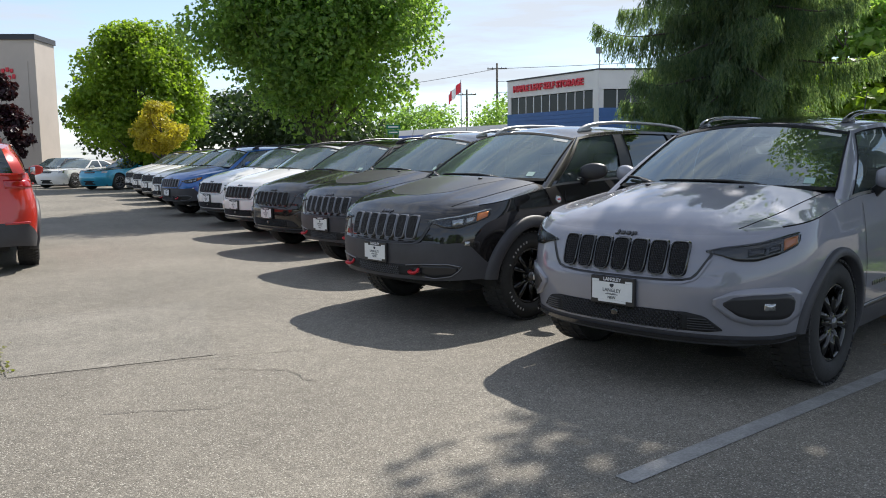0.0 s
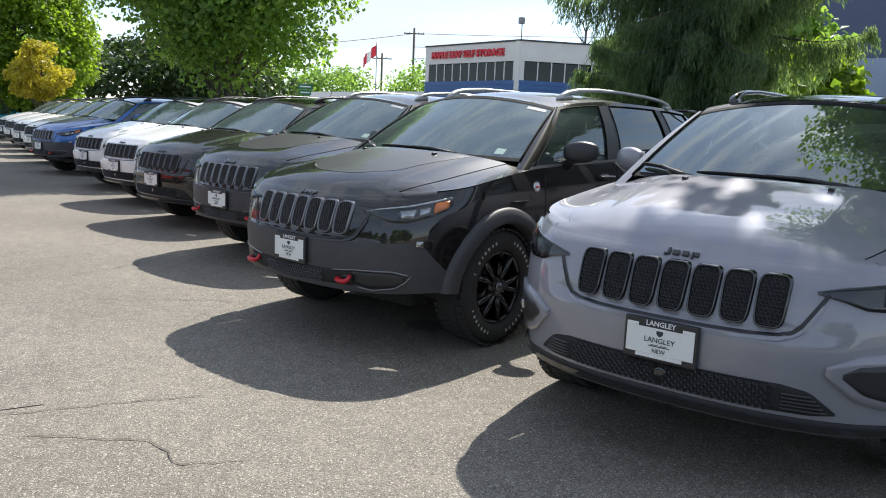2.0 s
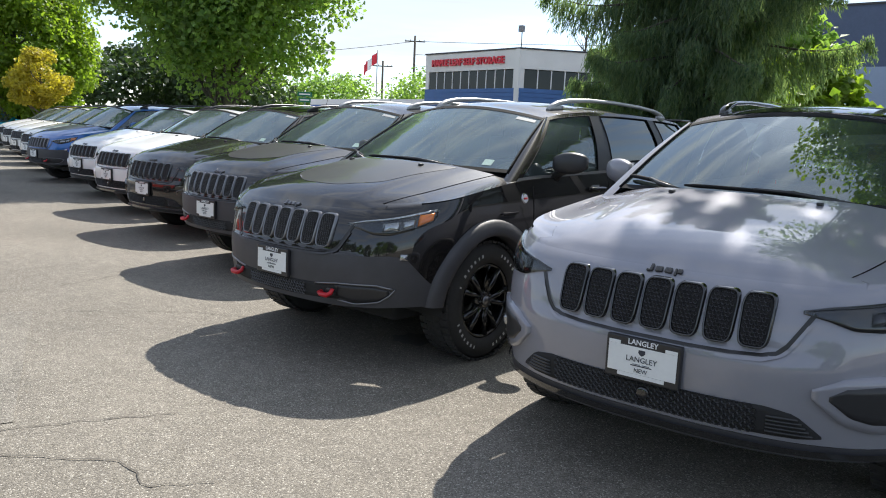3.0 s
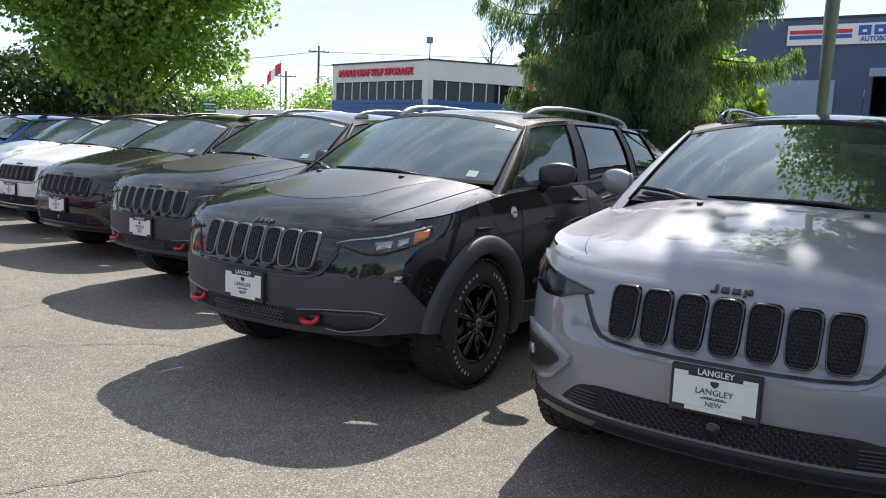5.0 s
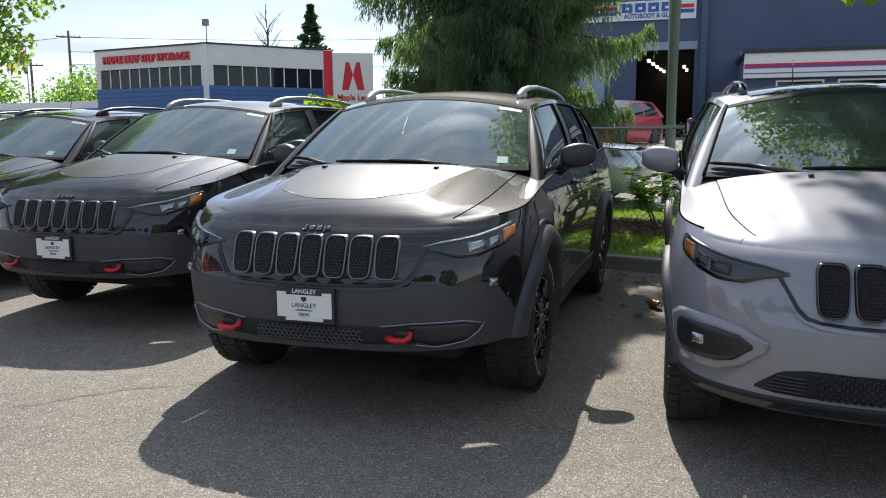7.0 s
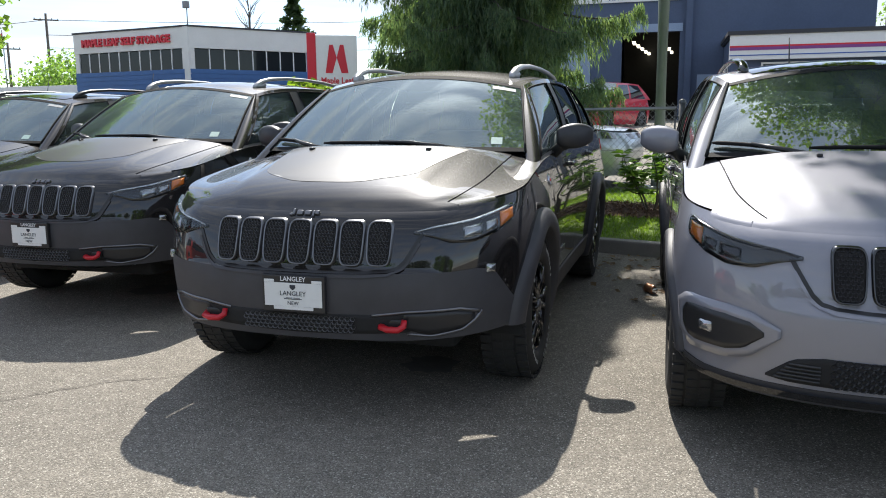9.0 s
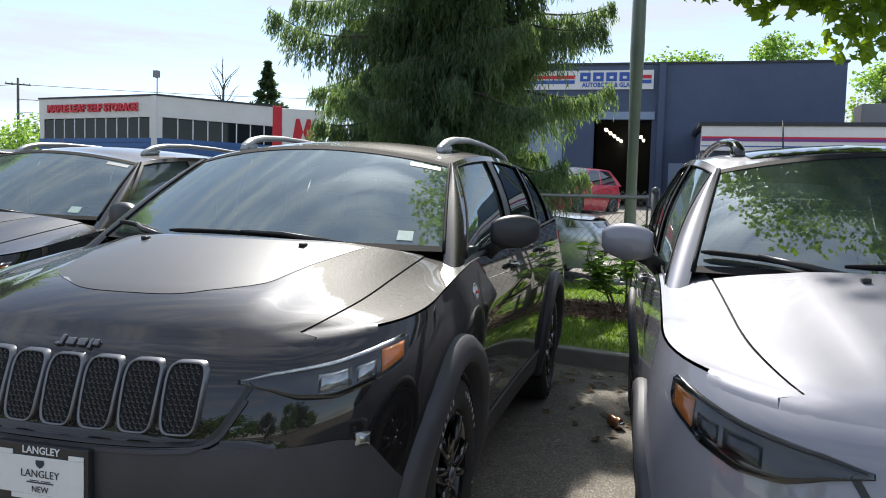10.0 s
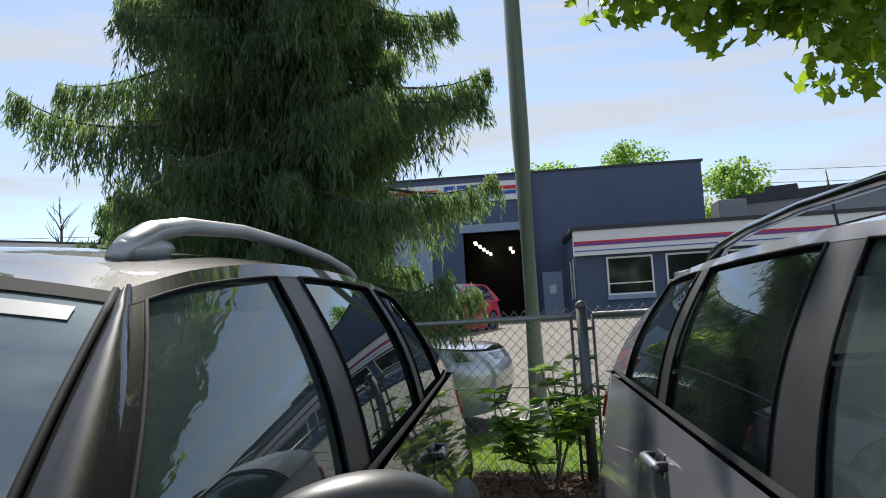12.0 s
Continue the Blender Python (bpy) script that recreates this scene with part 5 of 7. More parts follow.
bm.faces.new([bm.verts.new(p + Vector((0, 0, 5.6))) for p in (c0, c1, c2, c2 + Vector((-8, 9, 0)), c0 + Vector((2, 12, 0)))])
part("roof", bm, ROOF_DARK, storage, smooth=False)
part("wall", box((0, 0, 0), (14, 0.3, 5.7), 0.0, wall_frame(c2, c2 + Vector((-9, 11, 0)))[0]), WHITE_STUCCO, storage, smooth=False)
# low white annexe to its left
m, w = wall_frame((-52, 44, 1.0), (-34.6, 41.5, 1.0))
low_wing = thing("storage_annexe", None, "low white storage annexe with a blue band", "building")
part("wall", box((0, 0, 0), (w, 6, 2.3), 0.0, m), WHITE_STUCCO, low_wing, smooth=False)
part("band", box((0, -0.03, 2.3), (w, 6.03, 2.75), 0.0, m), SIGN_WHITE, low_wing, smooth=False)
part("band", box((0, -0.05, 1.9), (w, 0, 2.25), 0.0, m), SIGN_BLUE, low_wing, smooth=False)

# body shop
shop = thing("body_shop", None, "slate-blue body shop with an open bay door", "building")
Y0, Z0, ZT = 37.3, 1.1, 7.95
def wbox(nm, x0, x1, z0, z1, y0=Y0, y1=Y0 + 0.35, material=SLATE_BLUE, parent=shop, label=""):
    return part(nm, box((x0, y0, z0), (x1, y1, z1)), material, parent, label, smooth=False)
wbox("wall", -9.0, -0.7, Z0, ZT)
wbox("wall", 2.0, 10.4, Z0, ZT)
wbox("wall", -0.7, 2.0, 5.35, ZT)
wbox("side_wall", 10.05, 10.4, Z0, ZT, Y0 + 0.35, Y0 + 16)
wbox("side_wall", -9.0, -8.65, Z0, ZT, Y0 + 0.35, Y0 + 16)
wbox("back_wall", -9, 10.4, Z0, ZT, Y0 + 16, Y0 + 16.3)
wbox("roof", -9, 10.4, ZT - 0.3, ZT - 0.1, Y0 + 0.35, Y0 + 16, ROOF_DARK)
wbox("coping", -9.05, 10.5, ZT, ZT + 0.10, Y0 - 0.06, Y0 + 0.45, ROOF_DARK)
wbox("door_frame", -0.85, 2.12, 5.35, 5.72, Y0 - 0.06, Y0, LIGHT_BLUE, label="pale lintel over the bay")
wbox("pilaster", 2.25, 2.55, Z0, ZT, Y0 - 0.25, Y0)
# added near-black sheet across the bay: the deep shade inside, put into its colour
wbox("bay_shade_wall", -1.2, 2.4, Z0, 6.5, Y0 + 12, Y0 + 12.2, DARK)
wbox("bay_floor", -4, 6, Z0 + 0.01, Z0 + 0.06, Y0 + 0.36, Y0 + 15.9, CONCRETE)
for x, y in ((-0.35, 40.5), (-0.20, 42.5), (-0.05, 44.5), (0.10, 46.5), (0.25, 48.0), (1.45, 45.0), (1.6, 47.5)):
    part("tube_lamp", box((x, y, 5.15), (x + 0.16, y + 1.3, 5.23)), TUBE_GLOW, shop, "lit fluorescent tube", smooth=False)
wbox("pale_wall", -9.0, -2.2, Z0, 5.2, Y0 - 0.06, Y0, LIGHT_BLUE, label="pale blue metal cladding")
door = wbox("shop_door", 2.85, 3.75, Z0 + 0.05, 3.3, Y0 - 0.03, Y0, LIGHT_BLUE, label="grey-blue steel door")
wbox("door_notice", 3.15, 3.45, 2.3, 2.7, Y0 - 0.045, Y0 - 0.03, PAPER, door)
sign = thing("shop_sign", None, "white sign board with blue and red stripes", "sign")
wbox("board", -4.4, 2.0, 6.78, 7.68, Y0 - 0.10, Y0, SIGN_WHITE, sign)
wbox("stripe", -4.3, -1.7, 7.28, 7.45, Y0 - 0.12, Y0 - 0.10, SIGN_RED, sign)
wbox("stripe", -4.3, -1.7, 7.05, 7.22, Y0 - 0.12, Y0 - 0.10, SIGN_BLUE, sign)
wbox("stripe", 1.1, 1.9, 7.28, 7.45, Y0 - 0.12, Y0 - 0.10, SIGN_RED, sign)
wbox("stripe", 1.1, 1.9, 7.05, 7.22, Y0 - 0.12, Y0 - 0.10, SIGN_BLUE, sign)
for k in range(4):
    x = -1.45 + k * 0.62
    wbox("logo_block", x, x + 0.5, 7.16, 7.58, Y0 - 0.13, Y0 - 0.10, SIGN_BLUE, sign)
    wbox("logo_notch", x + 0.16, x + 0.34, 7.28, 7.40, Y0 - 0.135, Y0 - 0.13, SIGN_WHITE, sign)
part("sign_lettering", text_mesh("AUTOBODY & GLASS", 0.30, 0.01, pose(-0.1, Y0 - 0.115, 6.98), bold=0.008, fit_width=2.5), SIGN_BLUE, sign, smooth=False)
# office wing
office = thing("office_wing", None, "single-storey slate-blue office with a white striped fascia", "building")
OY = 32.6
wbox("wall", 4.0, 24, 1.2, 4.0, OY + 0.3, OY + 0.6, SLATE_BLUE, office)
wbox("side_wall", 4.0, 4.3, 1.2, 4.5, OY + 0.6, Y0, SLATE_BLUE, office)
wbox("roof", 3.9, 24, 4.55, 4.7, OY, Y0, ROOF_DARK, office)
fas = wbox("fascia", 3.95, 24, 3.62, 4.62, OY - 0.05, OY + 0.25, SIGN_WHITE, office, "white metal fascia")
wbox("stripe", 3.95, 24, 4.00, 4.12, OY - 0.07, OY - 0.05, SIGN_PURPLE, fas)
wbox("stripe", 3.95, 24, 4.12, 4.19, OY - 0.07, OY - 0.05, SIGN_RED, fas)
wbox("stripe", 3.95, 24, 3.78, 3.82, OY - 0.07, OY - 0.05, SIGN_BLUE, fas)
wbox("edge", 3.85, 24, 4.62, 4.78, OY - 0.12, Y0, ROOF_DARK, office)
for k in range(5):
    x = 5.3 + k * 2.35
    wn_ = wbox("window", x, x + 1.7, 2.05, 3.45, OY + 0.26, OY + 0.3, DARK_GLASS, office)
    for f in ((x - 0.07, x, 1.98, 3.52), (x + 1.7, x + 1.77, 1.98, 3.52), (x, x + 1.7, 3.45, 3.52), (x, x + 1.7, 1.98, 2.05), (x, x + 1.7, 2.42, 2.47)):
        wbox("window_frame", *f, OY + 0.22, OY + 0.3, SIGN_WHITE, wn_)
    wbox("sill", x - 0.1, x + 1.8, 1.80, 1.98, OY + 0.2, OY + 0.3, LIGHT_BLUE, wn_)
for y in (33.6, 35.0):
    sw = part("side_window", box((3.96, y, 2.0), (4.0, y + 1.0, 3.5)), DARK_GLASS, office, smooth=False)
    part("window_frame", box((3.94, y - 0.06, 1.94), (3.99, y + 0.0, 3.56)), SIGN_WHITE, sw, smooth=False)
part("roof_unit", box((11.5, 39, 5.2), (12.8, 40.5, 6.3), 0.03), GREY_WALL, shop, smooth=False)
# grey workshop behind
m, w = wall_frame((14.3, 46, 1.1), (30, 39.5, 1.1))
ws = thing("grey_workshop", None, "long grey metal workshop with a dark roof edge", "building")
part("wall", box((0, 0, 0), (w, 8, 6.0), 0.0, m), GREY_WALL, ws, smooth=False)
part("roof_edge", box((-0.1, -0.1, 5.75), (w, 8, 6.25), 0.0, m), ROOF_DARK, ws, smooth=False)
part("roof_unit", box((1.5, 1.0, 6.25), (3.2, 2.5, 6.7), 0.0, m), ROOF_DARK, ws, smooth=False)
# beige showroom far down the lot
m, w = wall_frame((-60.6, 2.9, 0), (-52.2, 12.8, 0))
show = thing("showroom", None, "tall beige stucco showroom with a red script sign", "building")
part("wall", box((0, 0, 0), (w, 3, 9.3), 0.0, m), BEIGE, show, smooth=False)
part("cornice", box((-0.1, -0.12, 9.3), (w + 0.1, 3.1, 9.65), 0.0, m), ROOF_DARK, show, smooth=False)
part("recess", box((w - 5.5, -0.05, 2.0), (w - 0.5, 0.0, 7.9), 0.0, m), BEIGE, show, smooth=False)
for k, (x, z, l_) in enumerate(((-2.75, 7.15, 1.5), (-2.35, 6.70, 1.4), (-2.55, 6.25, 1.1))):
    bm = bmesh.new()
    for j in range(int(l_ / 0.28)):
        add_box(bm, (w + x + j * 0.28, -0.14, z + 0.05 * (j % 2)), (w + x + j * 0.28 + 0.2, -0.05, z + 0.26 + 0.08 * (j % 3 == 0)), 0.03, m)
    part("sign_bar", bm, SIGN_RED, show, smooth=False)

# ---- trees ----
BARK = mat("bark", (0.09, 0.075, 0.06), 0.9, vary=0.4, scale=6, bump=1.0, bscale=30, col2=(0.17, 0.15, 0.12))
LEAF_GREEN = leafy("maple_leaves", (0.105, 0.195, 0.058), (0.225, 0.33, 0.095), 0.62)
LEAF_BRIGHT = leafy("bright_leaves", (0.11, 0.19, 0.022), (0.21, 0.29, 0.038), 0.62)
LEAF_YELLOW = leafy("yellow_leaves", (0.30, 0.26, 0.03), (0.42, 0.36, 0.05), 0.5)
LEAF_PURPLE = leafy("purple_leaves", (0.020, 0.007, 0.012), (0.045, 0.012, 0.02), 0.3)
LEAF_DARK = leafy("hedge_leaves", (0.028, 0.055, 0.020), (0.06, 0.10, 0.035), 0.35)
NEEDLES = leafy("cypress_sprays", (0.074, 0.134, 0.090), (0.195, 0.255, 0.150), 0.56, 0.6)
rng = np.random.default_rng(7)


def leaf_cloud(centres, normals, sizes, shape):
    """Small leaf blades: each a kite folded along its rib. Returns verts and faces."""
    n = len(centres)
    a = np.cross(normals, rng.normal(size=(n, 3)))
    a /= np.linalg.norm(a, axis=1, keepdims=True) + 1e-9
    b = np.cross(normals, a)
    s = sizes[:, None]
    k = len(shape)
    v = np.empty((n, k, 3))
    for i, (u, w, h) in enumerate(shape):
        v[:, i] = centres + a * u * s + b * w * s + normals * h * s
    return v


KITE = [(-0.5, 0, 0), (-0.05, -0.42, 0.10), (0.55, 0, 0), (-0.05, 0.42, 0.10)]
MAPLE = [(-0.5, 0, 0), (-0.30, -0.45, 0.06), (-0.02, -0.30, 0.05), (0.12, -0.52, 0.10), (0.22, -0.18, 0.04), (0.60, 0, 0), (0.22, 0.18, 0.04), (0.12, 0.52, 0.10), (-0.02, 0.30, 0.05), (-0.30, 0.45, 0.06)]


def leaf_object(name, v, shape, material, parent, label=""):
    n, k = v.shape[:2]
    base = np.arange(n) * k
    if k == 4:
        faces = np.concatenate([np.stack([base, base + 1, base + 2], 1), np.stack([base, base + 2, base + 3], 1)])
    else:
        faces = np.concatenate([np.stack([base + j for j in (0, 1, 2, 3, 4, 5)], 1), np.stack([base + j for j in (0, 5, 6, 7, 8, 9)], 1)])
    return raw(name, v.reshape(-1, 3).tolist(), faces.tolist(), material, parent, label)


def limb(bm, a, b, r0, r1, bend=0.15, n=6):
    a, b = Vector(a), Vector(b)
    side = Vector(rng.normal(size=3)) * (b - a).length * bend
    pts = [a.lerp(b, i / n) + side * math.sin(math.pi * i / n) * 0.5 for i in range(n + 1)]
    add_tube(bm, pts, [r0 + (r1 - r0) * i / n for i in range(n + 1)], 7)
    return pts


def broadleaf(name, x, y, z0, height, radius, clear, material, label, leaves=22000, size=0.16, clumps=70, flat=1.0, shape=KITE, skew=(0, 0), rscale=1.0, low=(), boughs=()):
    t = thing(name, pose(x, y, z0), label, "tree")
    bm = bmesh.new()
    top = Vector((skew[0] * 0.4, skew[1] * 0.4, height * 0.8))
    spine = limb(bm, (0, 0, -0.1), top, radius * 0.055 + 0.05, 0.03, 0.05, 10)
    cz, hz = (clear + height) / 2, (height - clear) / 2
    mids = []
    for k in range(clumps):
        d = rng.normal(size=3)
        d /= np.linalg.norm(d)
        r = 0.55 + 0.38 * rng.random()
        wide = 1 - 0.25 * max(0, d[2]) + (0 if low else 0.30 * max(0, -d[2]))
        c = np.array([skew[0] + d[0] * radius * r * wide, skew[1] + d[1] * radius * r * wide, cz + d[2] * hz * r])
        mids.append(c)
        if k % 2 == 0:
            h = min(0.95, max(0.15, (c[2] - 0.12 * height) / (height * 0.8)))
            p = spine[int(h * 9)]
            limb(bm, p, Vector(c), 0.018 * radius, 0.008, 0.12, 5)
    for c in boughs:
        mids.append(np.array(c))
        limb(bm, spine[6], Vector(c), 0.05, 0.01, 0.12, 6)
    clumps += len(boughs)
    for a_, c in low:
        pts = limb(bm, a_, c, 0.03, 0.006, 0.06, 8)
        for j in range(3, 9):
            mids.append(np.array(pts[j]) + rng.normal(size=3) * 0.10)
            limb(bm, pts[j], pts[j] + Vector((rng.normal() * 0.16, rng.normal() * 0.16, 0.06)), 0.008, 0.003, 0.1, 3)
    part("trunk", bm, BARK, t)
    mids = np.array(mids)
    per = leaves // clumps
    cr = radius * 0.34 * rscale
    pts, nrm = [], []
    for i, c in enumerate(mids):
        twig = i >= clumps
        per_c = int(per * 0.16) if twig else per
        d = rng.normal(size=(per_c, 3))
        d /= np.linalg.norm(d, axis=1, keepdims=True)
        rr = rng.random(per_c) ** 0.45
        lump = 0.34 if twig else cr * (0.7 + 0.6 * rng.random())
        pts.append(c + d * rr[:, None] * lump * np.array([1, 1, 0.72 * flat]))
        q = d * 0.5 + rng.normal(size=(per_c, 3)) * 0.6 + np.array([0, 0, 0.5])
        nrm.append(q / np.linalg.norm(q, axis=1, keepdims=True))
    pts, nrm = np.concatenate(pts), np.concatenate(nrm)
    sz = size * (0.6 + 0.8 * rng.random(len(pts)))
    leaf_object("crown", leaf_cloud(pts, nrm, sz, shape), shape, material, t)
    return t


def weeping_conifer(name, x, y, z0, height, radius, label):
    """A cypress: tiers of limbs that dip and turn up at the tip, hung with drooping sprays."""
    t = thing(name, pose(x, y, z0), label, "tree")
    bm = bmesh.new()
    limb(bm, (0, 0, -0.1), (0.05, 0.05, height), 0.22, 0.03, 0.02, 12)
    tips, ways, lens = [], [], []
    n = 150
    for k in range(n):
        h = 0.55 + (height - 0.6) * (k / n) ** 0.95
        a = k * 2.39996 + rng.normal() * 0.25
        big = k % 3 == 0
        girth = radius * (1 - (h / height) ** 3.6) * (0.62 + 0.42 * min(1, h / 2.6))
        reach = girth * ((0.86 + 0.30 * rng.random()) if big else (0.45 + 0.30 * rng.random())) + 0.12
        d = Vector((math.cos(a), math.sin(a), 0))
        sag, lift = 0.50 + 0.25 * rng.random(), 0.22 + 0.22 * rng.random()
        pts = []
        for i in range(13):
            u = i / 12
            pts.append(Vector((0, 0, h)) + d * reach * u + Vector((0, 0, reach * (0.22 * u - sag * u * u + lift * u ** 4))))
        add_tube(bm, pts, [0.030 * (1 - 0.9 * i / 12) for i in range(13)], 5)
        across = Vector((-d.y, d.x, 0))
        phase, beat = rng.random() * 6.28, 7 + 5 * rng.random()
        for i in range(2, 13):
            u0 = i / 12
            for _ in range(34 if big else 22):
                p = pts[i - 1].lerp(pts[i], rng.random())
                fall = 0.30 + 0.70 * abs(math.sin(u0 * beat + phase))
                off = rng.normal() * (0.13 * (1.12 - u0) + 0.03)
                p = p + across * off
                tips.append((p.x, p.y, p.z - abs(off) * 0.45 + rng.normal() * 0.02))
                out = 0.06 + 0.22 * u0 ** 3
                ways.append((d.x * out + across.x * off * 0.9 + rng.normal() * 0.05, d.y * out + across.y * off * 0.9 + rng.normal() * 0.05, -1.0))
                lens.append((0.22 + 0.62 * rng.random() * fall) * (1.12 - 0.72 * u0 ** 2))
    part("trunk", bm, BARK, t)
    tips, ways, lens = np.array(tips), np.array(ways), np.array(lens)
    ways /= np.linalg.norm(ways, axis=1, keepdims=True)
    allv = []
    sprig = 14
    for j in range(sprig):
        c = tips + ways * (lens * (0.04 + 0.078 * j))[:, None] + rng.normal(size=tips.shape) * 0.016
        d = ways + rng.normal(size=tips.shape) * (0.20 + 0.012 * j)
        d /= np.linalg.norm(d, axis=1, keepdims=True)
        s = np.cross(d, rng.normal(size=tips.shape))
        s /= np.linalg.norm(s, axis=1, keepdims=True)
        L = (0.035 + lens * 0.15)[:, None]
        w = 0.0040 + 0.0055 * rng.random((len(tips), 1))
        v = np.stack([c - d * L * 0.5, c - s * w, c + d * L * 0.6, c + s * w], 1)
        allv.append(v)
    leaf_object("crown", np.concatenate(allv), KITE, NEEDLES, t)
    return t



weeping_conifer("weeping_cypress", -0.85, 7.80, 0.3, 6.9, 1.95, "large dark weeping cypress with drooping sprays on the lawn")
broadleaf("maple_tree", -13.75, 8.75, 0.2, 9.2, 3.0, 1.9, LEAF_GREEN, "broad round maple tree in full green leaf", 95000, 0.125, 150)
broadleaf("lime_tree", -32.0, 11.2, 0.2, 7.7, 2.95, 0.9, LEAF_BRIGHT, "round tree with bright lime-green leaves", 60000, 0.155, 120)
broadleaf("small_tree", -26.4, 9.8, 0.2, 3.5, 1.0, 1.4, LEAF_YELLOW, "small tree with golden yellow leaves", 9000, 0.10, 44)
broadleaf("purple_tree", -47.0, 8.9, 0.0, 7.2, 1.6, 0.4, LEAF_PURPLE, "dark purple-leaved plum tree", 9000, 0.26, 50)
rng = np.random.default_rng(21)
broadleaf("maple_tree", 4.75, 6.3, 0.2, 10.0, 4.1, 4.5, LEAF_BRIGHT, "tall maple tree reaching over the parked cars", 56000, 0.108, 105, shape=MAPLE, rscale=0.8, skew=(-0.4, 0.0), boughs=((-1.8, -2.3, 5.7), (-1.2, -2.8, 5.5), (-0.6, -3.0, 5.6), (-1.5, -1.7, 6.8), (-0.9, -2.2, 6.9)), low=(((-0.6, -0.3, 4.7), (-2.75, -1.1, 3.1)), ((-0.5, -0.2, 4.6), (-2.35, -1.15, 2.85)), ((-0.4, -0.2, 4.6), (-1.6, -1.05, 2.7)), ((-0.3, -0.2, 4.6), (-1.95, -1.0, 2.85)), ((-0.5, -0.3, 4.7), (-2.6, -0.9, 3.3)), ((0, -0.3, 4.6), (-1.4, -1.2, 3.0)), ((0, 0, 4.6), (-0.8, -1.3, 3.3)), ((-0.5, -0.3, 4.7), (-2.2, -1.1, 3.5))))
# trees behind
for x, y, z0, h, r, c, m_, n_ in ((-40, 22, 0.5, 5.6, 4.5, 0.3, LEAF_DARK, 8000), (-37, 24, 0.6, 4.8, 4.5, 0.3, LEAF_DARK, 8000), (-47, 17, 0.3, 8.2, 4.5, 0.3, LEAF_DARK, 8000),
                                  (-58, 52, 1.0, 6.2, 5.0, 0.3, LEAF_GREEN, 6000), (-48, 56, 1.0, 6.0, 5.5, 0.3, LEAF_GREEN, 6000), (4.5, 69, 1.0, 14.0, 4.5, 5.0, LEAF_GREEN, 6000), (12.5, 68, 1.0, 14.6, 4.2, 5.0, LEAF_GREEN, 6000), (21, 69, 1.0, 13.0, 3.6, 4.0, LEAF_GREEN, 5000),
                                  (-6.4, 27.5, 1.0, 6.6, 2.2, 1.0, LEAF_GREEN, 5000), (-4.5, 24, 1.0, 3.6, 2.2, 0.2, LEAF_BRIGHT, 5000), (-10.2, 22, 0.9, 1.75, 1.0, 0.1, LEAF_BRIGHT, 2500)):
    broadleaf("tree", x, y, z0, h, r, c, m_, "leafy green tree beyond the lot" if m_ is not LEAF_DARK else "dense dark green tree beyond the lot", n_, 0.30, 40)

# unseen trees added behind the walk, to darken the reflections in the car noses
for k in range(9):
    broadleaf("tree", -34 + 8.2 * k, -27 - 2.5 * (k % 3), 0.0, 6.8 + 0.8 * (k % 4), 4.6, 0.2, LEAF_DARK if k % 2 else LEAF_GREEN, "added unseen leafy tree that darkens reflections in the cars", 5000, 0.36, 40)

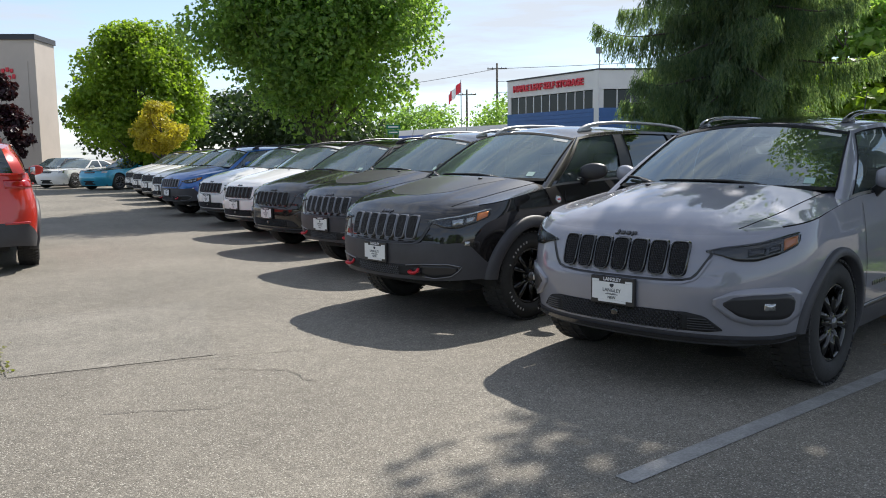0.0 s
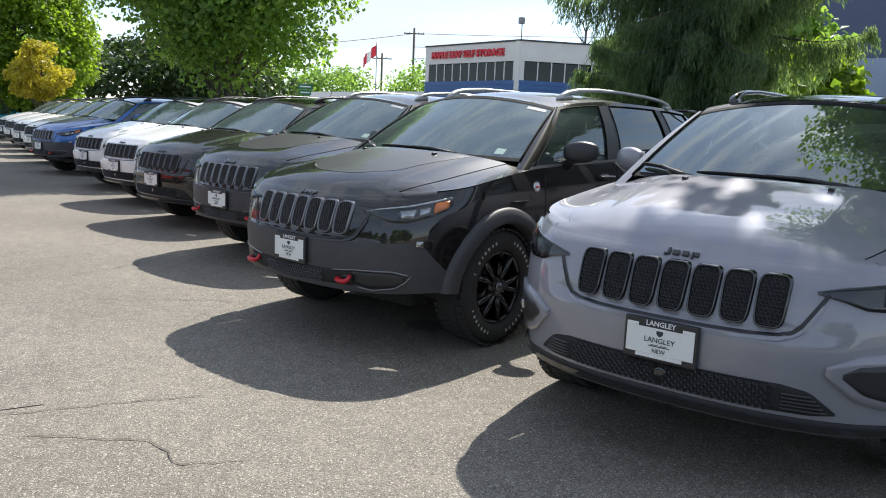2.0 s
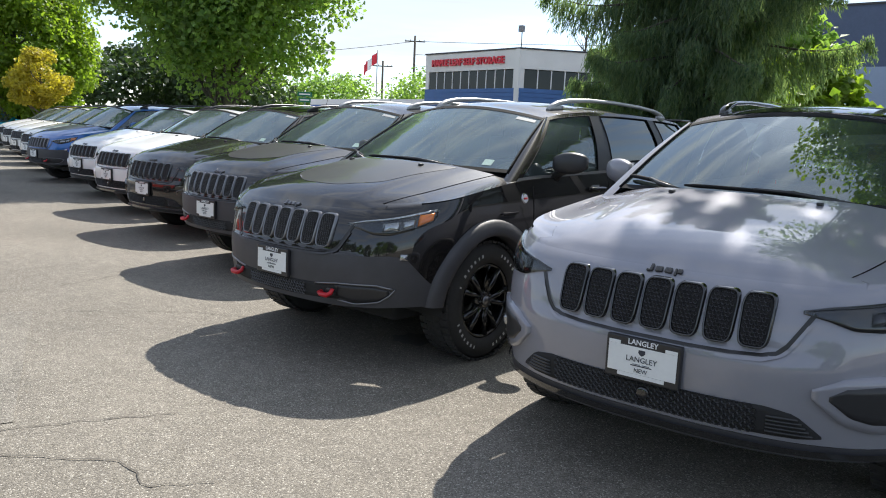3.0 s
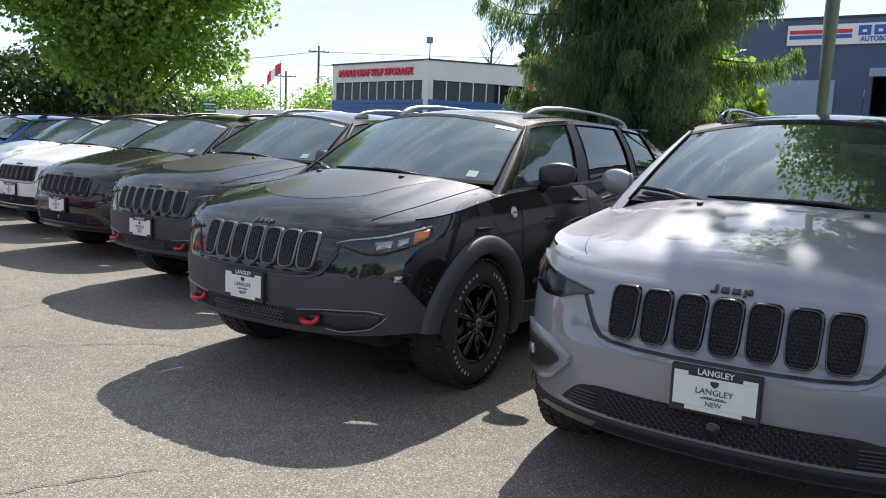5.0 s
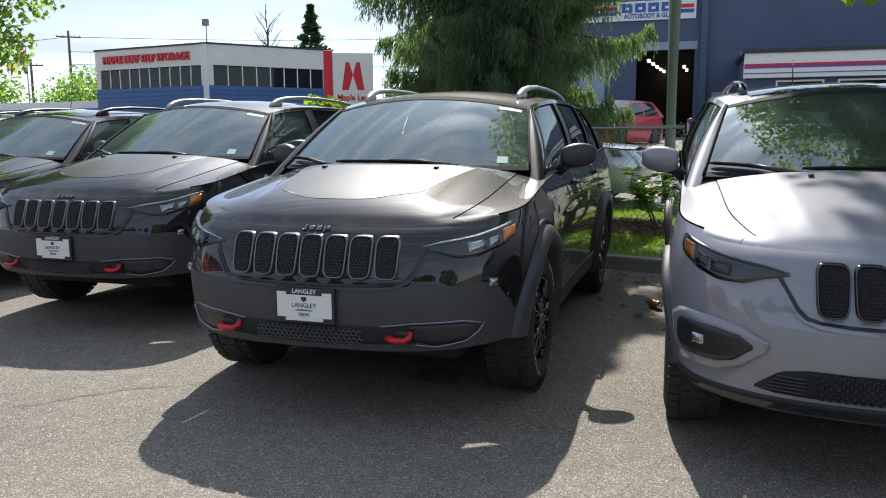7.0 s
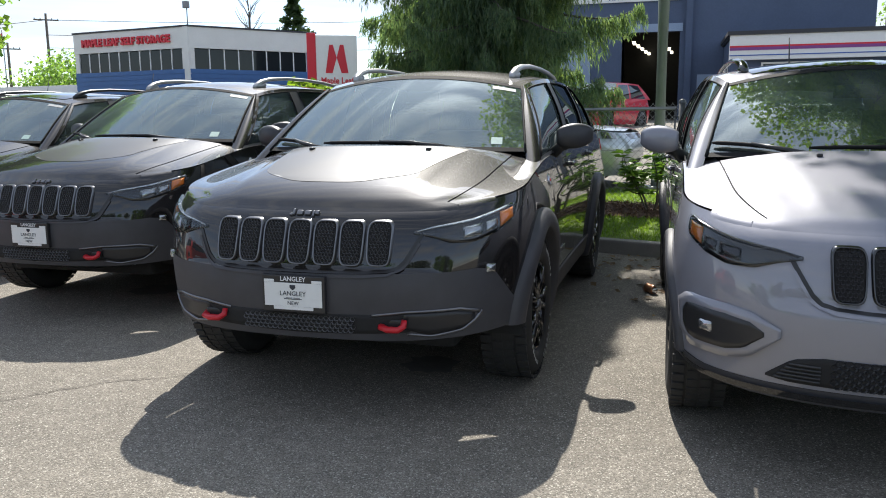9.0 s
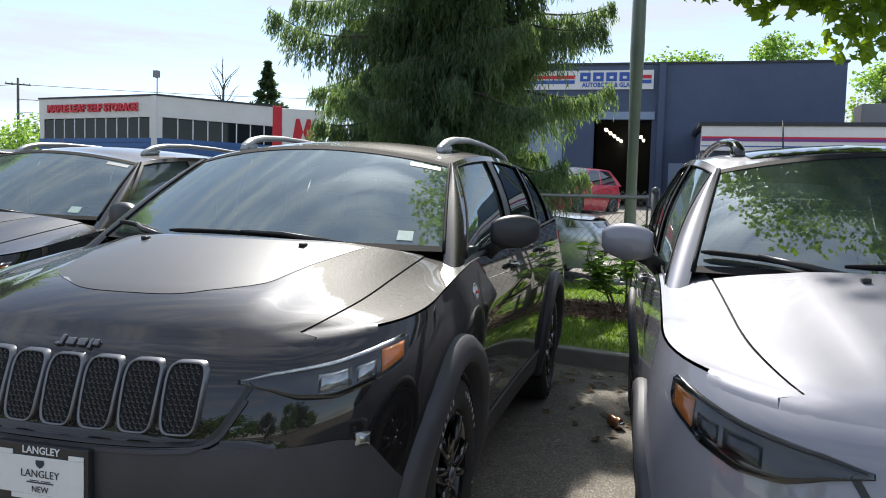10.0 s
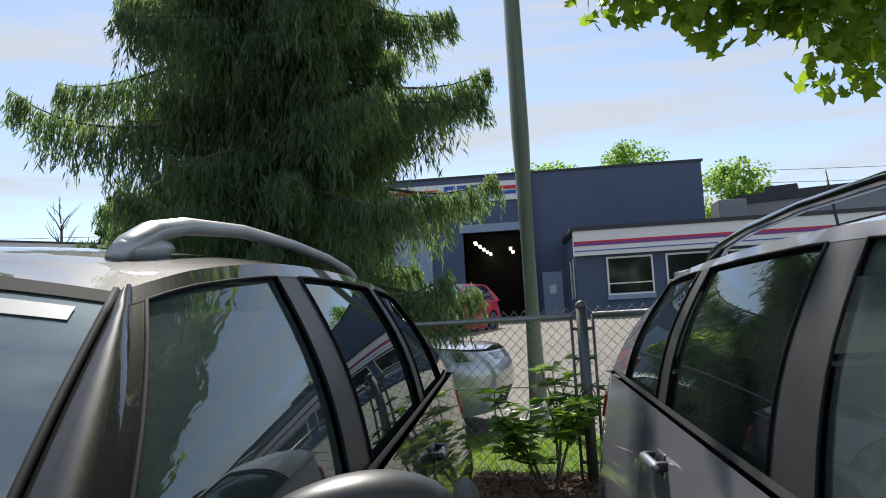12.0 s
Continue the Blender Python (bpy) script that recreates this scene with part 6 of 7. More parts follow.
# ---- other cars ----
def plain_car(name, paint_mat, label, L=4.7, W=0.93, belt_z=0.95, roof_z=1.4, hood_z=0.86, cab=(1.5, 2.2, 3.4, 4.2), wheel_r=0.34, stripe=None, lamp=LAMP_CLEAR):
    """A car of another make: nose at y = 0. cab: the foot and head of the screen, the head and foot of the rear window."""
    car = thing(name, None, label, "car")
    ax = (0.92, L - 0.98)
    A, N = 0.65, 2.8

    def sec(s, z):
        w = W * lin(z, [(0.2, 0.92), (0.45, 0.98), (0.65, 1.0), (belt_z, 0.93), (belt_z + 0.2, 0.88)])
        f = lin(z, [(0.2, 0.12), (0.4, 0.02), (0.6, 0.0), (0.75, 0.06), (hood_z + 0.05, 0.2)])
        b = L - lin(z, [(0.2, 0.15), (0.5, 0.0), (0.8, 0.04), (belt_z + 0.1, 0.15)])
        if s <= 1:
            a = s * math.pi / 2
            return Vector((w * math.sin(a) ** (2 / N), f + (A - f) * (1 - math.cos(a) ** (2 / N)) if s < 1 else A, z))
        if s <= 2:
            return Vector((w, A + (L - 2 * A) * (s - 1), z))
        a = (3 - s) * math.pi / 2
        return Vector((w * max(0, math.sin(a)) ** (2 / N), b - (b - L + A) * (1 - max(0, math.cos(a)) ** (2 / N)), z))
    def top(y):
        return lin(y, [(0.0, hood_z - 0.06), (0.4, hood_z), (cab[0], belt_z - 0.01), (L * 0.7, belt_z + 0.04), (L, belt_z + 0.03)])
    ss = [i / 10 for i in range(10)] + [1 + i / 40 for i in range(41)] + [2 + i / 8 for i in range(1, 9)]
    bm = bmesh.new()
    for sd in (1, -1):
        rows = []
        for s in ss:
            y = sec(s, 0.5).y
            lo = 0.2
            for c in ax:
                r = wheel_r + 0.05
                if abs(y - c) < r:
                    lo = max(lo, wheel_r + math.sqrt(r * r - (y - c) ** 2))
            hi = top(y)
            row = []
            for k in range(9):
                p = sec(s, lo + (hi - lo) * k / 8)
                p.x *= sd
                row.append(p)
            rows.append(row)
        add_grid(bm, rows)
    bmesh.ops.remove_doubles(bm, verts=bm.verts, dist=0.001)
    bmesh.ops.recalc_face_normals(bm, faces=bm.faces)
    part("body", bm, paint_mat, car)

    def deck(y0, y1, n=12):
        rows = []
        for i in range(n + 1):
            y = y0 + (y1 - y0) * i / n
            z = top(y)
            if y < A:
                w = W * 0.93 * max(0.02, 1 - ((A - y) / (A - 0.12)) ** N) ** (1 / N)
            elif y > L - A:
                w = W * 0.9 * max(0.02, 1 - ((y - L + A) / (A - 0.1)) ** N) ** (1 / N)
            else:
                w = W * 0.94
            rows.append([Vector((w * (j / 6 - 1), y, z + 0.03 * (1 - (j / 6 - 1) ** 2) + 0.005)) for j in range(13)])
        return sheet(rows)
    part("bonnet", deck(0.13, cab[0] + 0.1), stripe or paint_mat, car)
    part("boot", deck(cab[3] - 0.1, L - 0.12), paint_mat, car)
    xr, xb = W * 0.70, W * 0.90
    def rz(y):
        m_ = (cab[1] + cab[2]) / 2
        return roof_z - 0.10 * ((y - m_) / (cab[2] - cab[1])) ** 2
    def cross(y, z, x):
        return [Vector((x * (j / 6 - 1), y - 0.05 * (1 - (j / 6 - 1) ** 2) * (1 if y < L / 2 else -1), z + 0.05 * (1 - (j / 6 - 1) ** 2))) for j in range(13)]
    part("roof", sheet([cross(cab[1] + (cab[2] - cab[1]) * k / 8, rz(cab[1] + (cab[2] - cab[1]) * k / 8), xr) for k in range(9)]), paint_mat, car)
    part("windscreen", sheet([cross(cab[0] + (cab[1] - cab[0]) * k / 5, top(cab[0]) + (rz(cab[1]) - top(cab[0])) * k / 5, xb + (xr - xb) * k / 5) for k in range(6)]), WINDSCREEN, car)
    part("rear_window", sheet([cross(cab[2] + (cab[3] - cab[2]) * k / 5, rz(cab[2]) + (top(cab[3]) - rz(cab[2])) * k / 5, xr + (xb - xr) * k / 5) for k in range(6)]), PRIVACY, car)
    for sd in (1, -1):
        def side(u, v):
            yb, yt = cab[0] + (cab[3] - cab[0]) * u, cab[1] + (cab[2] - cab[1]) * u
            return Vector((sd * (xb + (xr - xb) * v + 0.02 * math.sin(math.pi * v)), yb + (yt - yb) * v, top(yb) + (rz(yt) - top(yb)) * v))
        part("side_frame", fgrid(side, 0, 1, 0, 1, 16, 6), paint_mat, car)
        for a, b in ((0.08, 0.45), (0.50, 0.88)):
            def pane(u, v):
                return side(u, v) + Vector((sd * 0.004, 0, 0))
            part("side_window", fgrid(pane, a, b, 0.06, 0.90, 8, 4), PRIVACY, car)
        mm = part("door_mirror", box((-0.09, -0.06, -0.06), (0.09, 0.06, 0.06), 0.03), paint_mat, car)
        mm.location = (sd * (W + 0.06), cab[0] + 0.35, belt_z + 0.06)
        hz = hood_z - 0.13
        rows = [[Vector((sd * sec(s, z).x, sec(s, z).y - 0.006, z)) for z in (hz, hz + 0.05, hz + 0.09)] for s in [0.42 + 0.03 * k for k in range(10)]]
        part("headlamp", sheet(rows), lamp, car)
        part("tail_lamp", sheet([[Vector((sd * sec(s, z).x * 1.003, sec(s, z).y + 0.006, z)) for z in (belt_z - 0.16, belt_z - 0.02)] for s in [2.35 + 0.06 * k for k in range(8)]]), LAMP_RED, car)
        for c in ax:
            w = part("wheel", lathe([(-0.1, wheel_r * 0.66), (-0.11, wheel_r * 0.85), (-0.09, wheel_r * 0.97), (0, wheel_r), (0.09, wheel_r * 0.97), (0.11, wheel_r * 0.85), (0.1, wheel_r * 0.66)], "x", 28), RUBBER, car)
            w.location = (sd * (W - 0.115), c, wheel_r)
            w.rotation_euler = (0, 0, 0 if sd > 0 else math.pi)
            bm = bmesh.new()
            for k in range(10):
                a = 2 * math.pi * k / 10
                add_tube(bm, [(0.08, 0.03 * math.cos(a), 0.03 * math.sin(a)), (0.095, wheel_r * 0.66 * math.cos(a), wheel_r * 0.66 * math.sin(a))], [0.016, 0.02], 5)
            add_lathe(bm, [(0.085, wheel_r * 0.70), (0.108, wheel_r * 0.68), (0.1, wheel_r * 0.6)], "x", 28)
            part("rim", bm, SATIN_GREY, w)
            part("rim_back", lathe([(0.02, wheel_r * 0.68), (0.02, 0.0)], "x", 20), DARK, w)
            part("wheel_well", sheet([[Vector((sd * xx, c + (wheel_r + 0.045) * math.cos(math.pi * k / 12), wheel_r * 0.9 + (wheel_r + 0.05) * math.sin(math.pi * k / 12))) for xx in (W * 0.96, 0.5)] for k in range(13)]), DARK, car)
    gz_ = hood_z - 0.12
    part("grille", sheet([[Vector((x, sec(s_, z).y - 0.008, z)) for z in (gz_ - 0.02, gz_ + 0.05)] for x, s_ in [((k / 6 - 1) * W * 0.55, (abs(k / 6 - 1) * 0.55) ** 1.4 * 0.9) for k in range(13)]]), GLOSS_BLACK, car)
    part("lower_intake", sheet([[Vector((x, sec(s_, z).y - 0.008, z)) for z in (0.24, 0.42)] for x, s_ in [((k / 6 - 1) * W * 0.62, (abs(k / 6 - 1) * 0.62) ** 1.4 * 0.9) for k in range(13)]]), DARK, car)
    part("underbody", box((-W * 0.85, 0.3, 0.18), (W * 0.85, L - 0.3, 0.5), 0.03), DARK, car)
    part("seats", box((-W * 0.6, cab[1] + 0.3, 0.4), (W * 0.6, cab[1] + 0.55, belt_z + 0.15), 0.06), INTERIOR, car)
    return car


def park(car, x, y, yaw):
    car.matrix_world = pose(x, y, ground_at(x, y), 0, 0, yaw)
    return car


cherry = plain_car("hatchback", PAINT_CHERRY, "cherry-red hatchback parked before the body shop", 4.45, 0.92, 1.02, 1.62, 0.98, (1.15, 1.95, 3.6, 4.25), 0.36)
park(cherry, -1.55, 23.8, -24)
pale = plain_car("sedan", PAINT_PALE, "pale silver sedan parked beyond the fence", 4.5, 0.88, 0.92, 1.42, 0.86, (1.25, 2.0, 3.3, 4.0), 0.32)
park(pale, 1.15, 9.0, 76)
coupe = plain_car("muscle_coupe", PAINT_AQUA, "bright blue muscle coupe with a dark bonnet", 5.0, 0.96, 0.98, 1.42, 0.90, (1.75, 2.5, 3.5, 4.4), 0.37, stripe=PAINT_TEAL)
park(coupe, -31.45, 8.55, 22)
white_coupe = plain_car("muscle_coupe", PAINT_WHITE, "white muscle coupe with a black grille", 4.8, 0.95, 0.95, 1.36, 0.88, (1.7, 2.4, 3.3, 4.2), 0.36)
park(white_coupe, -35.6, 8.0, 30)
dark_sedan = plain_car("sedan", PAINT_BLACK, "black sedan beside the white coupe", 4.9, 0.93, 0.98, 1.45, 0.90, (1.5, 2.2, 3.5, 4.3), 0.35)
park(dark_sedan, -38.9, 7.9, 25)

# ---- fence, lamp post, shrub ----
GALV = mat("galvanised_steel", (0.30, 0.31, 0.32), 0.45, 0.8, vary=0.2, scale=10)
POST_DARK = mat("weathered_post", (0.12, 0.125, 0.13), 0.5, 0.7, vary=0.25, scale=10)
POLE_GREEN = mat("pole_paint", (0.30, 0.34, 0.31), 0.5, 0.2, vary=0.12, scale=4, bump=0.1, bscale=80)
fence = thing("chain_link_fence", None, "chest-high chain-link fence with steel posts", "fence")
FQ, FH = 1.64, 1.14
def fence_pt(p, h):
    return on_ground(p, FQ, h)
wires = bmesh.new()
P0, P1, PITCH = -5.0, 5.0, 0.075
k = -FH
while k < P1 - P0:
    for slope in (1, -1):
        a, b = k, k + FH
        p0, p1 = max(a, 0), min(b, P1 - P0)
        if p1 > p0:
            h0, h1 = (p0 - a, p1 - a) if slope > 0 else (b - p0, b - p1)
            add_tube(wires, [fence_pt(P0 + p0, 0.06 + h0), fence_pt(P0 + p1, 0.06 + h1)], 0.0022, 3, False)
    k += PITCH
tagged(part("wire_mesh", wires, GALV, fence, "galvanised wire mesh"), kind="stuff")
pp = pq(1.70, 6.27)[0]
for p in (pp - 6.0, pp - 3.0, pp, pp + 3.0):
    a, b = fence_pt(p, -0.1), fence_pt(p, FH + 0.06)
    bm = tube([a, b], 0.038, 12)
    add_lathe(bm, [(b.z, 0.042), (b.z + 0.03, 0.036), (b.z + 0.045, 0.0)], "z", 12, (b.x, b.y, 0))
    part("post", bm, POST_DARK, fence)
    if abs(p - pp) < 0.1:
        for d in (-0.075, 0.075):
            part("gate_post", tube([fence_pt(p + d, 0.0), fence_pt(p + d, FH + 0.0)], 0.010, 8), POST_DARK, fence)
            for h in (0.15, 0.5, 0.85, 1.05):
                part("tie_band", tube([fence_pt(p + d, h), fence_pt(p, h)], 0.012, 6), POST_DARK, fence)
for p0, p1 in ((P0, pp - 0.075), (pp + 0.075, P1)):
    part("top_rail", tube([fence_pt(p0, FH), fence_pt(p1, FH)], 0.021, 10), GALV, fence)
    part("tension_wire", tube([fence_pt(p0, 0.66), fence_pt(p1, 0.66)], 0.004, 4), GALV, fence)

lx, ly = 1.44, 8.9
lamp = thing("lamp_post", None, "tall tapered grey-green steel lamp post", "lamp post")
zb = ground_at(lx, ly)
part("pole", tube([(lx, ly, zb - 0.1), (lx, ly, zb + 3), (lx + 0.01, ly, zb + 8.5)], [0.105, 0.092, 0.065], 16), POLE_GREEN, lamp)
part("base_plate", box((lx - 0.2, ly - 0.2, zb - 0.02), (lx + 0.2, ly + 0.2, zb + 0.03), 0.01), POLE_GREEN, lamp)
part("arm", tube([(lx, ly, zb + 8.4), (lx + 0.5, ly - 0.5, zb + 8.6)], 0.03, 8), POLE_GREEN, lamp)
part("head", box((lx + 0.35, ly - 0.75, zb + 8.52), (lx + 0.75, ly - 0.4, zb + 8.66), 0.03), POLE_GREEN, lamp)

SHRUB_LEAF = leafy("rhododendron_leaves", (0.06, 0.13, 0.025), (0.15, 0.25, 0.05), 0.45, 0.35)
LONG = [(-0.5, 0, 0), (0.05, -0.21, 0.05), (0.5, 0, -0.06), (0.05, 0.21, 0.05)]
def shrub(x, y, height, spread, label, clumps=26):
    t = thing("shrub", pose(x, y, ground_at(x, y)), label, "shrub")
    bm = bmesh.new()
    cs, ns = [], []
    for k in range(max(4, clumps // 4)):
        a = k * 2.4 + 0.6 * rng.random()
        lean = spread * (0.35 + 0.35 * rng.random())
        fork = Vector((lean * math.cos(a), lean * math.sin(a), height * (0.12 + 0.36 * rng.random())))
        limb(bm, (0.04 * math.cos(a), 0.04 * math.sin(a), 0), fork, 0.014, 0.009, 0.22, 6)
        for j in range(5):
            b0 = a + (j - 2) * 0.75 + 0.4 * rng.normal()
            tip = fork + Vector((spread * 0.50 * math.cos(b0), spread * 0.50 * math.sin(b0), height * (0.05 + 0.38 * rng.random())))
            limb(bm, fork, tip, 0.008, 0.004, 0.25, 4)
            for whorl in range(3):
                c0 = tip.lerp(fork, 0.30 * whorl)
                count = 8 if whorl == 0 else 6
                for q in range(count):
                    b_ = 2 * math.pi * q / count + rng.random()
                    d = np.array([math.cos(b_), math.sin(b_), -0.25 + 0.6 * rng.random()])
                    cs.append(np.array(c0) + d * 0.06)
                    n_ = np.array([-0.3 * math.cos(b_), -0.3 * math.sin(b_), 1.0]) + rng.normal(size=3) * 0.35
                    ns.append((n_ / np.linalg.norm(n_), d / np.linalg.norm(d)))
    part("stem", bm, BARK, t)
    c = np.array(cs)
    n_ = np.array([q[0] for q in ns])
    d = np.array([q[1] for q in ns])
    b_ = np.cross(n_, d)
    b_ /= np.linalg.norm(b_, axis=1, keepdims=True)
    s = (0.125 + 0.06 * rng.random(len(c)))[:, None]
    v = np.stack([c + d * u * s + b_ * w * s + n_ * h * s for u, w, h in LONG], 1)
    leaf_object("foliage", v, LONG, SHRUB_LEAF, t)
    return t


shrub(1.40, 6.20, 0.98, 0.38, "leggy green rhododendron in the mulch by the fence", 21)
shrub(4.1, 5.55, 1.15, 0.6, "green rhododendron with pale new shoots behind the cars", 26)

# ---- far signs, poles and wires ----
pylon = thing("pylon_sign", None, "red and white storage sign on a post", "sign")
m, w = wall_frame((-11.9, 26.4, 0), (-10.45, 27.1, 0))
part("panel", box((0.0, 0, 2.05), (w, 0.25, 4.62), 0.02, m), SIGN_WHITE, pylon, smooth=False)
part("side_panel", box((-0.36, -0.02, 0.9), (-0.01, 0.27, 4.70), 0.02, m), SIGN_RED, pylon, smooth=False)
bm = bmesh.new()
for pts in (((0.35, 3.15), (0.62, 3.15), (0.80, 3.75), (0.66, 4.25), (0.52, 4.25)), ((1.25, 3.15), (0.98, 3.15), (0.80, 3.75), (0.94, 4.25), (1.08, 4.25))):
    bm.faces.new([bm.verts.new(m @ Vector((x, -0.012, z))) for x, z in pts])
part("emblem", bm, SIGN_RED, pylon, smooth=False)
part("sign_lettering", text_mesh("Maple Leaf", 0.34, 0.005, m @ pose(w / 2, -0.015, 2.85), bold=0.008, fit_width=1.3), SIGN_RED, pylon, smooth=False)
part("sign_lettering", text_mesh("Self Storage", 0.32, 0.005, m @ pose(w / 2, -0.015, 2.45), bold=0.008, fit_width=1.35), SIGN_RED, pylon, smooth=False)

WOOD_POLE = mat("utility_pole_wood", (0.13, 0.11, 0.09), 0.85, vary=0.3, scale=3, bump=0.4, bscale=40)
CABLE = mat("cable", (0.02, 0.02, 0.022), 0.6, vary=0.1)
def utility_pole(x, y, top, arm):
    t = thing("utility_pole", None, "wooden utility pole with a cross-arm", "utility pole", "utility poles")
    part("pole", tube([(x, y, 0.8), (x, y, top)], [0.16, 0.11], 10), WOOD_POLE, t)
    m = pose(x, y, top - 0.6, 0, 0, arm)
    part("cross_arm", box((-1.1, -0.06, -0.06), (1.1, 0.06, 0.06), 0.0, m), WOOD_POLE, t, smooth=False)
    for k in (-1.0, -0.5, 0.5, 1.0):
        part("insulator", lathe([(0.06, 0.03), (0.16, 0.05), (0.2, 0.0)], "z", 8), GALV, t).matrix_world = m @ pose(k, 0, 0)
    return t
utility_pole(-56.1, 61.9, 11.6, 42)
utility_pole(-60.5, 61.5, 9.0, 42)
utility_pole(25, 77.5, 14.4, 10)
wires = [((-56.1, 61.9, z), (8, 78, z + 1.2)) for z in (11.0, 9.6, 8.4)] + [((-56.1, 61.9, 11.0), (-90, 50, 10.5)), ((25, 77.5, 13.8), (80, 66, 13.0)), ((25, 77.5, 12.6), (80, 66, 11.8))]
for a, b in wires:
    a, b = Vector(a), Vector(b)
    pts = [a.lerp(b, k / 12) - Vector((0, 0, 1.1 * math.sin(math.pi * k / 12))) for k in range(13)]
    tagged(part("overhead_cable", tube(pts, 0.025, 4), CABLE), "black overhead cable between utility poles", "cable", "overhead cables")

flag = thing("flag", None, "red and white flag on a slim pole", "flag")
part("pole", tube([(-51.9, 52.1, 0.8), (-51.9, 52.1, 8.9)], 0.05, 8), GALV, flag)
d = Vector((-0.80, -0.45, 0))
for i, mm in ((0, SIGN_RED), (1, SIGN_WHITE), (2, SIGN_RED)):
    rows = [[Vector((-51.9, 52.1, 8.8)) + d * (u * 0.5) + Vector((0.05 * math.sin(u * 5), 0.08 * math.sin(u * 5), -0.45 * u - v * 1.0)) for v in (0, 0.5, 1.0)] for u in [i + k / 4 for k in range(5)]]
    part("stripe", sheet(rows), mm, flag)

dead = thing("bare_tree", None, "bare leafless tree beyond the storage roof", "tree")
bm = bmesh.new()
base = Vector((-30, 53.6, 1.0))
limb(bm, base, base + Vector((0.2, 0, 8.6)), 0.2, 0.08, 0.02)
for k in range(11):
    z = 6.2 + 0.28 * k
    a = k * 2.4
    p = base + Vector((0.15, 0, z))
    q = p + Vector((1.1 * math.cos(a), 0.9 * math.sin(a), 1.4))
    limb(bm, p, q, 0.05, 0.015, 0.1)
    limb(bm, p.lerp(q, 0.5), q + Vector((0.3 * math.sin(a), 0.3, 0.3)), 0.025, 0.01, 0.1)
part("branch", bm, BARK, dead)

spruce = thing("spruce_tree", pose(-24.7, 50.8, 1.0), "small dark spruce beyond the storage building", "tree")
part("trunk", tube([(0, 0, 0), (0, 0, 9.7)], [0.2, 0.03], 8), BARK, spruce)
cs = []
for k in range(2600):
    h = 2 + 7.8 * rng.random()
    r = (1 - (h - 2) / 8.0) * 3.3 * (0.35 + 0.65 * rng.random()) * (0.75 + 0.25 * math.cos(h * 9)) + 0.05
    a = rng.random() * 6.283
    cs.append((r * math.cos(a), r * math.sin(a), h - 0.25 * r))
cs = np.array(cs)
nr = rng.normal(size=cs.shape) + np.array([0, 0, 1.2])
nr /= np.linalg.norm(nr, axis=1, keepdims=True)
leaf_object("crown", leaf_cloud(cs, nr, 0.35 + 0.25 * rng.random(len(cs)), LONG), LONG, LEAF_DARK, spruce)

SIGN_GREEN = mat("sign_green", (0.01, 0.16, 0.09), 0.4, vary=0.08)
street = thing("street_sign", pose(-27.0, 22.6, ground_at(-27.0, 22.6), 0, 0, 40), "green street name signs on a slim steel post", "street sign")
part("post", tube([(0, 0, -0.1), (0, 0, 2.65)], 0.03, 8), GALV, street)
for z, w_ in ((2.45, 0.36), (2.17, 0.30)):
    sg = part("sign_plate", box((-w_, -0.045, z - 0.11), (w_, -0.032, z + 0.11), 0.004), SIGN_GREEN, street, "green sign plate", smooth=False)
    part("sign_bar", box((-w_ * 0.75, -0.049, z - 0.03), (w_ * 0.75, -0.0452, z + 0.03)), SIGN_WHITE, sg, smooth=False)

roof_lamp = thing("roof_floodlight", None, "small floodlight on the corner of the storage roof", "floodlight")
part("stem", tube([(-25.6, 38.7, 6.8), (-25.6, 38.7, 7.9)], 0.035, 6), GALV, roof_lamp)
part("head", box((-25.8, 38.55, 7.8), (-25.45, 38.8, 8.2), 0.04), GREY_WALL, roof_lamp)

# ---- litter ----
COPPER = mat("copper_can", (0.36, 0.18, 0.10), 0.35, 0.8, vary=0.3, scale=40)
can = thing("drink_can", pose(1.46, 3.0, 0.034, 90, 0, 35), "crushed copper-coloured drink can on the asphalt", "can")
bm = lathe([(-0.06, 0.0), (-0.06, 0.025), (-0.052, 0.033), (-0.02, 0.032), (0.0, 0.027), (0.02, 0.033), (0.052, 0.032), (0.06, 0.026), (0.058, 0.0)], "z", 20)
for v in bm.verts:
    v.co += Vector((0.004 * math.sin(v.co.z * 90), 0.004 * math.cos(v.co.x * 120), 0))
part("shell", bm, COPPER, can)
part("lid", lathe([(0.0585, 0.024), (0.0605, 0.022), (0.0595, 0.0)], "z", 20), CHROME, can)
DRY_LEAF = leafy("dry_leaves", (0.10, 0.06, 0.03), (0.22, 0.15, 0.08), 0.2, 0.8)
lit = []
for _ in range(420):
    p, q = rng.normal() * 1.6 + 0.5, -abs(rng.normal()) * 0.9 - 0.02
    v = KERB0 + ALONG * p + ACROSS * q
    lit.append((v.x, v.y, 0.012))
lit = np.array(lit)
nr = rng.normal(size=lit.shape) * 0.25 + np.array([0, 0, 1.0])
nr /= np.linalg.norm(nr, axis=1, keepdims=True)
o = leaf_object("leaf_litter", leaf_cloud(lit, nr, 0.03 + 0.05 * rng.random(len(lit)), KITE), KITE, DRY_LEAF, None)
tagged(o, "dry brown leaf litter along the kerb", "leaf litter", kind="stuff")

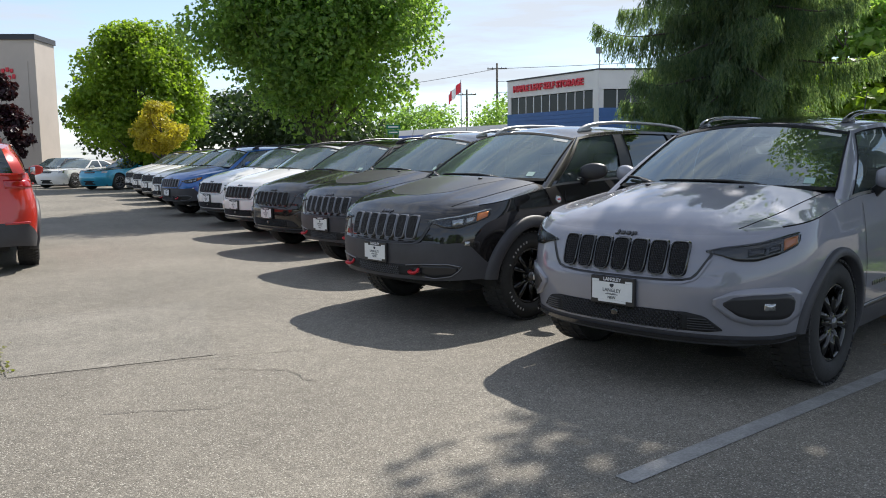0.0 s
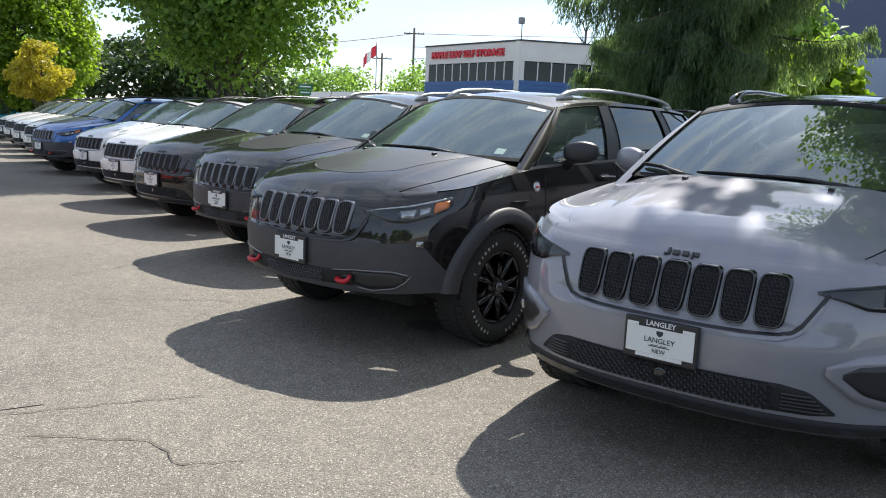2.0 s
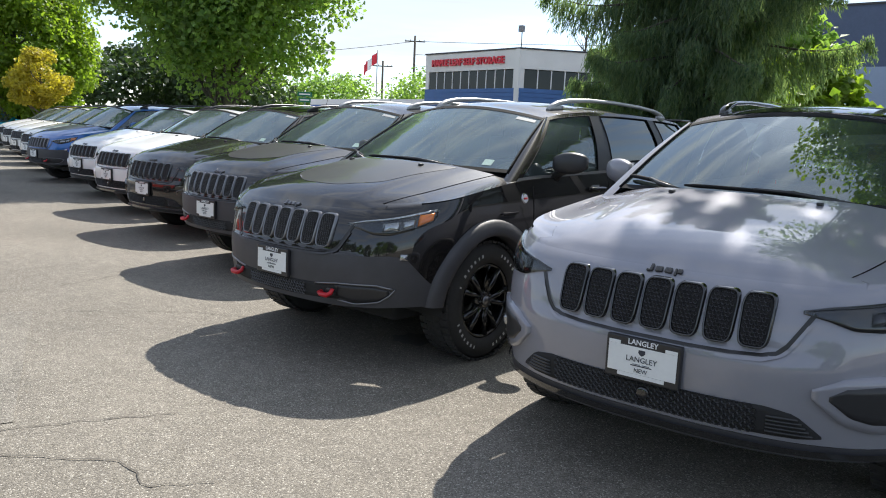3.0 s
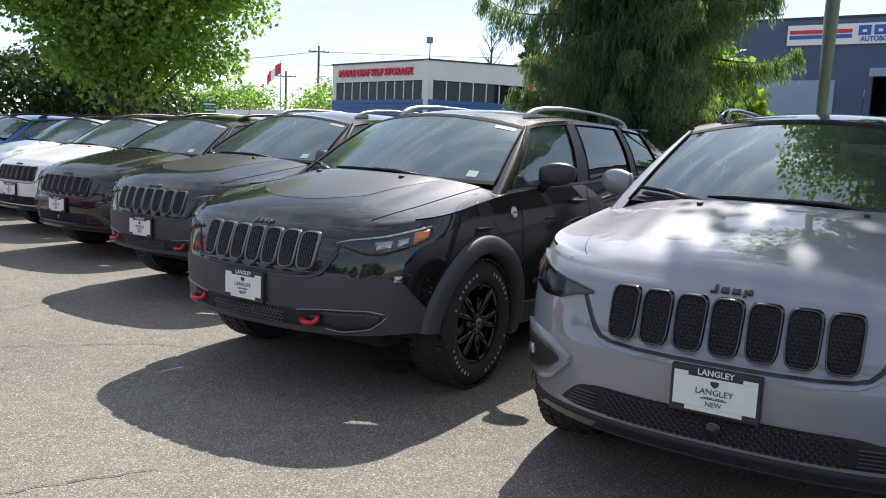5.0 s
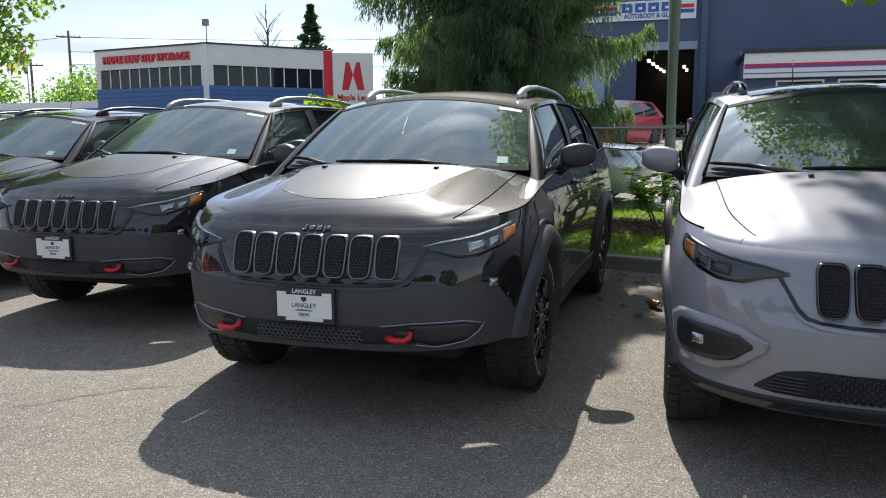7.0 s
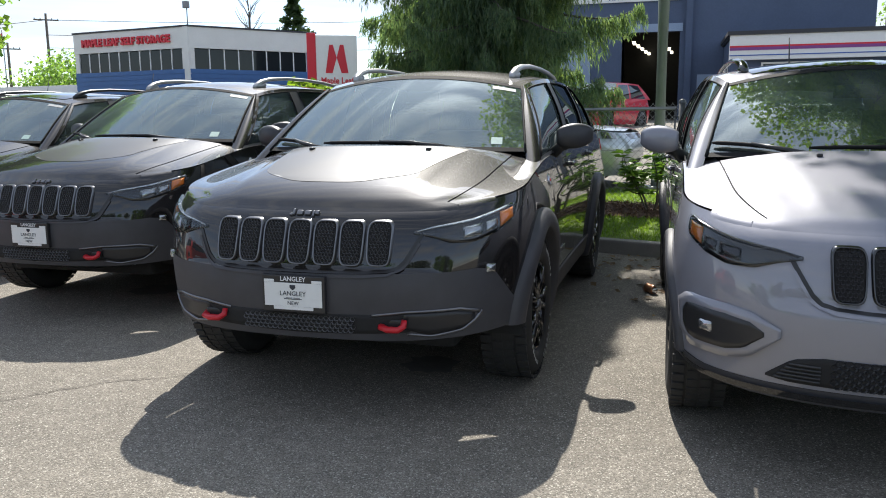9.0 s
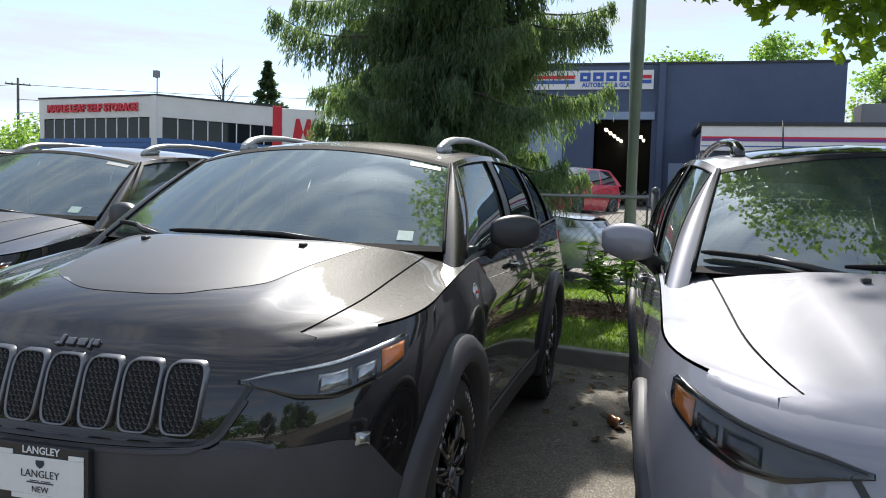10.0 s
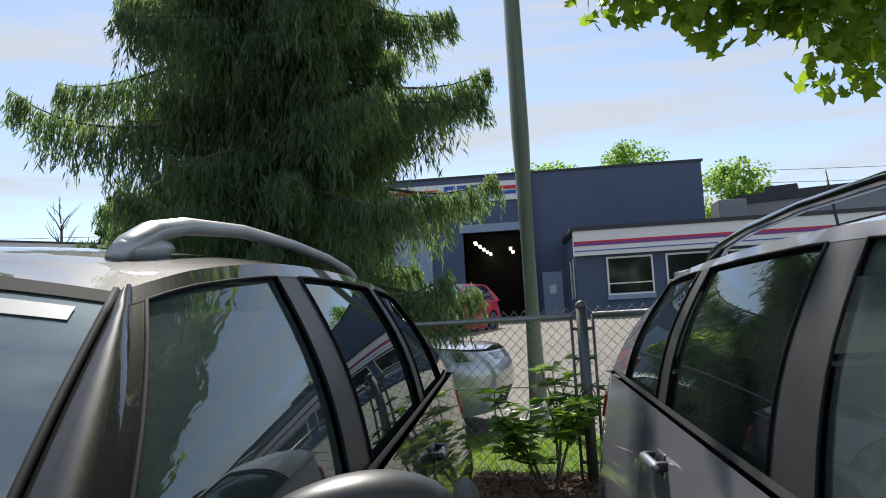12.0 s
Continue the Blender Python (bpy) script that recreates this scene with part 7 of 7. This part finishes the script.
# grass blades
GRASS = leafy("grass_blades", (0.10, 0.17, 0.02), (0.20, 0.30, 0.04), 0.5)
gp = []
for q0, q1, n_ in ((0.15, 1.1, 16000), (1.76, 3.5, 22000)):
    for _ in range(n_):
        p, q = -3.5 + 9 * rng.random(), q0 + (q1 - q0) * rng.random()
        gp.append(on_ground(p, q, 0.015))
gp = np.array(gp)
up = np.stack([rng.normal(size=len(gp)) * 0.35, rng.normal(size=len(gp)) * 0.35, np.ones(len(gp))], 1)
sd = np.cross(up, rng.normal(size=gp.shape))
sd /= np.linalg.norm(sd, axis=1, keepdims=True)
hh = (0.025 + 0.035 * rng.random((len(gp), 1)))
v = np.stack([gp - sd * 0.004, gp + sd * 0.004, gp + up * hh * 0.6 + sd * 0.003, gp + up * hh], 1)
o = leaf_object("grass", v, KITE, GRASS, None)
tagged(o, "short mown grass blades on both lawns", "grass", kind="stuff")
CHIP = leafy("bark_chips", (0.07, 0.04, 0.025), (0.24, 0.15, 0.10), 0.05, 0.9)
cp = np.array([on_ground(-3.5 + 9 * rng.random(), 1.08 + 0.72 * rng.random(), 0.035 + 0.015 * rng.random()) for _ in range(9000)])
nr = rng.normal(size=cp.shape) * 0.5 + np.array([0, 0, 1.0])
nr /= np.linalg.norm(nr, axis=1, keepdims=True)
o = leaf_object("bark_chips", leaf_cloud(cp, nr, 0.02 + 0.045 * rng.random(len(cp)), LONG), LONG, CHIP, None)
tagged(o, "loose brown bark chips in the bed", "bark chips", kind="stuff")

# ---- cracks, stains and weeds in the asphalt ----
CRACK = mat("crack_dark", (0.10, 0.092, 0.080), 0.95, vary=0.4, scale=20)
WEED = leafy("weed_leaves", (0.12, 0.14, 0.03), (0.24, 0.24, 0.06), 0.4)
def crack(points, width):
    pts = []
    for a, b in zip(points, points[1:]):
        a, b = Vector((*a, 0)), Vector((*b, 0))
        n_ = max(3, int((b - a).length / 0.05))
        side = Vector((-(b - a).y, (b - a).x, 0)).normalized()
        pts += [a.lerp(b, k / n_) + side * rng.normal() * 0.010 for k in range(n_)]
    rows = []
    for k, p in enumerate(pts):
        d = pts[min(k + 1, len(pts) - 1)] - pts[max(k - 1, 0)]
        side = Vector((-d.y, d.x, 0)).normalized() * width * (0.35 + 0.9 * rng.random())
        rows.append([p - side + Vector((0, 0, 0.0052)), p + side + Vector((0, 0, 0.0052))])
    o = part("asphalt_crack", sheet(rows), CRACK, None, smooth=False)
    return tagged(o, "thin dark crack in the worn asphalt", "crack", "cracks in the asphalt", "structure")
crack([(-0.25, -2.80), (0.2, -1.62), (0.55, -0.9)], 0.0035)
crack([(-2.2, -2.5), (-1.95, -1.0), (-1.75, -0.45), (-1.2, 0.2), (-0.6, 0.55)], 0.0035)
crack([(-2.35, -2.4), (-0.25, -2.77)], 0.0035)
crack([(0.45, -1.75), (0.85, -1.42), (1.15, -1.45), (1.3, -1.2)], 0.0035)
crack([(-4.6, -3.2), (-3.2, -1.6), (-2.6, -0.2), (-2.9, 0.9)], 0.0035)
crack([(-6.5, -2.0), (-4.9, -0.9), (-4.4, 0.4)], 0.0035)
crack([(0.9, -2.6), (1.25, -2.1), (1.2, -1.9)], 0.0035)
wp = np.array([[-0.35 - 1.7 * u + 0.05 * rng.normal(), -2.78 + 0.33 * u + 0.04 * rng.normal(), 0.012] for u in rng.random(90)])
nr = rng.normal(size=wp.shape) * 0.4 + np.array([0, 0, 1.0])
nr /= np.linalg.norm(nr, axis=1, keepdims=True)
o = leaf_object("weeds", leaf_cloud(wp, nr, 0.02 + 0.03 * rng.random(len(wp)), KITE), KITE, WEED, None)
tagged(o, "small yellow-green weeds along the patch edge", "weeds", kind="stuff")
STAIN = mat("oil_stain", (0.085, 0.08, 0.072), 0.7, vary=0.3, scale=8, bump=0.4, bscale=95)
for x, y, r in ((0.35, 0.9, 0.16), (-2.3, 2.2, 0.2), (2.6, 0.95, 0.15)):
    bm = bmesh.new()
    bm.faces.new([bm.verts.new((x + r * (0.75 + 0.4 * rng.random()) * math.cos(a), y + r * (0.75 + 0.4 * rng.random()) * math.sin(a), 0.004)) for a in (2 * math.pi * k / 22 for k in range(22))])
    tagged(part("oil_stain", bm, STAIN, None, smooth=False), "dark oil stain on the asphalt under a car", "stain", "oil stains", "structure")
